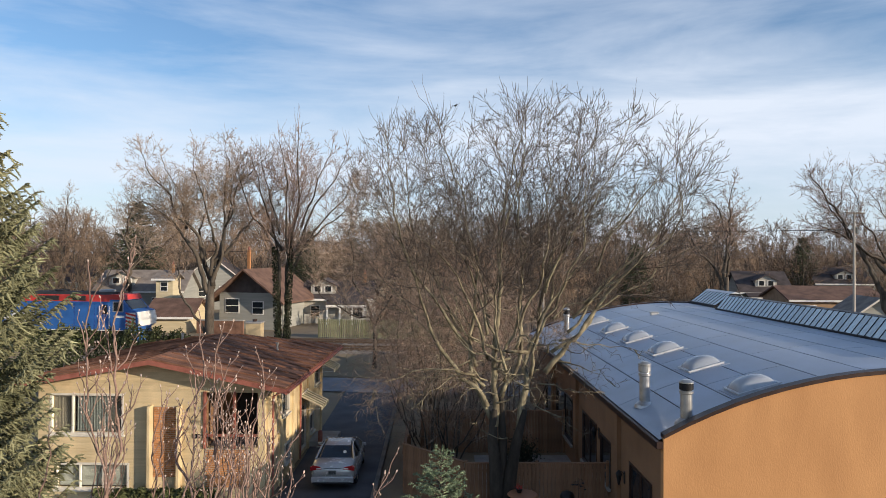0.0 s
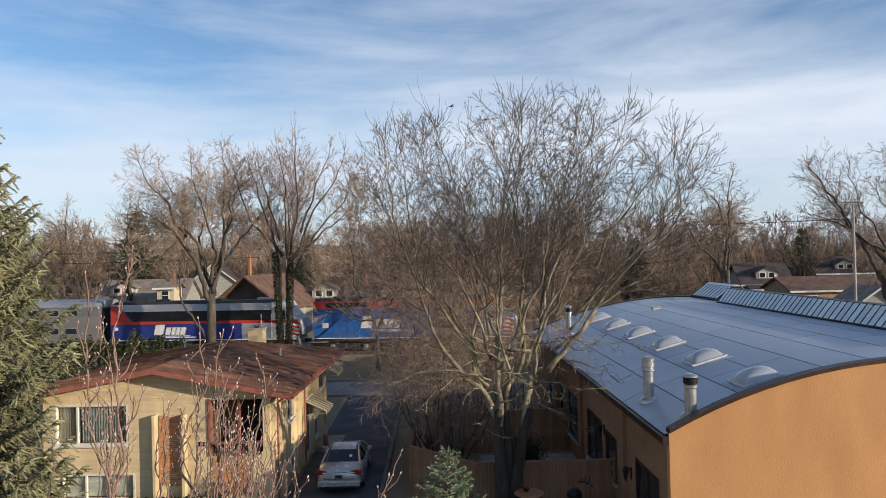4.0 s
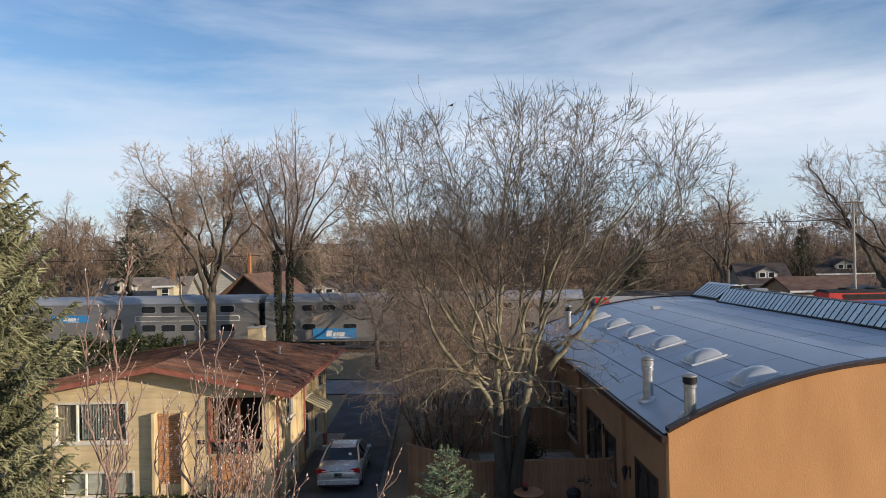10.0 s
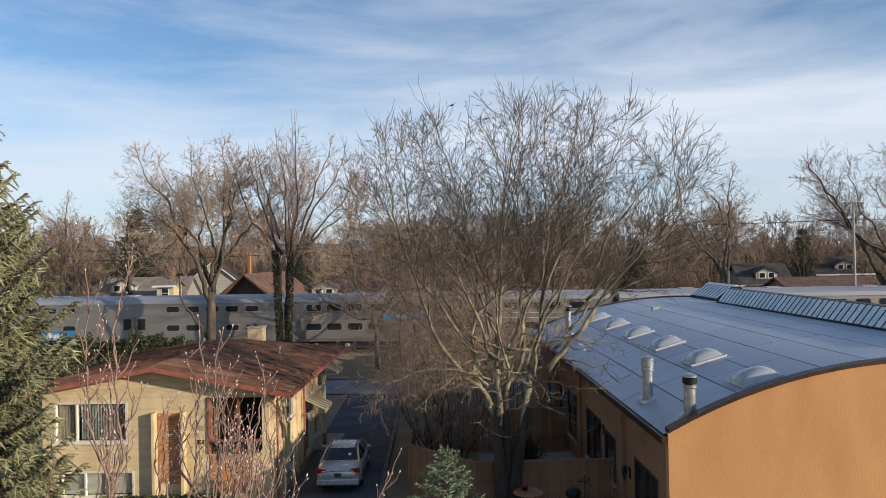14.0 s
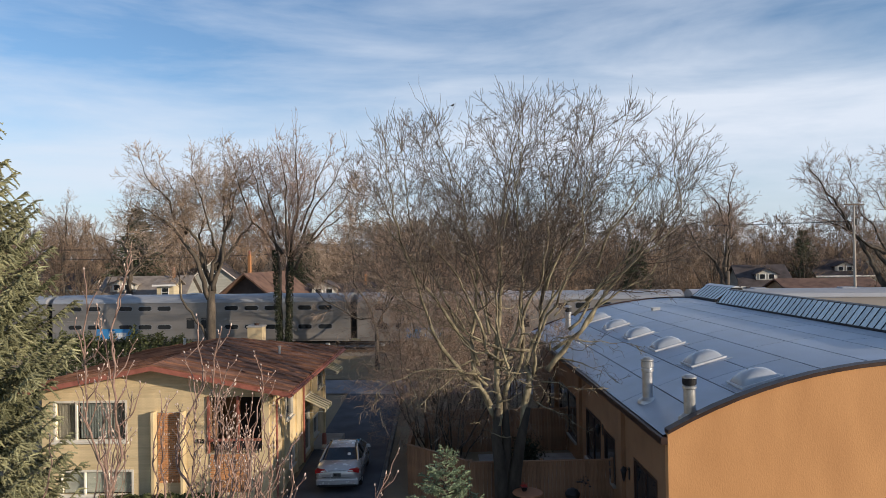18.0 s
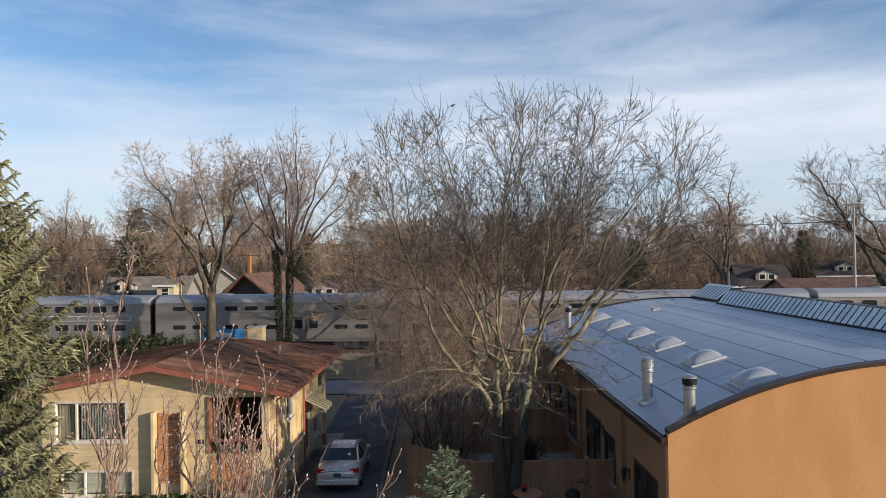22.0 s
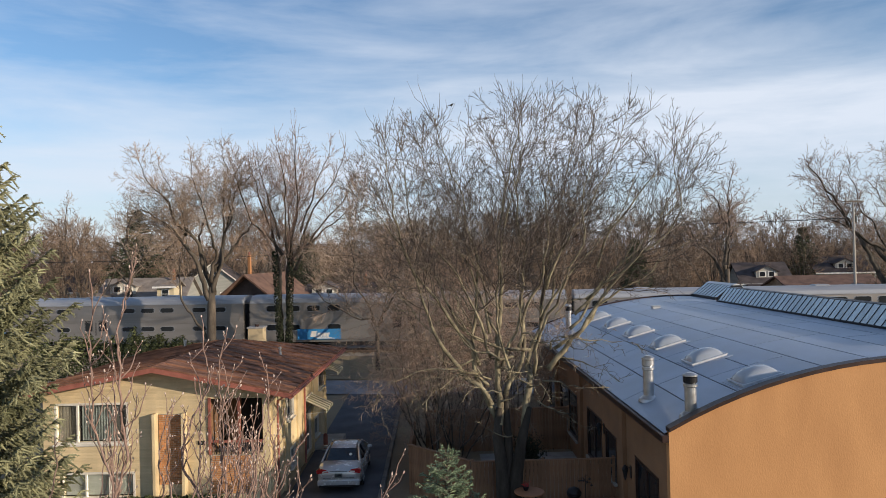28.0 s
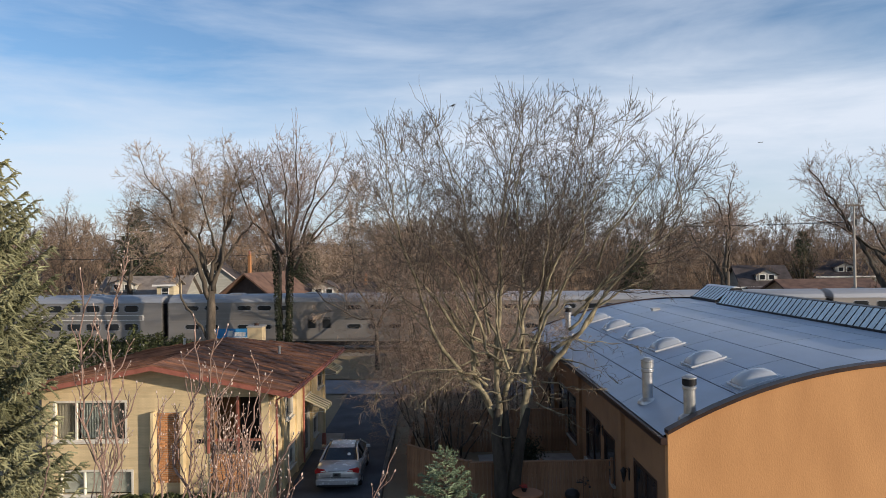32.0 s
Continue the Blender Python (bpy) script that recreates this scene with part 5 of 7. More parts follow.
def woods():
    rnd = random.Random(77)
    protos = []
    for i, me in enumerate(FAR):
        t = thing("tree", "bare brown winter tree in the distance", "tree", pose(0, 300 + 20 * i, 1.1), "far bare trees")
        part("trunk", me[0], M_BARK, t)
        part("crown", me[1], M_FARTWIG, t)
        protos.append(t)
    spots = []
    for y, step, s0 in ((86, 8, 0.62), (99, 6.5, 0.8), (114, 6, 0.92), (130, 6, 1.0), (150, 6.5, 1.08), (178, 7.5, 1.15), (215, 9, 1.25)):
        x = -y * 0.72
        while x < y * 0.72:
            spots.append((x + rnd.uniform(-2, 2), y + rnd.uniform(-6, 6), s0 * rnd.uniform(0.7, 1.12)))
            x += step * rnd.uniform(0.7, 1.35)
    keep = []
    for x, y, s in spots:
        u = x / y
        if y < 116 and (-0.47 < u < -0.1 or 0.43 < u < 0.64):
            if y < 106 or rnd.random() < 0.5:
                continue
        keep.append((x, y, s))
    scatter(protos, keep, 5)
    bp = []
    for i in range(2):
        me = brush(70 + i)
        t = thing("thicket", "low bare brush beyond the railway", "bush", pose(0, 300, 1.1), "far brush")
        part("trunk", me[0], M_BARK, t)
        part("crown", me[1], M_FARTWIG, t)
        bp.append(t)
    spots = []
    for y, step, s0 in ((80, 5, 0.7), (95, 5.5, 0.9), (125, 6, 1.3), (160, 7, 1.8)):
        x = -y * 0.7
        while x < y * 0.7:
            u = x / y
            if not (y < 110 and (-0.5 < u < -0.09 or 0.42 < u < 0.65)):
                spots.append((x, y + rnd.uniform(-4, 4), s0 * rnd.uniform(0.7, 1.2)))
            x += step * rnd.uniform(0.7, 1.3)
    scatter(bp, spots, 6)


woods()

# ---- conifers ----


def conifer(seed, H, R, z0, layers, per, sprig, gap, droop=0.25, power=0.9, tuft=4, fat=0.26, hang=0.0, waist=0.0):
    """A trunk, and branches with drooping side shoots set with needles."""
    rnd = random.Random(seed)
    wood, m = Mesh(), Mesh()
    wood.tube([(0, 0, -0.2), (0, 0, H * 0.5), (0, 0, H * 0.97)], [0.022 * H, 0.013 * H, 0.004 * H], 8)

    def needles(p, d, L):
        u = d.cross(Vector((rnd.gauss(0, 1), rnd.gauss(0, 1), rnd.gauss(0, 1)))).normalized()
        v = d.cross(u)
        q, w = p + d * L * 0.4, L * 0.14
        vs = [p, q + u * w, p + d * L, q - u * w, q + v * w]
        m.add([tuple(x) for x in vs], [(0, 1, 4), (4, 1, 2), (0, 4, 3), (4, 2, 3)])

    def shoot(p, d, L, sag):
        n = max(2, int(L / gap))
        core = [p]
        for _ in range(n):
            d = (d + Vector((rnd.gauss(0, 0.08), rnd.gauss(0, 0.08), -sag))).normalized()
            p = p + d * (L / n)
            core.append(p)
            for _ in range(tuft):
                needles(p, (d * 0.9 + Vector((rnd.gauss(0, 0.55), rnd.gauss(0, 0.55), rnd.gauss(0, 0.4)))).normalized(), sprig * rnd.uniform(0.7, 1.3))
        m.tube(core, [sprig * fat * (1 - 0.6 * i / n) for i in range(n + 1)], 5)

    for i in range(layers):
        f = max(0.0, (i + rnd.uniform(-0.4, 0.4)) / layers)
        reach = R * max(0.02, 1 - f) ** power
        for j in range(per):
            az = 2 * math.pi * (j + rnd.uniform(-0.4, 0.4)) / per + i
            z = z0 + (H - z0) * min(0.97, f + rnd.uniform(-0.9, 0.9) / layers)
            L = reach * rnd.uniform(0.72, 1.14) * (0.78 if z < waist else 1.0) + 0.08
            o = Vector((math.cos(az), math.sin(az), 0))
            side = Vector((-o.y, o.x, 0))
            pts = []
            for k in range(6):
                q = k / 5
                pts.append(Vector((0, 0, z)) + o * L * q + Vector((0, 0, L * ((0.5 * f + 0.05) * q - droop * 2.0 * q * (1 - q) * (1 - f) + 0.2 * q * q))))
            wood.tube(pts, [0.02 * (1 - 0.8 * k / 5) + 0.004 for k in range(6)], 4)
            n = max(3, int(L * 0.7 / (gap * (0.75 if hang else 1.1))))
            for k in range(n):
                q = 0.3 + 0.7 * (k + rnd.random()) / n
                g = min(4, int(q * 5))
                b = pts[g].lerp(pts[g + 1], q * 5 - g)
                sd = 1 if k % 2 else -1
                shoot(b, (o * 0.7 + side * sd * rnd.uniform(0.4, 1.0) + Vector((0, 0, rnd.uniform(-0.35, 0.1) + 0.4 * f))).normalized(), (L * (0.15 if hang else 0.24) * (1.1 - q * 0.7) + gap) * rnd.uniform(0.6, 1.2), droop * 0.25)
                if hang and k % 3 == 0:
                    shoot(b, (o * 0.5 + side * rnd.gauss(0, 0.4) + Vector((0, 0, -0.75))).normalized(), hang * rnd.uniform(0.5, 1.2), -0.03)
    shoot(Vector((0, 0, H * 0.9)), Vector((0, 0, 1)), H * 0.1, 0.0)
    return wood, m


def spruce(name, label, at, meshes, mn, group=""):
    g = thing(name, label, "tree", pose(*at), group)
    part("trunk", meshes[0], M_BARK, g)
    part("foliage", meshes[1], mn, g, kind="stuff")
    return g


spruce("spruce_tree", "tall olive-green spruce with drooping branches", (-9.95, 14.6, 0), conifer(51, 13.4, 3.25, 1.2, 44, 14, 0.052, 0.05, 0.26, 0.7, 6, 0.48, 0.3, 6.3), M_NEEDLE)
spruce("spruce_tree", "small blue-green spruce in front of the fence", (0.295, 22.2, 0.12), conifer(52, 3.45, 1.58, 0.15, 12, 10, 0.08, 0.045, 0.1, 0.95, 5), M_NEEDLEB)
DARK = conifer(53, 16.5, 5.4, 1.5, 26, 8, 0.5, 0.4, 0.2, 0.95, 3)
dk = spruce("spruce_tree", "dark green conifer among the far houses", (-46.5, 112, 1.0), DARK, M_NEEDLED, "far conifers")
for x, y, yaw, s in ((66, 125, 40, 0.72), (-21, 118, 200, 0.75), (30, 104, 10, 0.62)):
    c = copy_thing(dk, pose(x, y, 1.0, 0, 0, yaw))
    c.scale = (s, s, s)

# ---- fences and yard things ----


def board_fence(a, b, h, label, m_board, gap=0.008, w=0.14, z=0.0, cap=True, group=""):
    """Boards between two places, with posts and rails behind them."""
    a, b = Vector(a), Vector(b)
    L = (b - a).length
    yaw = math.degrees(math.atan2(b.y - a.y, b.x - a.x))
    f = thing("fence", label, "fence", pose(a.x, a.y, z, 0, 0, yaw), group)
    n = int(L / (w + gap))
    me = B(0, -0.012, 0.05, w, 0.012, h, c=0.006).data("board", m_board)
    rnd = random.Random(int(L * 100))
    for i in range(n):
        piece("board", me, f, pose(i * (w + gap), rnd.uniform(-0.004, 0.004), rnd.uniform(-0.012, 0.008)))
    pm = B(-0.05, 0.05, 0, 0.05, 0.15, h + 0.08, c=0.015).data("post", m_board)
    k = max(1, round(L / 2.4))
    for i in range(k + 1):
        piece("post", pm, f, pose(L * i / k, 0, 0))
    for zz in (0.35, h - 0.3):
        part("rail", B(0, 0.014, zz, L, 0.05, zz + 0.09), m_board, f)
    if cap:
        part("cap_rail", B(-0.03, -0.05, h, L + 0.03, 0.08, h + 0.04, c=0.008), m_board, f)
    return f


board_fence((1.25, 25.6), (6.4, 25.6), 2.05, "tan cedar board fence across the yard", M_FENCE)
board_fence((-1.15, 28.4), (1.2, 25.9), 2.0, "tan cedar board fence corner beside the driveway", M_FENCE)
board_fence((-0.5, 34.2), (6.4, 34.2), 2.05, "tan cedar board fence behind the patio", M_FENCE)
board_fence((-1.15, 34.0), (-1.15, 28.6), 1.55, "low tan cedar fence along the driveway", M_FENCE)
a, b = on_track(-4.5, 12.5), on_track(7.5, 12.5)
board_fence((a.x, a.y), (b.x, b.y), 1.9, "weathered greenish picket fence beyond the tracks", M_FENCEG, 0.06, 0.16, lie(12.5), False)


def wall_lantern(x, y, z):
    g = thing("wall_lantern", "black wall lantern beside the glass door", "lamp", pose(x, y, z))
    part("plate", B(-0.03, -0.07, -0.2, 0, 0.07, 0.2, c=0.005), M_BLACKM, g)
    part("arm", Mesh().tube([(-0.02, 0, 0.1), (-0.12, 0, 0.2), (-0.2, 0, 0.16)], [0.015] * 3, 6), M_BLACKM, g)
    part("glass", Mesh().lathe([(0.05, -0.16), (0.09, 0.06), (0.09, 0.1)], 8, (-0.2, 0, 0)), M_GLASS, g)
    part("cap", Mesh().lathe([(0.12, 0.1), (0.06, 0.2), (0.015, 0.24)], 8, (-0.2, 0, 0)), M_BLACKM, g)
    part("foot", Mesh().lathe([(0.02, -0.26), (0.06, -0.16)], 8, (-0.2, 0, 0)), M_BLACKM, g)


wall_lantern(6.45, 23.55, 2.2)
wall_lantern(6.45, 27.2, 2.75)


def garden_lamp(x, y):
    g = thing("garden_lamp", "tall yard lamp with a flat white shade", "lamp", pose(x, y, 0))
    part("pole", Mesh().tube([(0, 0, 0), (0, 0, 2.75)], [0.05, 0.035], 10), M_BLACKM, g)
    part("shade", Mesh().lathe([(0.33, 2.86), (0.33, 2.89), (0.14, 2.98), (0.02, 3.0)], 18), M_WHITE, g, "flat white shade")
    part("globe", Mesh().lathe([(0.05, 2.7), (0.11, 2.76), (0.12, 2.84), (0.08, 2.88)], 14), M_OFFWHITE, g)


garden_lamp(4.6, 37.2)


def round_table(x, y):
    g = thing("round_table", "small round orange-brown garden table", "table", pose(x, y, 0.72))
    part("tabletop", Mesh().lathe([(0.5, 0.7), (0.52, 0.72), (0.5, 0.745), (0.02, 0.75)], 24), M_TABLE, g)
    for i in range(4):
        a = radians(45 + 90 * i)
        part("leg", Mesh().tube([(math.cos(a) * 0.42, math.sin(a) * 0.42, 0), (math.cos(a) * 0.3, math.sin(a) * 0.3, 0.7)], [0.02, 0.02], 6), M_BLACKM, g)


round_table(3.1, 24.1)
pot = thing("flower_pot", "small dark pot on the garden table", "pot", pose(3.0, 24.2, 1.47))
part("bowl", Mesh().lathe([(0.07, 0), (0.11, 0.12), (0.12, 0.13)], 14), M_BLACKM, pot)
part("plant", leaf_cloud(3, 60, lambda r: ((r.gauss(0, 0.07), r.gauss(0, 0.07), 0.15 + abs(r.gauss(0, 0.05))), (0, 0, 1)), 0.035), M_TRAINRED, pot, "red and brown dried flowers", kind="stuff")


def kettle_grill(x, y):
    g = thing("kettle_grill", "black round kettle grill by the fence", "grill", pose(x, y, 0.72) @ Matrix.Scale(0.76, 4))
    part("bowl", Mesh().lathe([(0.05, 0.5), (0.22, 0.56), (0.31, 0.7), (0.33, 0.78)], 22), M_BLACKM, g, smooth=True)
    part("lid", Mesh().lathe([(0.34, 0.78), (0.33, 0.86), (0.24, 1.0), (0.08, 1.06), (0.0, 1.065)], 22), M_BLACKM, g, smooth=True)
    part("handle", Mesh().tube([(-0.06, 0, 1.05), (-0.05, 0, 1.1), (0.05, 0, 1.1), (0.06, 0, 1.05)], [0.012] * 4, 6), M_SLEEPER, g)
    for i in range(3):
        a = radians(90 + 120 * i)
        part("leg", Mesh().tube([(math.cos(a) * 0.2, math.sin(a) * 0.2, 0.58), (math.cos(a) * 0.36, math.sin(a) * 0.36, 0)], [0.014] * 2, 6), M_ALU, g)


kettle_grill(4.65, 24.2)
st = thing("plant_stand", "dark wire plant stand with curled arms", "plant stand", pose(5.15, 24.7, 0.72) @ Matrix.Scale(0.8, 4))
part("pole", Mesh().tube([(0, 0, 0), (0, 0, 1.35)], [0.014, 0.012], 6), M_BLACKM, st)
part("foot", Mesh().lathe([(0.2, 0), (0.2, 0.02), (0.03, 0.05)], 14), M_BLACKM, st)
for i in range(6):
    a, zz = radians(60 * i), 0.9 + 0.07 * i
    c, s = math.cos(a), math.sin(a)
    arm = part("arm", Mesh().tube([(0, 0, zz), (0.14 * c, 0.14 * s, zz + 0.1), (0.26 * c, 0.26 * s, zz + 0.06), (0.27 * c, 0.27 * s, zz - 0.03)], [0.008] * 4, 5), M_BLACKM, st)
    part("ring", Mesh().lathe([(0.05, 0), (0.06, 0.02), (0.05, 0.04)], 10, (0.27 * c, 0.27 * s, zz - 0.06)), M_BLACKM, arm)
shrub = thing("shrub", "dark evergreen shrub inside the fence", "shrub", pose(3.9, 30.6, 0))
part("stem", Mesh().tube([(0, 0, 0), (0, 0, 0.9)], [0.05, 0.03], 6), M_BARK, shrub)
part("foliage", leaf_cloud(8, 2600, lambda r: ((r.gauss(0, 0.32), r.gauss(0, 0.32), abs(r.gauss(0.7, 0.45))), (0, 0, 0.3)), 0.06, 0.9), M_IVY, shrub, kind="stuff")

# red post and hydrant-like stub by the house
bl = thing("bollard", "short faded red post beside the driveway", "bollard", pose(-5.55, 35.3, 0.02))
part("post", Mesh().lathe([(0.11, 0), (0.11, 0.72), (0.08, 0.8), (0.0, 0.82)], 14), M_REDTRIM, bl)
part("base", B(-0.17, -0.17, 0, 0.17, 0.17, 0.06, c=0.01), M_CONC, bl)

# hedge behind the house and bushes by its front


def hedge(name, label, x0, x1, y, depth, z1, n, mt, seed, z0=0.0):
    g = thing(name, label, "hedge", pose((x0 + x1) / 2, y, z0))
    half = (x1 - x0) / 2

    def spot(r):
        u = r.uniform(-1, 1)
        top = z1 * (0.82 + 0.18 * noise.noise((u * half * 0.9, seed, 0)) + 0.1 * noise.noise((u * half * 3.1, seed, 2)))
        a = r.uniform(0, math.pi)
        k = r.uniform(0.75, 1.0)
        return (u * half, -math.cos(a) * depth * 0.5 * k, 0.1 + (top - 0.1) * (math.sin(a) * k) ** 0.6), (0, -math.cos(a), math.sin(a))

    part("foliage", leaf_cloud(seed, n, spot, 0.1, 0.7), mt, g, kind="stuff")
    w = Mesh()
    rnd = random.Random(seed)
    for i in range(int(half * 3)):
        x = rnd.uniform(-half, half)
        w.tube([(x, 0, -0.1), (x + rnd.gauss(0, 0.2), rnd.gauss(0, 0.2), z1 * 0.7)], [0.03, 0.01], 5)
    part("wood", w, M_BARK, g, kind="stuff")


hedge("hedge", "dark green evergreen hedge behind the house", -26.5, -15.8, 46.5, 2.4, 5.7, 11000, M_HEDGE, 61)
hedge("bush", "low dark green bush below the house wall", -12.6, -8.2, 26.6, 1.0, 0.95, 1800, M_HEDGE, 62)

# ---- the parked car ----


def sedan(x, y, yaw):
    """A silver four-door saloon; its tail looks along -y."""
    c = thing("car", "silver four-door sedan parked on the driveway", "car", pose(x, y, 0.03, 0, 0, yaw))
    W = 0.92
    # half-width, heights of the body along its length (0 is the tail)
    st = [(0.0, 0.70, 0.42, 0.88), (0.10, 0.84, 0.30, 1.02), (0.35, 0.90, 0.26, 1.08), (0.85, 0.92, 0.22, 1.09), (1.5, 0.925, 0.2, 1.03), (2.6, 0.925, 0.19, 1.0), (3.4, 0.92, 0.19, 0.98), (4.1, 0.90, 0.22, 0.88), (4.6, 0.82, 0.26, 0.74), (4.82, 0.62, 0.34, 0.58)]
    m = Mesh()
    n = 12
    for yy, hw, zb, zt in st:
        belt = zb + (zt - zb) * 0.72
        ring = [(-hw * 0.86, zb), (-hw, zb + 0.14), (-hw * 1.0, belt - 0.14), (-hw * 0.985, belt), (-hw * 0.9, zt - 0.03), (-hw * 0.7, zt), (hw * 0.7, zt), (hw * 0.9, zt - 0.03), (hw * 0.985, belt), (hw, belt - 0.14), (hw, zb + 0.14), (hw * 0.86, zb)]
        m.v.extend((a, yy, z) for a, z in ring)
    for i in range(len(st) - 1):
        for k in range(n):
            a, b2 = i * n + k, i * n + (k + 1) % n
            m.f.append((a, a + n, b2 + n, b2))
            m.mi.append(0)
    m.f.append(tuple(range(n)))
    m.f.append(tuple(range((len(st) - 1) * n, len(st) * n))[::-1])
    m.mi.extend([0, 0])
    part("body", m, M_SILVER, c, "silver painted body", smooth=True)
    # cabin
    cab = [(0.78, 0.78, 1.05), (1.62, 0.66, 1.4), (2.05, 0.63, 1.45), (2.6, 0.63, 1.455), (3.0, 0.66, 1.4), (3.85, 0.82, 0.97)]
    g = Mesh()
    for yy, hw, zt in cab:
        zb = 0.98
        lo = 0.86 if 0.9 < yy < 3.4 else 0.82
        g.v.extend([(-lo, yy, zb), (-hw - 0.02, yy, max(zb + 0.01, zt - 0.07)), (-hw * 0.82, yy, zt), (hw * 0.82, yy, zt), (hw + 0.02, yy, max(zb + 0.01, zt - 0.07)), (lo, yy, zb)])
    for i in range(len(cab) - 1):
        for k in range(5):
            a = i * 6 + k
            g.f.append((a, a + 6, a + 7, a + 1))
            g.mi.append(0 if (k == 2 and 1 <= i <= 3) else 1)
    part("cabin", g, [M_SILVER, M_GLASS], c, "silver roof over dark glass", smooth=False)
    for s in (-1, 1):
        part("roof_pillar", Mesh().tube([(s * 0.79, 0.76, 1.06), (s * 0.655, 1.6, 1.39), (s * 0.62, 2.02, 1.44)], [0.05, 0.04, 0.03], 6), M_SILVER, c)
        part("roof_pillar", Mesh().tube([(s * 0.655, 3.0, 1.39), (s * 0.82, 3.85, 0.98)], [0.035, 0.04], 6), M_SILVER, c)
        part("door_pillar", Mesh().tube([(s * 0.66, 2.2, 1.43), (s * 0.87, 2.25, 1.0)], [0.03, 0.03], 6), M_BLACKM, c)
        t = Mesh().prism([(s * 0.42, 0.86), (s * 0.88, 0.80), (s * 0.9, 0.93), (s * 0.8, 0.99), (s * 0.5, 0.95)], -0.005, 0.16, "y")
        lamp = part("tail_lamp", t, M_TAIL, c, "red tail lamp")
        part("reverse_lens", Mesh().prism([(s * 0.46, 0.875), (s * 0.66, 0.865), (s * 0.64, 0.9), (s * 0.48, 0.915)], -0.014, 0.0, "y"), M_WHITE, lamp)
        part("mirror", B(s * 0.98 - 0.1, 3.1, 1.0, s * 0.98 + 0.1, 3.2, 1.13, c=0.03), M_SILVER, c)
        part("door_handle", B(s * 0.925 - 0.015, 1.75, 0.86, s * 0.925 + 0.015, 1.93, 0.89), M_CHROME, c)
        part("exhaust", Mesh().tube([(s * 0.6, -0.02, 0.3), (s * 0.6, 0.2, 0.3)], [0.04, 0.04], 10), M_CHROME, c)
    part("bumper", B(-0.86, -0.05, 0.34, 0.86, 0.12, 0.56, c=0.04), M_SILVER, c)
    part("bumper_trim", B(-0.8, -0.065, 0.28, 0.8, 0.1, 0.36, c=0.02), M_BLACKM, c)
    part("boot_line", B(-0.62, -0.012, 0.625, 0.62, 0.03, 0.64), M_BLACKM, c)
    part("boot_chrome", B(-0.36, -0.02, 0.88, 0.36, 0.03, 0.905), M_CHROME, c)
    pl = part("number_plate", B(-0.155, -0.035, 0.66, 0.155, -0.01, 0.815), M_BLIND, c, "number plate")
    for i in range(5):
        part("plate_bar", B(-0.11 + i * 0.046, -0.04, 0.7, -0.082 + i * 0.046, -0.034, 0.78), M_BLACKM, pl)
    part("rear_sticker", Mesh().tube([(0.36, 1.2, 1.23), (0.36, 1.185, 1.25)], [0.07, 0.07], 14), M_WHITE, c, "round pale sticker")
    for yy in (1.02, 3.82):
        for s in (-1, 1):
            w = part("wheel", Mesh().tube([(s * 0.66, yy, 0.33), (s * 0.69, yy, 0.33), (s * 0.88, yy, 0.33), (s * 0.91, yy, 0.33)], [0.29, 0.33, 0.33, 0.29], 22), M_TYRE, c, "black tyre")
            part("rim", Mesh().tube([(s * 0.89, yy, 0.33), (s * 0.92, yy, 0.33)], [0.21, 0.17], 16), M_ALU, w)


sedan(-4.02, 28.7, 0.0)

# ---- the train ----
CAR_L = 26.3
TRAIN = []       # (thing, metres from the first coupling back to its middle)


def bogie(parent, x, wheel_r=0.46, base=2.6):
    b = part("bogie", B(x - base * 0.75, -1.05, 0.42, x + base * 0.75, -0.85, 0.72, c=0.03).box(x - base * 0.75, 0.85, 0.42, x + base * 0.75, 1.05, 0.72, c=0.03).box(x - 0.3, -0.85, 0.5, x + 0.3, 0.85, 0.85), M_TRAINDARK, parent, "dark steel bogie")
    for dx in (-base / 2, base / 2):
        for s in (-1, 1):
            part("axle_box", B(x + dx - 0.17, s * 1.1 - 0.05, wheel_r - 0.14, x + dx + 0.17, s * 1.1 + 0.05, wheel_r + 0.14, c=0.03), M_GALV, b, "pale grey axle box")
            part("wheel", Mesh().tube([(x + dx, s * 0.68, wheel_r), (x + dx, s * 0.74, wheel_r), (x + dx, s * 0.82, wheel_r)], [wheel_r + 0.03, wheel_r, wheel_r], 20), M_STEEL, b)


def body_ring(hw, z0, z1, roof):
    """Half round roof over upright sides, as (y, z)."""
    ring = [(-hw, z0), (hw, z0), (hw, z1)]
    for i in range(1, 8):
        a = math.pi * i / 8
        ring.append((hw * math.cos(a), z1 + roof * math.sin(a) ** 0.8))
    return ring + [(-hw, z1)]


def sign_bars(parent, x0, z0, s, side, y, blue=True, w=3.6, h=0.75):
    """A blue sign with slanting white shapes."""
    yy = side * y
    p = part("sign", B(x0, min(yy, yy + side * 0.01), z0, x0 + w, max(yy, yy + side * 0.01), z0 + h), M_LOGO if blue else M_TRAINBLUE, parent, "blue sign with plain white shapes")
    white_shapes(p, x0 + w * 0.3, z0 + h * 0.25, h * 0.55, side, y + 0.012)


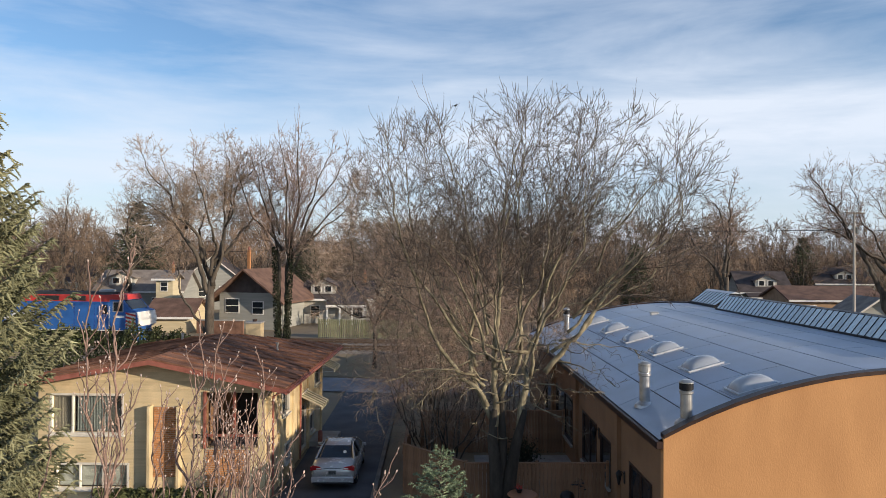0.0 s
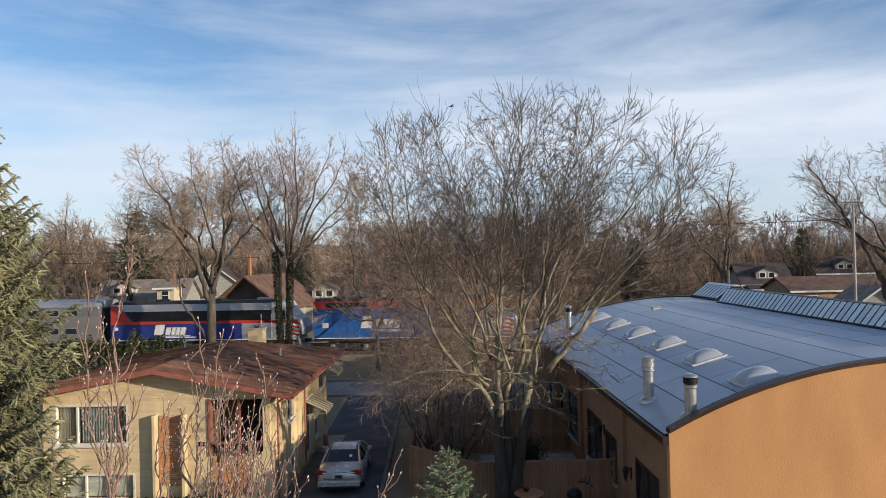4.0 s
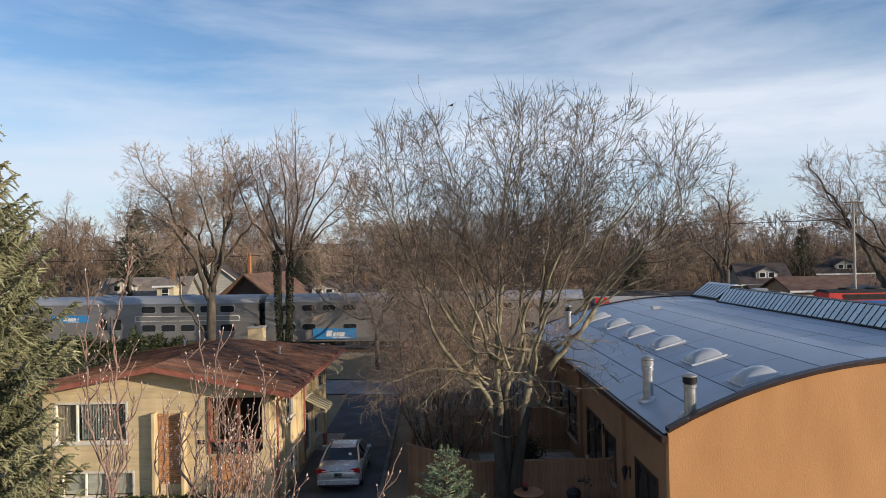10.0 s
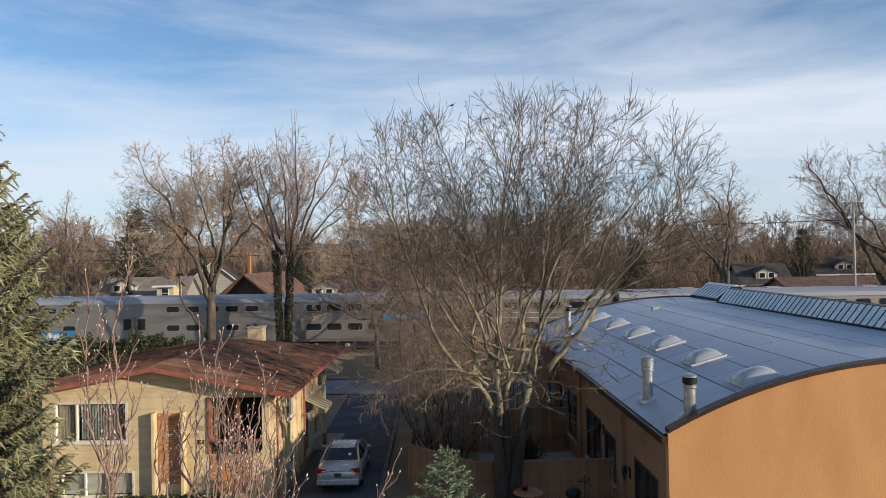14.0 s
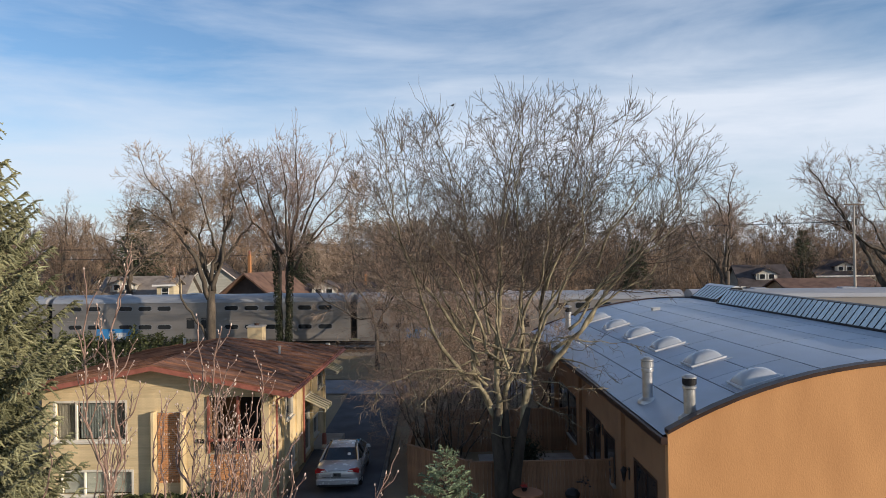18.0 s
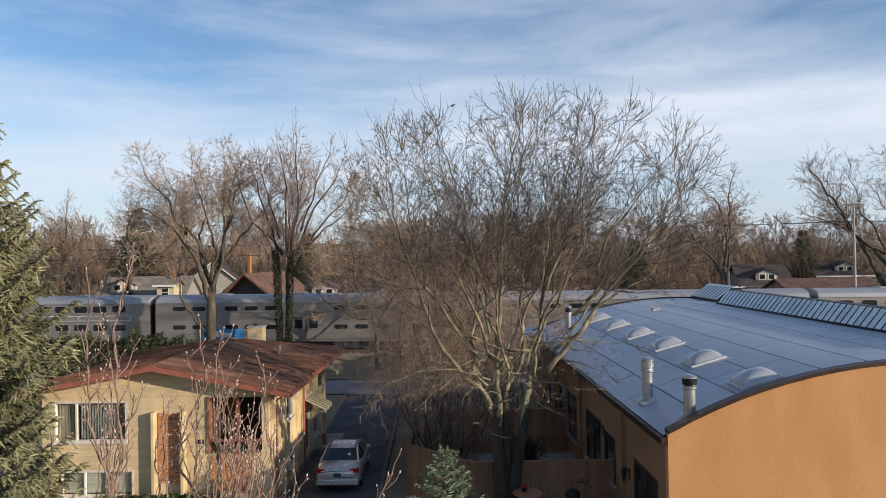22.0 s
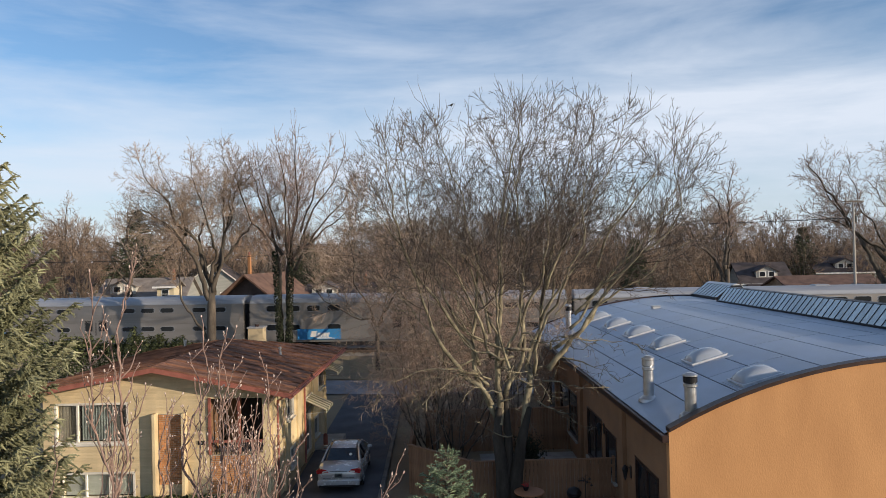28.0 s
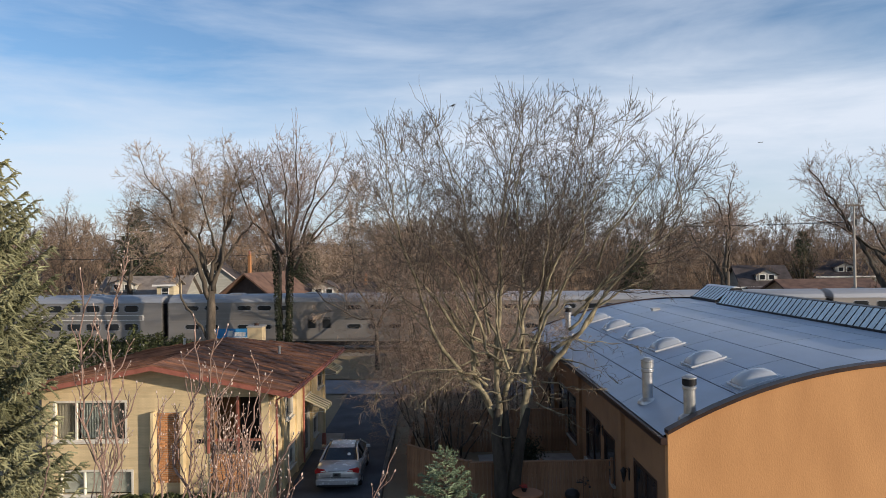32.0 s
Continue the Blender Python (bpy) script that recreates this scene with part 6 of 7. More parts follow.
def white_shapes(p, x0, z0, h, side, y):
    k = h * 0.22
    ws = [1.15, 0.62, 0.45, 0.45, 0.62]
    x = x0 if side < 0 else x0
    yy = side * y
    a, b = min(yy, yy + side * 0.008), max(yy, yy + side * 0.008)
    if side > 0:
        ws = ws[::-1]
    for i, w in enumerate(ws):
        w *= h
        hh = h if w > h else h * 0.72
        sl = k if side < 0 else -k
        part("white_shape", Mesh().prism([(x, z0), (x + w * 0.82, z0), (x + w * 0.82 + sl * hh / h, z0 + hh), (x + sl * hh / h, z0 + hh)], a, b, "y"), M_WHITE, p)
        x += w
    part("white_line", B(x0 + h * 1.2, a, z0 - h * 0.3, x + h * 1.0, b, z0 - h * 0.2), M_WHITE, p)
    part("white_line", B(x0 + h * 0.9, a, z0 - h * 0.16, x + h * 0.4, b, z0 - h * 0.08), M_WHITE, p)


def gallery_car(kind, low_sign):
    """A double-deck coach. kind: smooth, fluted or large (big windows, sign in the middle)."""
    lab = {"smooth": "grey stainless double-deck railway coach with two rows of windows", "fluted": "fluted stainless double-deck railway coach with narrow windows",
           "large": "grey double-deck railway coach with large windows and blue sign"}[kind]
    c = thing("railway_coach", lab, "train car", pose(0, 0, 0), "coaches of the passing train")
    h = CAR_L / 2 - 0.28
    hw = 1.5
    part("body", Mesh().prism(body_ring(hw, 0.95, 3.95, 0.1), -h, h, "x"), M_STAINLESS, c, "brushed stainless body")
    part("roof", Mesh().prism([(y * 0.995, z) for y, z in body_ring(hw, 3.93, 4.0, 0.62)], -h + 0.05, h - 0.05, "x"), M_STAINROOF, c, "rounded grey roof", smooth=False)
    part("skirt", B(-h + 0.2, -1.42, 0.78, h - 0.2, 1.42, 0.96), M_STAINLESS, c)
    for s in (-1, 1):
        part("roof_edge", B(-h, s * 1.53 - 0.025, 3.98, h, s * 1.53 + 0.025, 4.04), M_STAINROOF, c)
        part("belt_rail", B(-h, s * 1.51 - 0.015, 2.42, h, s * 1.51 + 0.015, 2.5), M_STAINLESS, c)
    if kind == "fluted":
        rib = Mesh().prism([(-0.02, 0), (0.02, 0.012), (0.02, 0.04), (-0.02, 0.055)], -h + 0.3, h - 0.3, "x").data("rib", M_STAINLESS)
        for s in (-1, 1):
            for i in range(9):
                for z in (2.55 + i * 0.075, 1.0 + i * 0.055):
                    piece("rib", rib, c, pose(0, s * 1.51, z))
    wh, ww = {"smooth": (0.46, 1.08), "fluted": (0.36, 1.15), "large": (0.54, 1.2)}[kind]
    r = 0.1
    out = [(-ww / 2 + r, -wh / 2), (ww / 2 - r, -wh / 2), (ww / 2, -wh / 2 + r), (ww / 2, wh / 2 - r), (ww / 2 - r, wh / 2), (-ww / 2 + r, wh / 2), (-ww / 2, wh / 2 - r), (-ww / 2, -wh / 2 + r)]
    frame_me = Mesh().prism([(x * 1.07, z * 1.14) for x, z in out], -0.012, 0.012, "y").data("window_frame", M_STAINROOF)
    glass_me = Mesh().prism(out, -0.02, 0.02, "y").data("window", M_GLASS)
    xs = [-10.9, -9.2, -7.5, -5.8, 3.4, 5.1, 6.8, 8.5, 10.2] if kind != "fluted" else [-10.8, -9.1, -6.3, -4.6, -2.9, 2.9, 4.6, 6.3, 9.1, 10.8]
    for s in (-1, 1):
        for x in xs:
            for z in (3.52, 1.98):
                if z < 2.5 and kind == "smooth" and x in (-7.5, 6.8):
                    continue
                f = piece("window_frame", frame_me, c, pose(x, s * 1.502, z))
                piece("window", glass_me, f, pose(0, s * 0.004, 0))
    for s in (-1, 1):
        for dx in (-0.62, 0.62):
            d = part("door", B(dx - 0.56, s * 1.505 - 0.015, 1.0, dx + 0.56, s * 1.505 + 0.015, 2.95, c=0.0), M_STAINLESS, c, "plain sliding door")
            part("door_pane", B(dx - 0.34, s * 1.515 - 0.015, 1.85, dx + 0.34, s * 1.515 + 0.015, 2.75), M_GLASS, d)
        part("door_gap", B(-0.02, s * 1.51 - 0.015, 1.0, 0.02, s * 1.51 + 0.015, 2.95), M_TRAINDARK, c)
        if low_sign:
            sign_bars(c, -h + 4.0, 0.98, 1, s, 1.54, h=0.86)
        if kind == "large":
            sign_bars(c, -5.2, 2.5, 1, s, 1.535, w=3.4, h=0.62)
            for x0 in (2.2,):
                z0, z1, x1 = 2.55, 2.95, 11.2
                for a, b2, e, f2 in ((x0, z0, x1, z0 + 0.04), (x0, z1, x1, z1 + 0.04), (x0, z0, x0 + 0.05, z1), (x1, z0, x1 + 0.05, z1)):
                    part("white_outline", B(a, s * 1.515 - 0.015, b2, e, s * 1.515 + 0.015, f2), M_WHITE, c)
    for e in (-1, 1):
        part("diaphragm", B(min(e * h, e * (h + 0.26)), -0.75, 0.95, max(e * h, e * (h + 0.26)), 0.75, 3.1), M_TRAINDARK, c, "dark folded gangway")
        part("end_panel", B(min(e * h, e * (h + 0.02)), -1.4, 1.0, max(e * h, e * (h + 0.02)), 1.4, 3.9), M_TRAINDARK, c)
        bogie(c, e * (h - 3.3))
    for x in (-6.2, -3.4, 2.2, 5.0):
        part("equipment_box", B(x, -1.3, 0.45, x + 2.0, 1.3, 0.95, c=0.04), M_TRAINDARK, c)
    for x in (-8, -1.5, 5.5):
        part("roof_hatch", B(x, -0.5, 4.55, x + 1.1, 0.5, 4.68, c=0.04), M_STAINROOF, c)
    return c


def locomotive(style):
    """A diesel passenger locomotive; its nose looks along +x."""
    blue = style == "blue"
    c = thing("locomotive", "blue diesel locomotive with a red upper band" if blue else "silver, red and navy diesel locomotive with a black window band", "locomotive", pose(0, 0, 0), "locomotives of the passing train")
    h, hw = 8.35, 1.5
    cabx = h - 2.6
    low, band = (M_TRAINBLUE, M_TRAINRED) if blue else (M_TRAINNAVY, M_STAINROOF)
    part("lower_body", Mesh().prism([(-hw, 1.15), (hw, 1.15), (hw, 3.55), (-hw, 3.55)], -h + 0.15, cabx, "x"), low, c, "painted engine-room side")
    part("upper_band", Mesh().prism([(-hw * 0.99, 3.55), (hw * 0.99, 3.55), (hw * 0.93, 4.12), (-hw * 0.93, 4.12)], -h + 0.15, cabx, "x"), band, c, "red upper band" if blue else "silver upper band")
    part("roof", Mesh().prism([(-hw * 0.9, 4.1), (hw * 0.9, 4.1), (hw * 0.55, 4.32), (-hw * 0.55, 4.32)], -h + 0.2, cabx + 0.1, "x"), M_TRAINDARK, c, "dark sooty roof")
    # cab with sloping windscreen and short nose
    cabm = M_TRAINBLUE if blue else M_STAINROOF
    part("cab", Mesh().prism([(cabx, 1.15), (h - 0.55, 1.15), (h - 0.1, 2.05), (h - 0.25, 2.75), (h - 0.7, 2.85), (h - 1.5, 3.72), (cabx, 3.72)], -hw, hw, "y"), cabm, c, "cab with a sloping front")
    part("cab_roof", Mesh().prism([(cabx, 3.7), (h - 1.35, 3.7), (h - 1.6, 4.12), (cabx, 4.15)], -hw * 0.96, hw * 0.96, "y"), band if blue else M_WHITE, c)
    part("windscreen", Mesh().prism([(h - 0.78, 2.94), (h - 0.74, 2.94), (h - 1.4, 3.66), (h - 1.44, 3.66)], -hw * 0.86, hw * 0.86, "y"), M_GLASS, c)
    ns = part("nose_panel", Mesh().prism([(h - 0.12, 1.5), (h - 0.04, 1.5), (h + 0.0, 2.05), (h - 0.16, 2.7), (h - 0.24, 2.7), (h - 0.1, 2.05)], -hw * 0.95, hw * 0.95, "y"), M_WHITE, c, "white nose with red slanting stripes")
    for s in (-1, 1):
        sp = part("stripe_panel", B(h - 1.15, s * 1.51 - 0.01, 1.35, h - 0.3, s * 1.51 + 0.01, 2.65), M_WHITE, c, "red and white warning stripes")
        for i in range(4):
            z = 1.4 + i * 0.32
            part("stripe", Mesh().prism([(h - 1.15, z + 0.16), (h - 0.3, z - 0.04), (h - 0.3, z + 0.12), (h - 1.15, z + 0.32)], s * 1.52 - 0.008, s * 1.52 + 0.008, "y"), M_TRAINRED, sp)
        w = part("cab_window", B(cabx + 0.35, s * 1.505 - 0.01, 2.75, cabx + 1.15, s * 1.505 + 0.01, 3.5), M_GLASS, c)
        part("window_frame", B(cabx + 0.28, s * 1.5 - 0.008, 2.68, cabx + 1.22, s * 1.5 + 0.008, 3.57), M_STAINROOF, w)
        d = part("cab_door", B(cabx - 0.75, s * 1.505 - 0.008, 1.25, cabx - 0.05, s * 1.505 + 0.008, 3.5), cabm if blue else M_STAINROOF, c)
        part("door_pane", B(cabx - 0.6, s * 1.515 - 0.008, 2.5, cabx - 0.2, s * 1.515 + 0.008, 3.3), M_GLASS, d)
        for xx in (cabx - 0.85, cabx + 0.02):
            part("handrail", Mesh().tube([(xx, s * 1.58, 1.3), (xx, s * 1.58, 3.2)], [0.025, 0.025], 6), M_WHITE, c)
        part("sill_line", B(-h + 0.15, s * 1.515 - 0.012, 1.12, h - 0.6, s * 1.515 + 0.012, 1.19), M_WHITE, c)
        if blue:
            for x0, x1 in ((-h + 1.2, -h + 4.6), (-0.6, 1.2), (2.4, 3.6)):
                g = part("grille", B(x0, s * 1.47 - 0.02, 3.62, x1, s * 1.47 + 0.02, 4.02), M_TRAINDARK, c)
                for i in range(4):
                    part("slat", B(x0, s * 1.49 - 0.015, 3.66 + 0.09 * i, x1, s * 1.49 + 0.015, 3.69 + 0.09 * i), M_TRAINDARK, g)
            for x in (-6.6, -5.4, -3.9, -0.6, 1.4, 2.6, 4.4):
                part("panel_joint", B(x - 0.02, s * 1.503 - 0.004, 1.3, x + 0.02, s * 1.503 + 0.004, 3.4), M_TRAINNAVY, c)
            lg = part("side_mark", B(-h + 0.9, s * 1.505 - 0.004, 2.0, -h + 1.4, s * 1.505 + 0.004, 2.4), M_WHITE, c)
            white_shapes(lg, -4.3, 1.95, 1.0, s, 1.505)
            part("cab_mark", B(cabx + 0.4, s * 1.505 - 0.004, 2.2, cabx + 1.3, s * 1.505 + 0.004, 2.4), M_WHITE, c)
        else:
            part("window_band", Mesh().prism([(-h + 2.2, 2.7), (cabx, 2.7), (cabx, 3.55), (-h + 1.4, 3.55)], s * 1.508 - 0.008, s * 1.508 + 0.008, "y"), M_BLACKM, c, "black painted band")
            part("red_line", B(-h + 0.15, s * 1.515 - 0.008, 2.48, h - 0.35, s * 1.515 + 0.008, 2.72), M_TRAINRED, c)
            part("red_swoosh", Mesh().prism([(-h + 0.2, 2.72), (-h + 2.0, 2.72), (-h + 1.5, 3.3), (-h + 1.1, 4.05), (-h + 0.2, 4.05)], s * 1.512 - 0.006, s * 1.512 + 0.006, "y"), M_TRAINRED, c)
            part("silver_side", B(3.2, s * 1.507 - 0.004, 1.2, cabx, s * 1.507 + 0.004, 2.48), M_STAINROOF, c)
            lg = part("side_mark", B(-h + 0.5, s * 1.505 - 0.004, 2.0, -h + 0.8, s * 1.505 + 0.004, 2.25), M_WHITE, c)
            white_shapes(lg, -4.4, 1.6, 0.85, s, 1.505)
    bogie(c, -h + 3.0, 0.5, 2.75)
    bogie(c, h - 3.4, 0.5, 2.75)
    part("fuel_tank", Mesh().prism([(-1.2, 0.35), (1.2, 0.35), (1.4, 0.6), (1.4, 1.0), (-1.4, 1.0), (-1.4, 0.6)], -2.2, 2.4, "x"), M_TRAINDARK, c)
    part("underframe", B(-h + 0.15, -1.4, 0.9, h - 0.6, 1.4, 1.15), M_TRAINDARK, c)
    part("pilot", Mesh().prism([(h - 0.9, 0.25), (h - 0.2, 0.25), (h - 0.45, 1.15), (h - 0.9, 1.15)], -1.35, 1.35, "y"), cabm, c)
    for e in (-1, 1):
        part("coupler", B(min(e * (h - 0.3), e * (h + 0.25)), -0.12, 0.75, max(e * (h - 0.3), e * (h + 0.25)), 0.12, 1.0), M_TRAINDARK, c)
    for x in (-h + 2.0, -h + 4.0, 0.5):
        part("roof_fan", Mesh().lathe([(0.6, 4.3), (0.6, 4.42), (0.5, 4.46)], 16, (x, 0, 0)), M_TRAINDARK, c)
    part("roof_box", B(cabx - 1.6, -0.5, 4.3, cabx - 0.6, 0.5, 4.5, c=0.05), M_STAINROOF, c)
    return c


def train():
    l1, l2 = locomotive("blue"), locomotive("silver")
    TRAIN.append((l1, 17.5 + 8.7))
    TRAIN.append((l2, 8.75))
    protos = {}
    kinds = (("smooth", 1), ("large", 0), ("smooth", 1), ("fluted", 1), ("fluted", 1), ("large", 0), ("smooth", 1), ("fluted", 1), ("fluted", 1), ("large", 0))
    for i, k in enumerate(kinds):
        if k not in protos:
            protos[k] = gallery_car(*k)
            c = protos[k]
        else:
            c = copy_thing(protos[k], pose(0, 0, 0))
        TRAIN.append((c, -CAR_L * (i + 0.5)))


train()

# ---- houses beyond the railway, poles and wires ----


def far_window(parent, x, z, w, h, y=0.0):
    f = part("window", B(x - w / 2 - 0.1, y - 0.05, z - 0.1, x + w / 2 + 0.1, y, z + h + 0.1), M_WHITE, parent, "white-framed window")
    part("pane", B(x - w / 2, y - 0.08, z, x + w / 2, y - 0.03, z + h), M_GLASS, f)
    part("bar", B(x - w / 2, y - 0.1, z + h * 0.48, x + w / 2, y - 0.05, z + h * 0.54), M_WHITE, f)


def far_house(label, x, y, yaw, w, d, wall, peak, ridge, m_wall, m_roof, windows=(), dormer=None, chimney=None, porch=None, gable_win=True, trim=None, gable=None, eaves=0.45):
    """A house seen over the tracks; its front looks along -y. ridge: along x or y. gable: dark tone for the eaves'
    shade.
    """
    g = thing("house", label, "house", pose(x, y, 0.95, 0, 0, yaw))
    hw, wall, peak = w / 2, wall - 0.95, peak - 0.95
    body = Mesh().box(-hw, 0, 0, hw, d, wall)
    ov, trim = eaves, trim or M_OFFWHITE
    if ridge == "y":
        if gable:
            # shade under the deep eaves, put into the gable's colour
            part("gable", Mesh().prism([(-hw, wall), (hw, wall), (0, peak - 0.12)], -0.05, d, "y"), gable, g, "gable darkened for the shade under its eaves")
        else:
            body.prism([(-hw, wall), (hw, wall), (0, peak - 0.12)], 0, d, "y")
        s = (peak - wall) / hw
        rf = Mesh()
        for k in (-1, 1):
            rf.prism([(0, peak), (k * (hw + ov), wall - s * ov), (k * (hw + ov), wall - s * ov - 0.2), (0, peak - 0.2)], -ov, d + ov, "y")
        part("fascia", Mesh().prism([(0, peak + 0.02), (-hw - ov, wall - s * ov + 0.02), (-hw - ov, wall - s * ov - 0.18), (0, peak - 0.2), (hw + ov, wall - s * ov - 0.18), (hw + ov, wall - s * ov + 0.02)], -ov - 0.08, -ov, "y"), trim, g)
        if gable_win:
            far_window(g, 0, wall + 0.1, 0.9, min(1.1, (peak - wall) * 0.45))
    else:
        body.prism([(0, wall), (d, wall), (d / 2, peak - 0.12)], -hw, hw, "x")
        s = (peak - wall) / (d / 2)
        rf = Mesh()
        rf.prism([(d / 2, peak), (-ov, wall - s * ov), (-ov, wall - s * ov - 0.2), (d / 2, peak - 0.2)], -hw - ov, hw + ov, "x")
        rf.prism([(d / 2, peak), (d + ov, wall - s * ov), (d + ov, wall - s * ov - 0.2), (d / 2, peak - 0.2)], -hw - ov, hw + ov, "x")
        part("gutter", B(-hw - ov, -ov - 0.1, wall - s * ov - 0.22, hw + ov, -ov, wall - s * ov + 0.02), M_WHITE, g)
    part("wall", body, m_wall, g)
    part("roof", rf, m_roof, g, "shingled roof")
    for wx, wz, ww, wh in windows:
        far_window(g, wx, wz, ww, wh)
    if dormer:
        dx, dw, dz = dormer
        dm = part("dormer", Mesh().box(dx - dw / 2, 0.9, dz, dx + dw / 2, d * 0.5, dz + 1.25).prism([(dx - dw / 2, dz + 1.25), (dx + dw / 2, dz + 1.25), (dx, dz + 1.9)], 0.9, d * 0.5, "y"), M_SIDEW if m_wall is not M_SIDEC else M_SIDEC, g)
        r2 = Mesh()
        for k in (-1, 1):
            r2.prism([(dx, dz + 2.05), (dx + k * (dw / 2 + 0.3), dz + 1.15), (dx + k * (dw / 2 + 0.3), dz + 1.0), (dx, dz + 1.9)], 0.6, d * 0.55, "y")
        part("dormer_roof", r2, m_roof, dm)
        for k in (-1, 1):
            f = part("dormer_window", B(dx + k * dw * 0.22 - dw * 0.17, 0.82, dz + 0.3, dx + k * dw * 0.22 + dw * 0.17, 0.9, dz + 1.15), M_WHITE, dm)
            part("pane", B(dx + k * dw * 0.22 - dw * 0.12, 0.8, dz + 0.38, dx + k * dw * 0.22 + dw * 0.12, 0.85, dz + 1.07), M_GLASS, f)
    if chimney:
        cx, cy, ch = chimney
        c = part("chimney", B(cx - 0.17, cy - 0.17, wall, cx + 0.17, cy + 0.17, ch - 0.95, c=0.03), M_BRICK, g, "red brick chimney")
        part("pot", Mesh().lathe([(0.14, ch - 0.95), (0.11, ch - 0.55)], 10, (cx, cy, 0)), M_REDTRIM, c)
    if porch:
        px, pw, pz = porch
        p = part("porch_roof", Mesh().prism([(-2.0, pz), (0.0, pz + 0.7), (0.0, pz + 0.85), (-2.1, pz + 0.18)], px - pw / 2, px + pw / 2, "x"), m_roof, g)
        part("porch_beam", B(px - pw / 2, -2.05, pz - 0.25, px + pw / 2, -1.9, pz + 0.05), M_WHITE, p)
        for k in (-1, -0.33, 0.33, 1):
            part("porch_post", B(px + k * (pw / 2 - 0.15) - 0.1, -2.05, 0, px + k * (pw / 2 - 0.15) + 0.1, -1.88, pz - 0.2), M_WHITE, p)
    return g


def far_houses():
    # grey siding and a dark gable hold this house's shade in their colours
    far_house("grey-white house with a deep brown gable roof and red chimney", -20.8, 80, -12, 7.0, 9, 5.2, 7.9, "y", M_SIDEG, M_SHINGLEB, ((-1.9, 2.0, 1.5, 1.5), (1.2, 1.9, 1.2, 1.3)), None, (-0.9, 2.0, 10.0), None, False, M_SHINGLEB, M_SHINGLED, 1.3)
    bw = thing("garden_wall", "low red brick wall below the white house", "wall", pose(-22.6, 75.4, 0.95, 0, 0, -8))
    part("brickwork", B(-2.6, 0, 0, 2.6, 0.3, 1.5, c=0.02), M_TANBRICKR, bw)
    part("coping", B(-2.65, -0.05, 1.5, 2.65, 0.35, 1.6, c=0.02), M_CONC, bw)
    far_house("beige house with a broad grey roof and front dormer", -40.5, 98, 4, 11.5, 9, 4.6, 7.2, "x", M_SIDEG, M_SHINGLE, ((-3.2, 1.2, 1.1, 1.3), (2.4, 1.2, 1.1, 1.3)), (-2.6, 3.4, 4.1), (3.6, 3.5, 8.0), None)
    far_house("small cream house wing with a lit bay", -35.5, 94, 0, 2.2, 3, 6.4, 7.0, "x", M_SIDEC, M_SHINGLE, ((0, 3.7, 0.8, 1.1),))
    far_house("beige garage with a dark red roof", -28.4, 76.5, 0, 4.6, 6, 3.0, 4.6, "x", M_SIDEC, M_SHINGLEB)
    far_house("grey-green gabled house with a cream attic window", -33.5, 108, 8, 6.5, 9, 6.6, 9.2, "y", M_SIDEG, M_SHINGLED, ((-1.5, 2.2, 0.9, 1.4), (1.5, 2.2, 0.9, 1.4)))
    far_house("white bungalow with a columned porch", -11.8, 87, 0, 8.2, 9, 4.3, 6.2, "x", M_SIDEW, M_SHINGLED, ((-2.6, 1.0, 1.0, 1.3), (2.4, 1.0, 1.6, 1.3)), (-1.8, 3.0, 3.6), (3.1, 4, 7.2), (1.4, 4.8, 2.5))
    far_house("cream gabled cottage among the trees", -5.2, 104, 0, 6.0, 8, 4.2, 6.8, "y", M_SIDEC, M_SHINGLE, ((-1.4, 1.3, 0.9, 1.2), (1.4, 1.3, 0.9, 1.2)))
    far_house("pale house behind the trees", -62, 118, 6, 9, 9, 5.0, 7.4, "x", M_SIDEW, M_SHINGLED, ((-2.2, 1.4, 1.0, 1.3), (2.2, 1.4, 1.0, 1.3)))
    far_house("dark-roofed bungalow with a white dormer and porch", 49.5, 104, -8, 7.0, 9, 4.5, 7.3, "x", M_SIDEG, M_SHINGLED, ((-2, 1.2, 1.0, 1.3), (2, 1.2, 1.0, 1.3)), (0.2, 3.0, 3.9), None, (-0.6, 5.2, 2.6))
    far_house("long tan brick house with a low brown roof", 51.5, 89, -6, 11.5, 10, 4.2, 5.7, "x", M_TANBRICK, M_SHINGLEB, ((-3.4, 1.2, 1.3, 1.2), (0.6, 1.4, 1.2, 1.2), (3.6, 1.3, 1.0, 1.2)), None, None, None)
    far_house("white house with a dark roof and small gabled porch", 71, 121, -6, 9, 9, 5.2, 7.8, "x", M_SIDEW, M_SHINGLED, ((-2.5, 1.4, 1.0, 1.3), (2.5, 1.4, 1.0, 1.3)), (0.5, 3.2, 4.4))
    far_house("grey gabled garage beside the railway", 47.2, 74, -8, 4.6, 6, 3.6, 5.3, "y", M_SIDEG, M_SHINGLE, (), None, None, None, False)
    far_house("tall grey house behind bare trees", 92, 146, -10, 9, 9, 8.0, 10.5, "y", M_SIDEG, M_SHINGLED, ((-2.4, 4.6, 1.0, 1.4), (2.4, 4.6, 1.0, 1.4)))


far_houses()


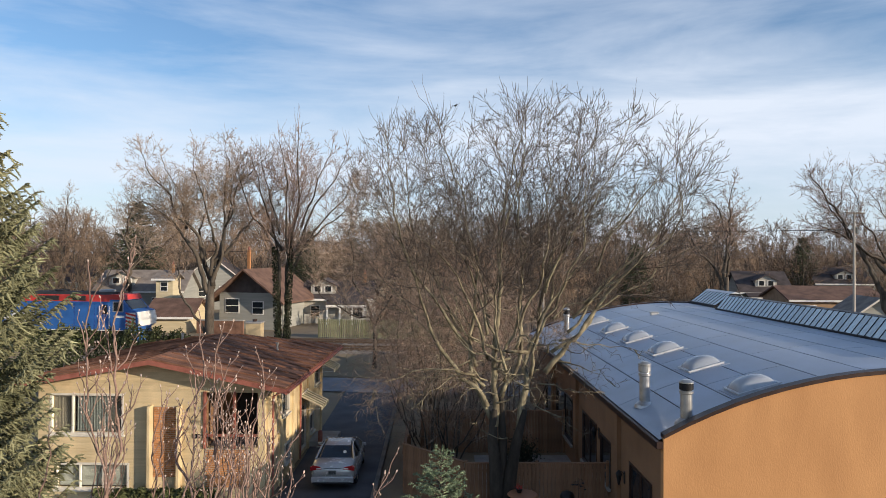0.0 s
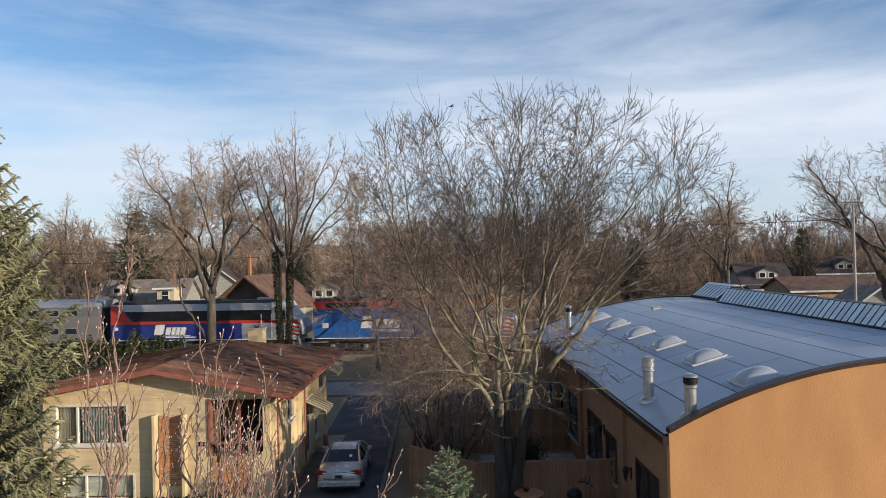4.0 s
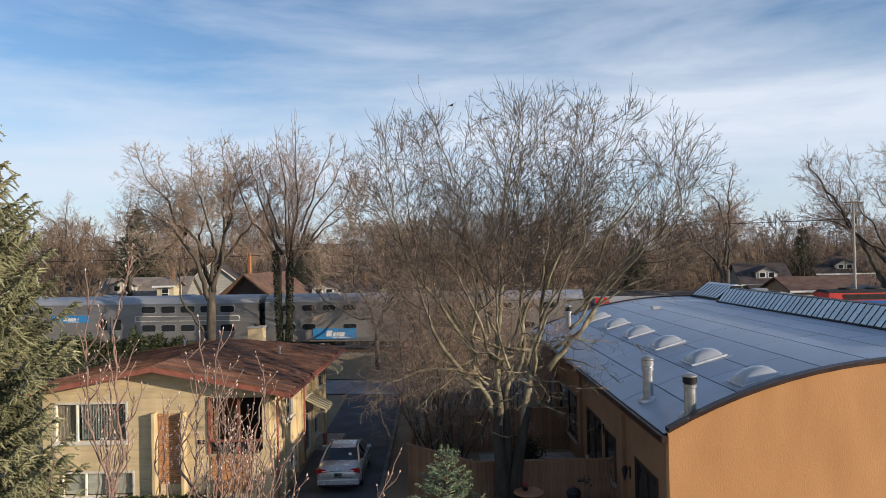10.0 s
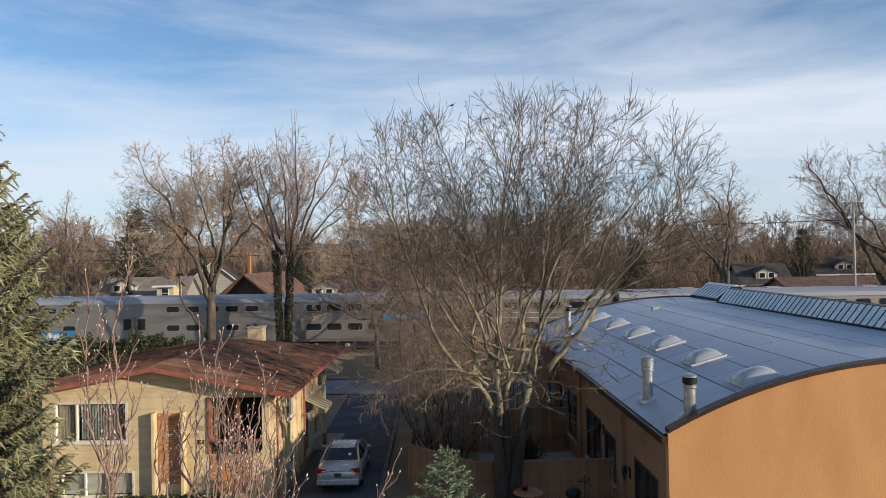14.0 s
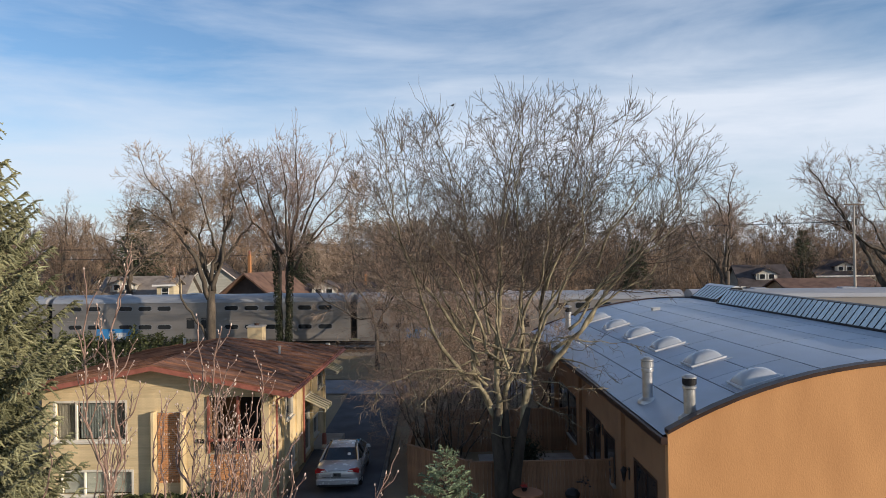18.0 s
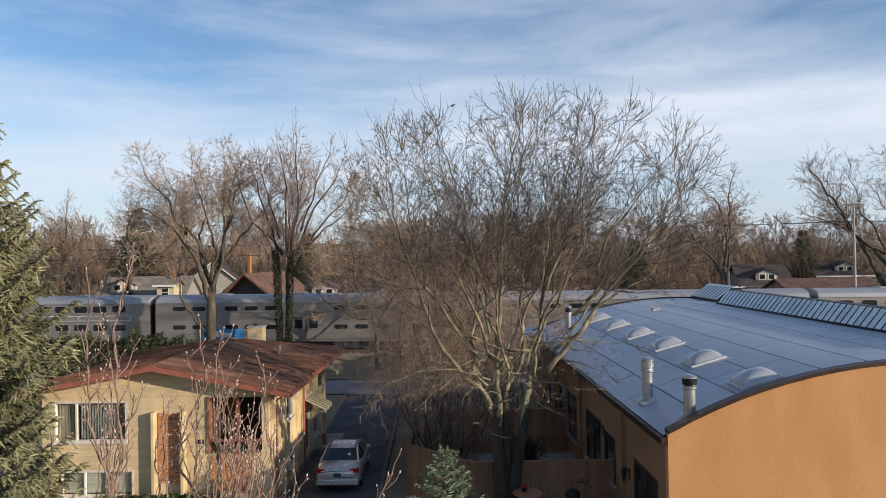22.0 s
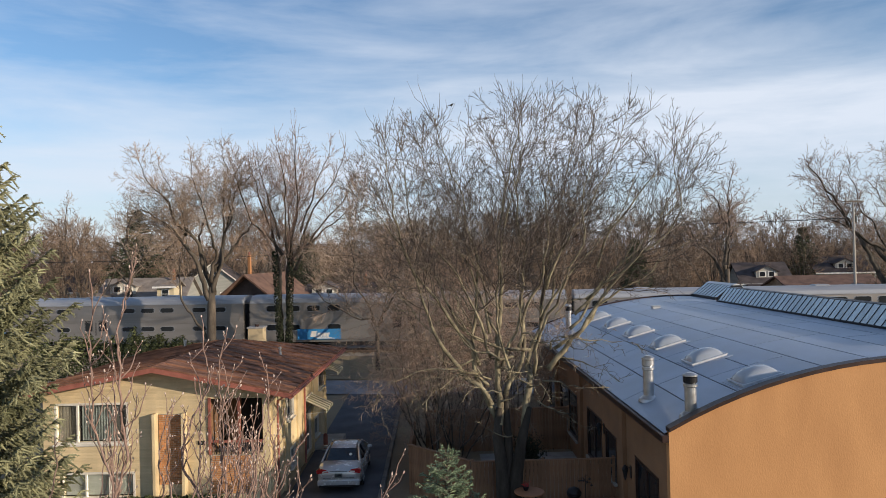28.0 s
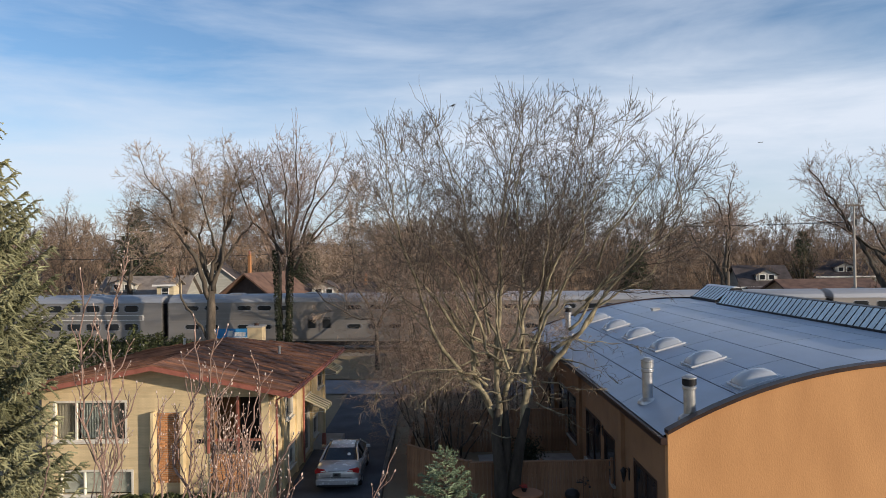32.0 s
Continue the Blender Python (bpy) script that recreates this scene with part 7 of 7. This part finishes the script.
def utility_pole(x, y, h, yaw, arms):
    g = thing("utility_pole", "weathered wooden utility pole with crossarm and insulators", "utility pole", pose(x, y, ground_at(x, y), 0, 0, yaw), "utility poles by the railway")
    part("pole", Mesh().tube([(0, 0, -0.5), (0, 0, h * 0.5), (0, 0, h)], [0.13, 0.11, 0.08], 10), M_POLE, g)
    for z, w in arms:
        a = part("crossarm", B(-w, -0.14, h - z - 0.05, w, -0.04, h - z + 0.05), M_SLEEPER, g)
        for k in (-0.95, -0.5, 0.5, 0.95):
            part("insulator", Mesh().lathe([(0.05, 0), (0.07, 0.06), (0.04, 0.1), (0.06, 0.16)], 8, (k * w, -0.08, h - z + 0.07)), M_WHITE, a)
    part("transformer", Mesh().lathe([(0.1, 0), (0.12, 0.05), (0.12, 0.5), (0.07, 0.56)], 12, (0.26, 0, h - 1.9)), M_BLIND, g)


utility_pole(36.4, 60.5, 11.9, 20, ((0.15, 1.15),))
utility_pole(-16.6, 80.5, 10.2, 6, ((0.2, 1.0),))
utility_pole(-74, 88, 10.6, 6, ((0.2, 1.0),))
utility_pole(12, 76.4, 10.2, 6, ((0.2, 1.0),))


def wire(a, b, sag, r=0.014, group="overhead wires"):
    a, b = Vector(a), Vector(b)
    pts = [a.lerp(b, i / 12) - Vector((0, 0, sag * 4 * (i / 12) * (1 - i / 12))) for i in range(13)]
    o = pts[0].copy()
    solid("overhead_wire", Mesh().tube([p - o for p in pts], [r] * 13, 4), M_BLACKM, "thin black overhead wire", "wire", pose(o.x, o.y, o.z), group)


for k, z in ((-0.9, 11.2), (0.0, 11.0), (0.9, 11.2)):
    wire((-74 + k, 88, 11.6), (-16.6 + k, 80.5, z), 0.5)
    wire((-16.6 + k, 80.5, z), (12 + k, 76.4, z), 0.4)
wire((-74, 88, 10.4), (-16.6, 80.5, 10.0), 0.5, 0.03)
wire((-16.6, 80.5, 10.0), (12, 76.4, 10.0), 0.4, 0.03)
for k in (-1.0, -0.5, 0.5, 1.0):
    wire((36.4 + k * 0.94, 60.5 + k * 0.34, 11.95), (-2.0 + k, 120, 15.5), 0.8, 0.008)
    wire((36.4 + k * 0.94, 60.5 + k * 0.34, 11.95), (64 + k, 40, 12.3), 0.6, 0.008)

# ---- magnolia before the window ----


def magnolia():
    rnd = random.Random(91)
    g = thing("magnolia_tree", "bare magnolia with red-brown stems and pale furry buds", "tree", pose(-2.3, 6.2, 0))
    wood, buds = Mesh(), Mesh()
    BX = -2.3

    def bud(p, d, s=1.0):
        d = (Vector(d).normalized() + Vector((rnd.gauss(0, 0.15), rnd.gauss(0, 0.15), 0.25))).normalized()
        L = 0.0205 * s * rnd.uniform(0.75, 1.25)
        r = L * 0.3
        buds.tube([p, p + d * L * 0.3, p + d * L * 0.65, p + d * L], [r * 0.5, r, r * 0.8, r * 0.12], 6)

    def shoot(p, d, L, r, depth):
        n = max(3, int(L / 0.06))
        pts, dd = [p], d
        for i in range(n):
            zig = (0.2 if i % 4 < 2 else -0.2) * (0.6 + 0.4 * depth)
            dd = (dd + Vector((zig + rnd.gauss(0, 0.15) - dd.x * 0.12, rnd.gauss(0, 0.15) - dd.y * 0.12, rnd.gauss(0, 0.08) + 0.08))).normalized()
            pts.append(pts[-1] + dd * (L / n))
        wood.tube(pts, [r * (1 - 0.55 * i / n) for i in range(n + 1)], 5 if depth else 7)
        bud(pts[-1], dd, 1.1)
        side = rnd.choice((-1, 1))
        for i in range(1, n):
            if rnd.random() < (0.58 if depth < 2 else 0.25):
                side = -side
                out = Vector((side * rnd.uniform(0.5, 1.0), rnd.gauss(0, 0.5), 0.0))
                nd = (dd * 0.55 + out * 0.65 + Vector((0, 0, 0.35))).normalized()
                if depth < 2 and rnd.random() < (0.55 if depth == 0 else 0.3):
                    shoot(pts[i], nd, min(0.55, L * rnd.uniform(0.2, 0.5)) * (1 - 0.6 * i / n), r * 0.55, depth + 1)
                else:
                    q = pts[i] + nd * rnd.uniform(0.02, 0.07)
                    wood.tube([pts[i], q], [r * 0.45, r * 0.3], 4)
                    bud(q, nd, 0.75)

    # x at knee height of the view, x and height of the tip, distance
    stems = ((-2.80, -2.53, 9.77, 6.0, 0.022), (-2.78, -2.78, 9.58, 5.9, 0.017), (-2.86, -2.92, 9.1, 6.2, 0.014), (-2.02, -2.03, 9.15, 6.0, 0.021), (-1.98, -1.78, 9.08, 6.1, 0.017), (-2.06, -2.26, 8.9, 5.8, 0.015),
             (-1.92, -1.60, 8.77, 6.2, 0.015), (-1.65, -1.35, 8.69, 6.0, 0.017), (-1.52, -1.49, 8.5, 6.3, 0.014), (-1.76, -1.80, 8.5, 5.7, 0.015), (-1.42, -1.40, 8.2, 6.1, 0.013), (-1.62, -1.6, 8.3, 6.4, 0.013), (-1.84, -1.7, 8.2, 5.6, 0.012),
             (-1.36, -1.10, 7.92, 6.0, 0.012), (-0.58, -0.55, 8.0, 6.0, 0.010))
    low = []
    for _ in range(10):
        x = rnd.uniform(-3.9, -1.2)
        low.append((x, x + rnd.gauss(0, 0.12), rnd.uniform(7.9, 8.45), rnd.uniform(5.7, 6.7), rnd.uniform(0.011, 0.015)))
    for _ in range(7):
        x = rnd.uniform(-1.95, -1.35)
        low.append((x, x + rnd.gauss(0, 0.1), rnd.uniform(7.9, 8.3), rnd.uniform(5.7, 6.5), rnd.uniform(0.012, 0.015)))
    stems += tuple(low)
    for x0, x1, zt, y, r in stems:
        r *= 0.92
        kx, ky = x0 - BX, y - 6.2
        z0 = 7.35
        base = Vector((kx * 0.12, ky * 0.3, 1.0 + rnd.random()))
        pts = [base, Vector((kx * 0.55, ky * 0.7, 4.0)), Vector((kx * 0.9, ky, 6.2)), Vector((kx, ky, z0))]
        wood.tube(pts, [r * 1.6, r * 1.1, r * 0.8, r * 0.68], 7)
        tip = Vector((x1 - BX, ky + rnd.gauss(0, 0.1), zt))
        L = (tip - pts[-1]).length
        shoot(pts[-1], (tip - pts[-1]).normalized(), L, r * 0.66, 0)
    wood.tube([(0, 0, -0.2), (0, 0, 0.8), (0.02, 0, 2.2)], [0.16, 0.12, 0.09], 10)
    part("trunk", wood, M_MAGBARK, g, "red-brown stems", smooth=True)
    part("bud_growth", buds, M_BUD, g, "pale furry buds", kind="stuff")
    return g


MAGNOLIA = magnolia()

# ---- bird and aeroplane ----


def perched_bird(x, y, z):
    g = thing("bird", "small dark bird perched on a high twig", "bird", pose(x, y, z, 0, 0, 30) @ Matrix.Scale(0.62, 4))
    part("body", Mesh().tube([(-0.12, 0, 0.03), (-0.05, 0, 0.05), (0.03, 0, 0.08), (0.08, 0, 0.12)], [0.02, 0.05, 0.055, 0.03], 10), M_FUR, g, smooth=True)
    part("head", Mesh().tube([(0.07, 0, 0.11), (0.09, 0, 0.15), (0.12, 0, 0.16)], [0.025, 0.035, 0.02], 8), M_FUR, g, smooth=True)
    part("beak", Mesh().tube([(0.13, 0, 0.155), (0.16, 0, 0.15)], [0.01, 0.002], 6), M_COPING, g)
    part("tail", B(-0.24, -0.025, 0.005, -0.1, 0.025, 0.02), M_FUR, g)
    for s in (-0.02, 0.02):
        part("leg", Mesh().tube([(0, s, 0.03), (0.01, s, -0.03)], [0.005, 0.005], 4), M_FUR, g)


def perch(p):
    """The twig of the great tree that is nearest to a place."""
    me = [c for c in BIG.children if c.name.startswith("crown")][0].data
    co = np.empty(len(me.vertices) * 3)
    me.vertices.foreach_get("co", co)
    co = co.reshape(-1, 3) + np.array(BIG.location)
    return co[np.argmin(((co - np.array(p)) ** 2).sum(1))]


q = perch((1.03, 25.2, 14.95))
perched_bird(q[0], q[1], q[2] + 0.02)


def aeroplane():
    g = thing("aeroplane", "small distant airliner crossing the pale sky", "aeroplane", pose(0, 3000, 400))
    part("fuselage", Mesh().tube([(-14, 0, 0), (-10, 0, 0), (8, 0, 0), (12, 0, 0), (14, 0, -0.3)], [0.4, 1.6, 1.8, 1.4, 0.2], 12), M_SIDEG, g, smooth=True)
    for s in (-1, 1):
        part("wing", Mesh().prism([(3, s * 1.5), (-2, s * 1.5), (-6, s * 14), (-4.5, s * 14)][:: 1 if s < 0 else -1], -0.5, -0.1, "z"), M_SIDEG, g)
        part("tailplane", Mesh().prism([(-11, s * 0.5), (-13.5, s * 0.5), (-14.5, s * 5), (-13.5, s * 5)][:: 1 if s < 0 else -1], 0.4, 0.7, "z"), M_SIDEG, g)
        part("engine", Mesh().tube([(-1, s * 4.5, -1.6), (2.4, s * 4.5, -1.6)], [0.7, 0.9], 10), M_GALV, g)
    part("fin", Mesh().prism([(-10.5, 1.2), (-14, 1.2), (-15, 6), (-13.2, 6)], -0.2, 0.2, "y"), M_SIDEG, g)
    return g


PLANE = aeroplane()

# ---- what moves ----
# seconds, metres that the first coach's front coupling has gone along the track
RUN = [(0, -50.40), (1, -42.13), (2, -34.07), (3, -26.38), (4.5, -15.55), (6, -5.38), (7, 1.19), (8, 7.71),
    (9, 14.26), (10, 20.92), (11, 27.73), (12, 34.73), (13, 41.94), (14, 49.36), (15.5, 60.89), (17, 72.92),
    (18, 81.20), (19, 89.72), (20, 98.46), (21, 107.46), (22, 116.70), (23, 126.21), (24, 135.97), (25, 145.99),
    (26.5, 161.46), (28, 177.41), (29, 188.31), (30, 199.46), (31, 210.96), (32, 223.01),
]

# seconds, degrees by which the wind leans the magnolia
SWAY = [(0, 0.16), (1, 0.06), (2, 0.12), (3, 0.04), (3.5, 0.06), (5.5, -0.23), (6, -0.07), (6.5, 0.09),
    (7, -0.04), (8, 0.14), (8.5, -0.11), (9, -0.05), (9.5, 0.28), (10, 0.01), (11, 0.15), (12, 0.00),
    (13, 0.17), (14, 0.02), (14.5, 0.07), (16.5, -0.07), (17, -0.18), (18, -0.06), (18.5, -0.24), (19, -0.45),
    (19.5, -0.21), (20, 0.05), (21, -0.03), (21.5, 0.26), (22, 0.06), (22.5, -0.17), (23, 0.28), (24, -0.19),
    (25, -0.05), (25.5, -0.35), (27.5, -0.00), (28, 0.21), (28.5, 0.35), (29, 0.10), (30, -0.11), (30.5, -0.22),
    (31, 0.03), (31.5, -0.12), (32, -0.24),
]


def motions():
    for ob, off in TRAIN:
        rows = []
        for t, s in RUN:
            p = on_track(s + off, 0, RAIL)
            rows.append((t, pose(p.x, p.y, p.z, 0, 0, TRACK_YAW)))
        walk(ob, rows)
    walk(MAGNOLIA, [(t, pose(-2.3, 6.2, 0, 0, a, 0)) for t, a in SWAY])
    walk(BIG, [(t, pose(2.43, 24.7, 0, 0.15 * a, 0.15 * a, 0)) for t, a in SWAY[::2]])
    # the airliner crosses behind the great tree and comes out of it
    walk(PLANE, [(t, pose(x, y, z, 0, 0, 165)) for t, x, y, z in ((0, 1380, 6900, 1060), (24, 1550, 5160, 808), (29, 1690, 4200, 655), (32, 1868, 3980, 622))])


motions()
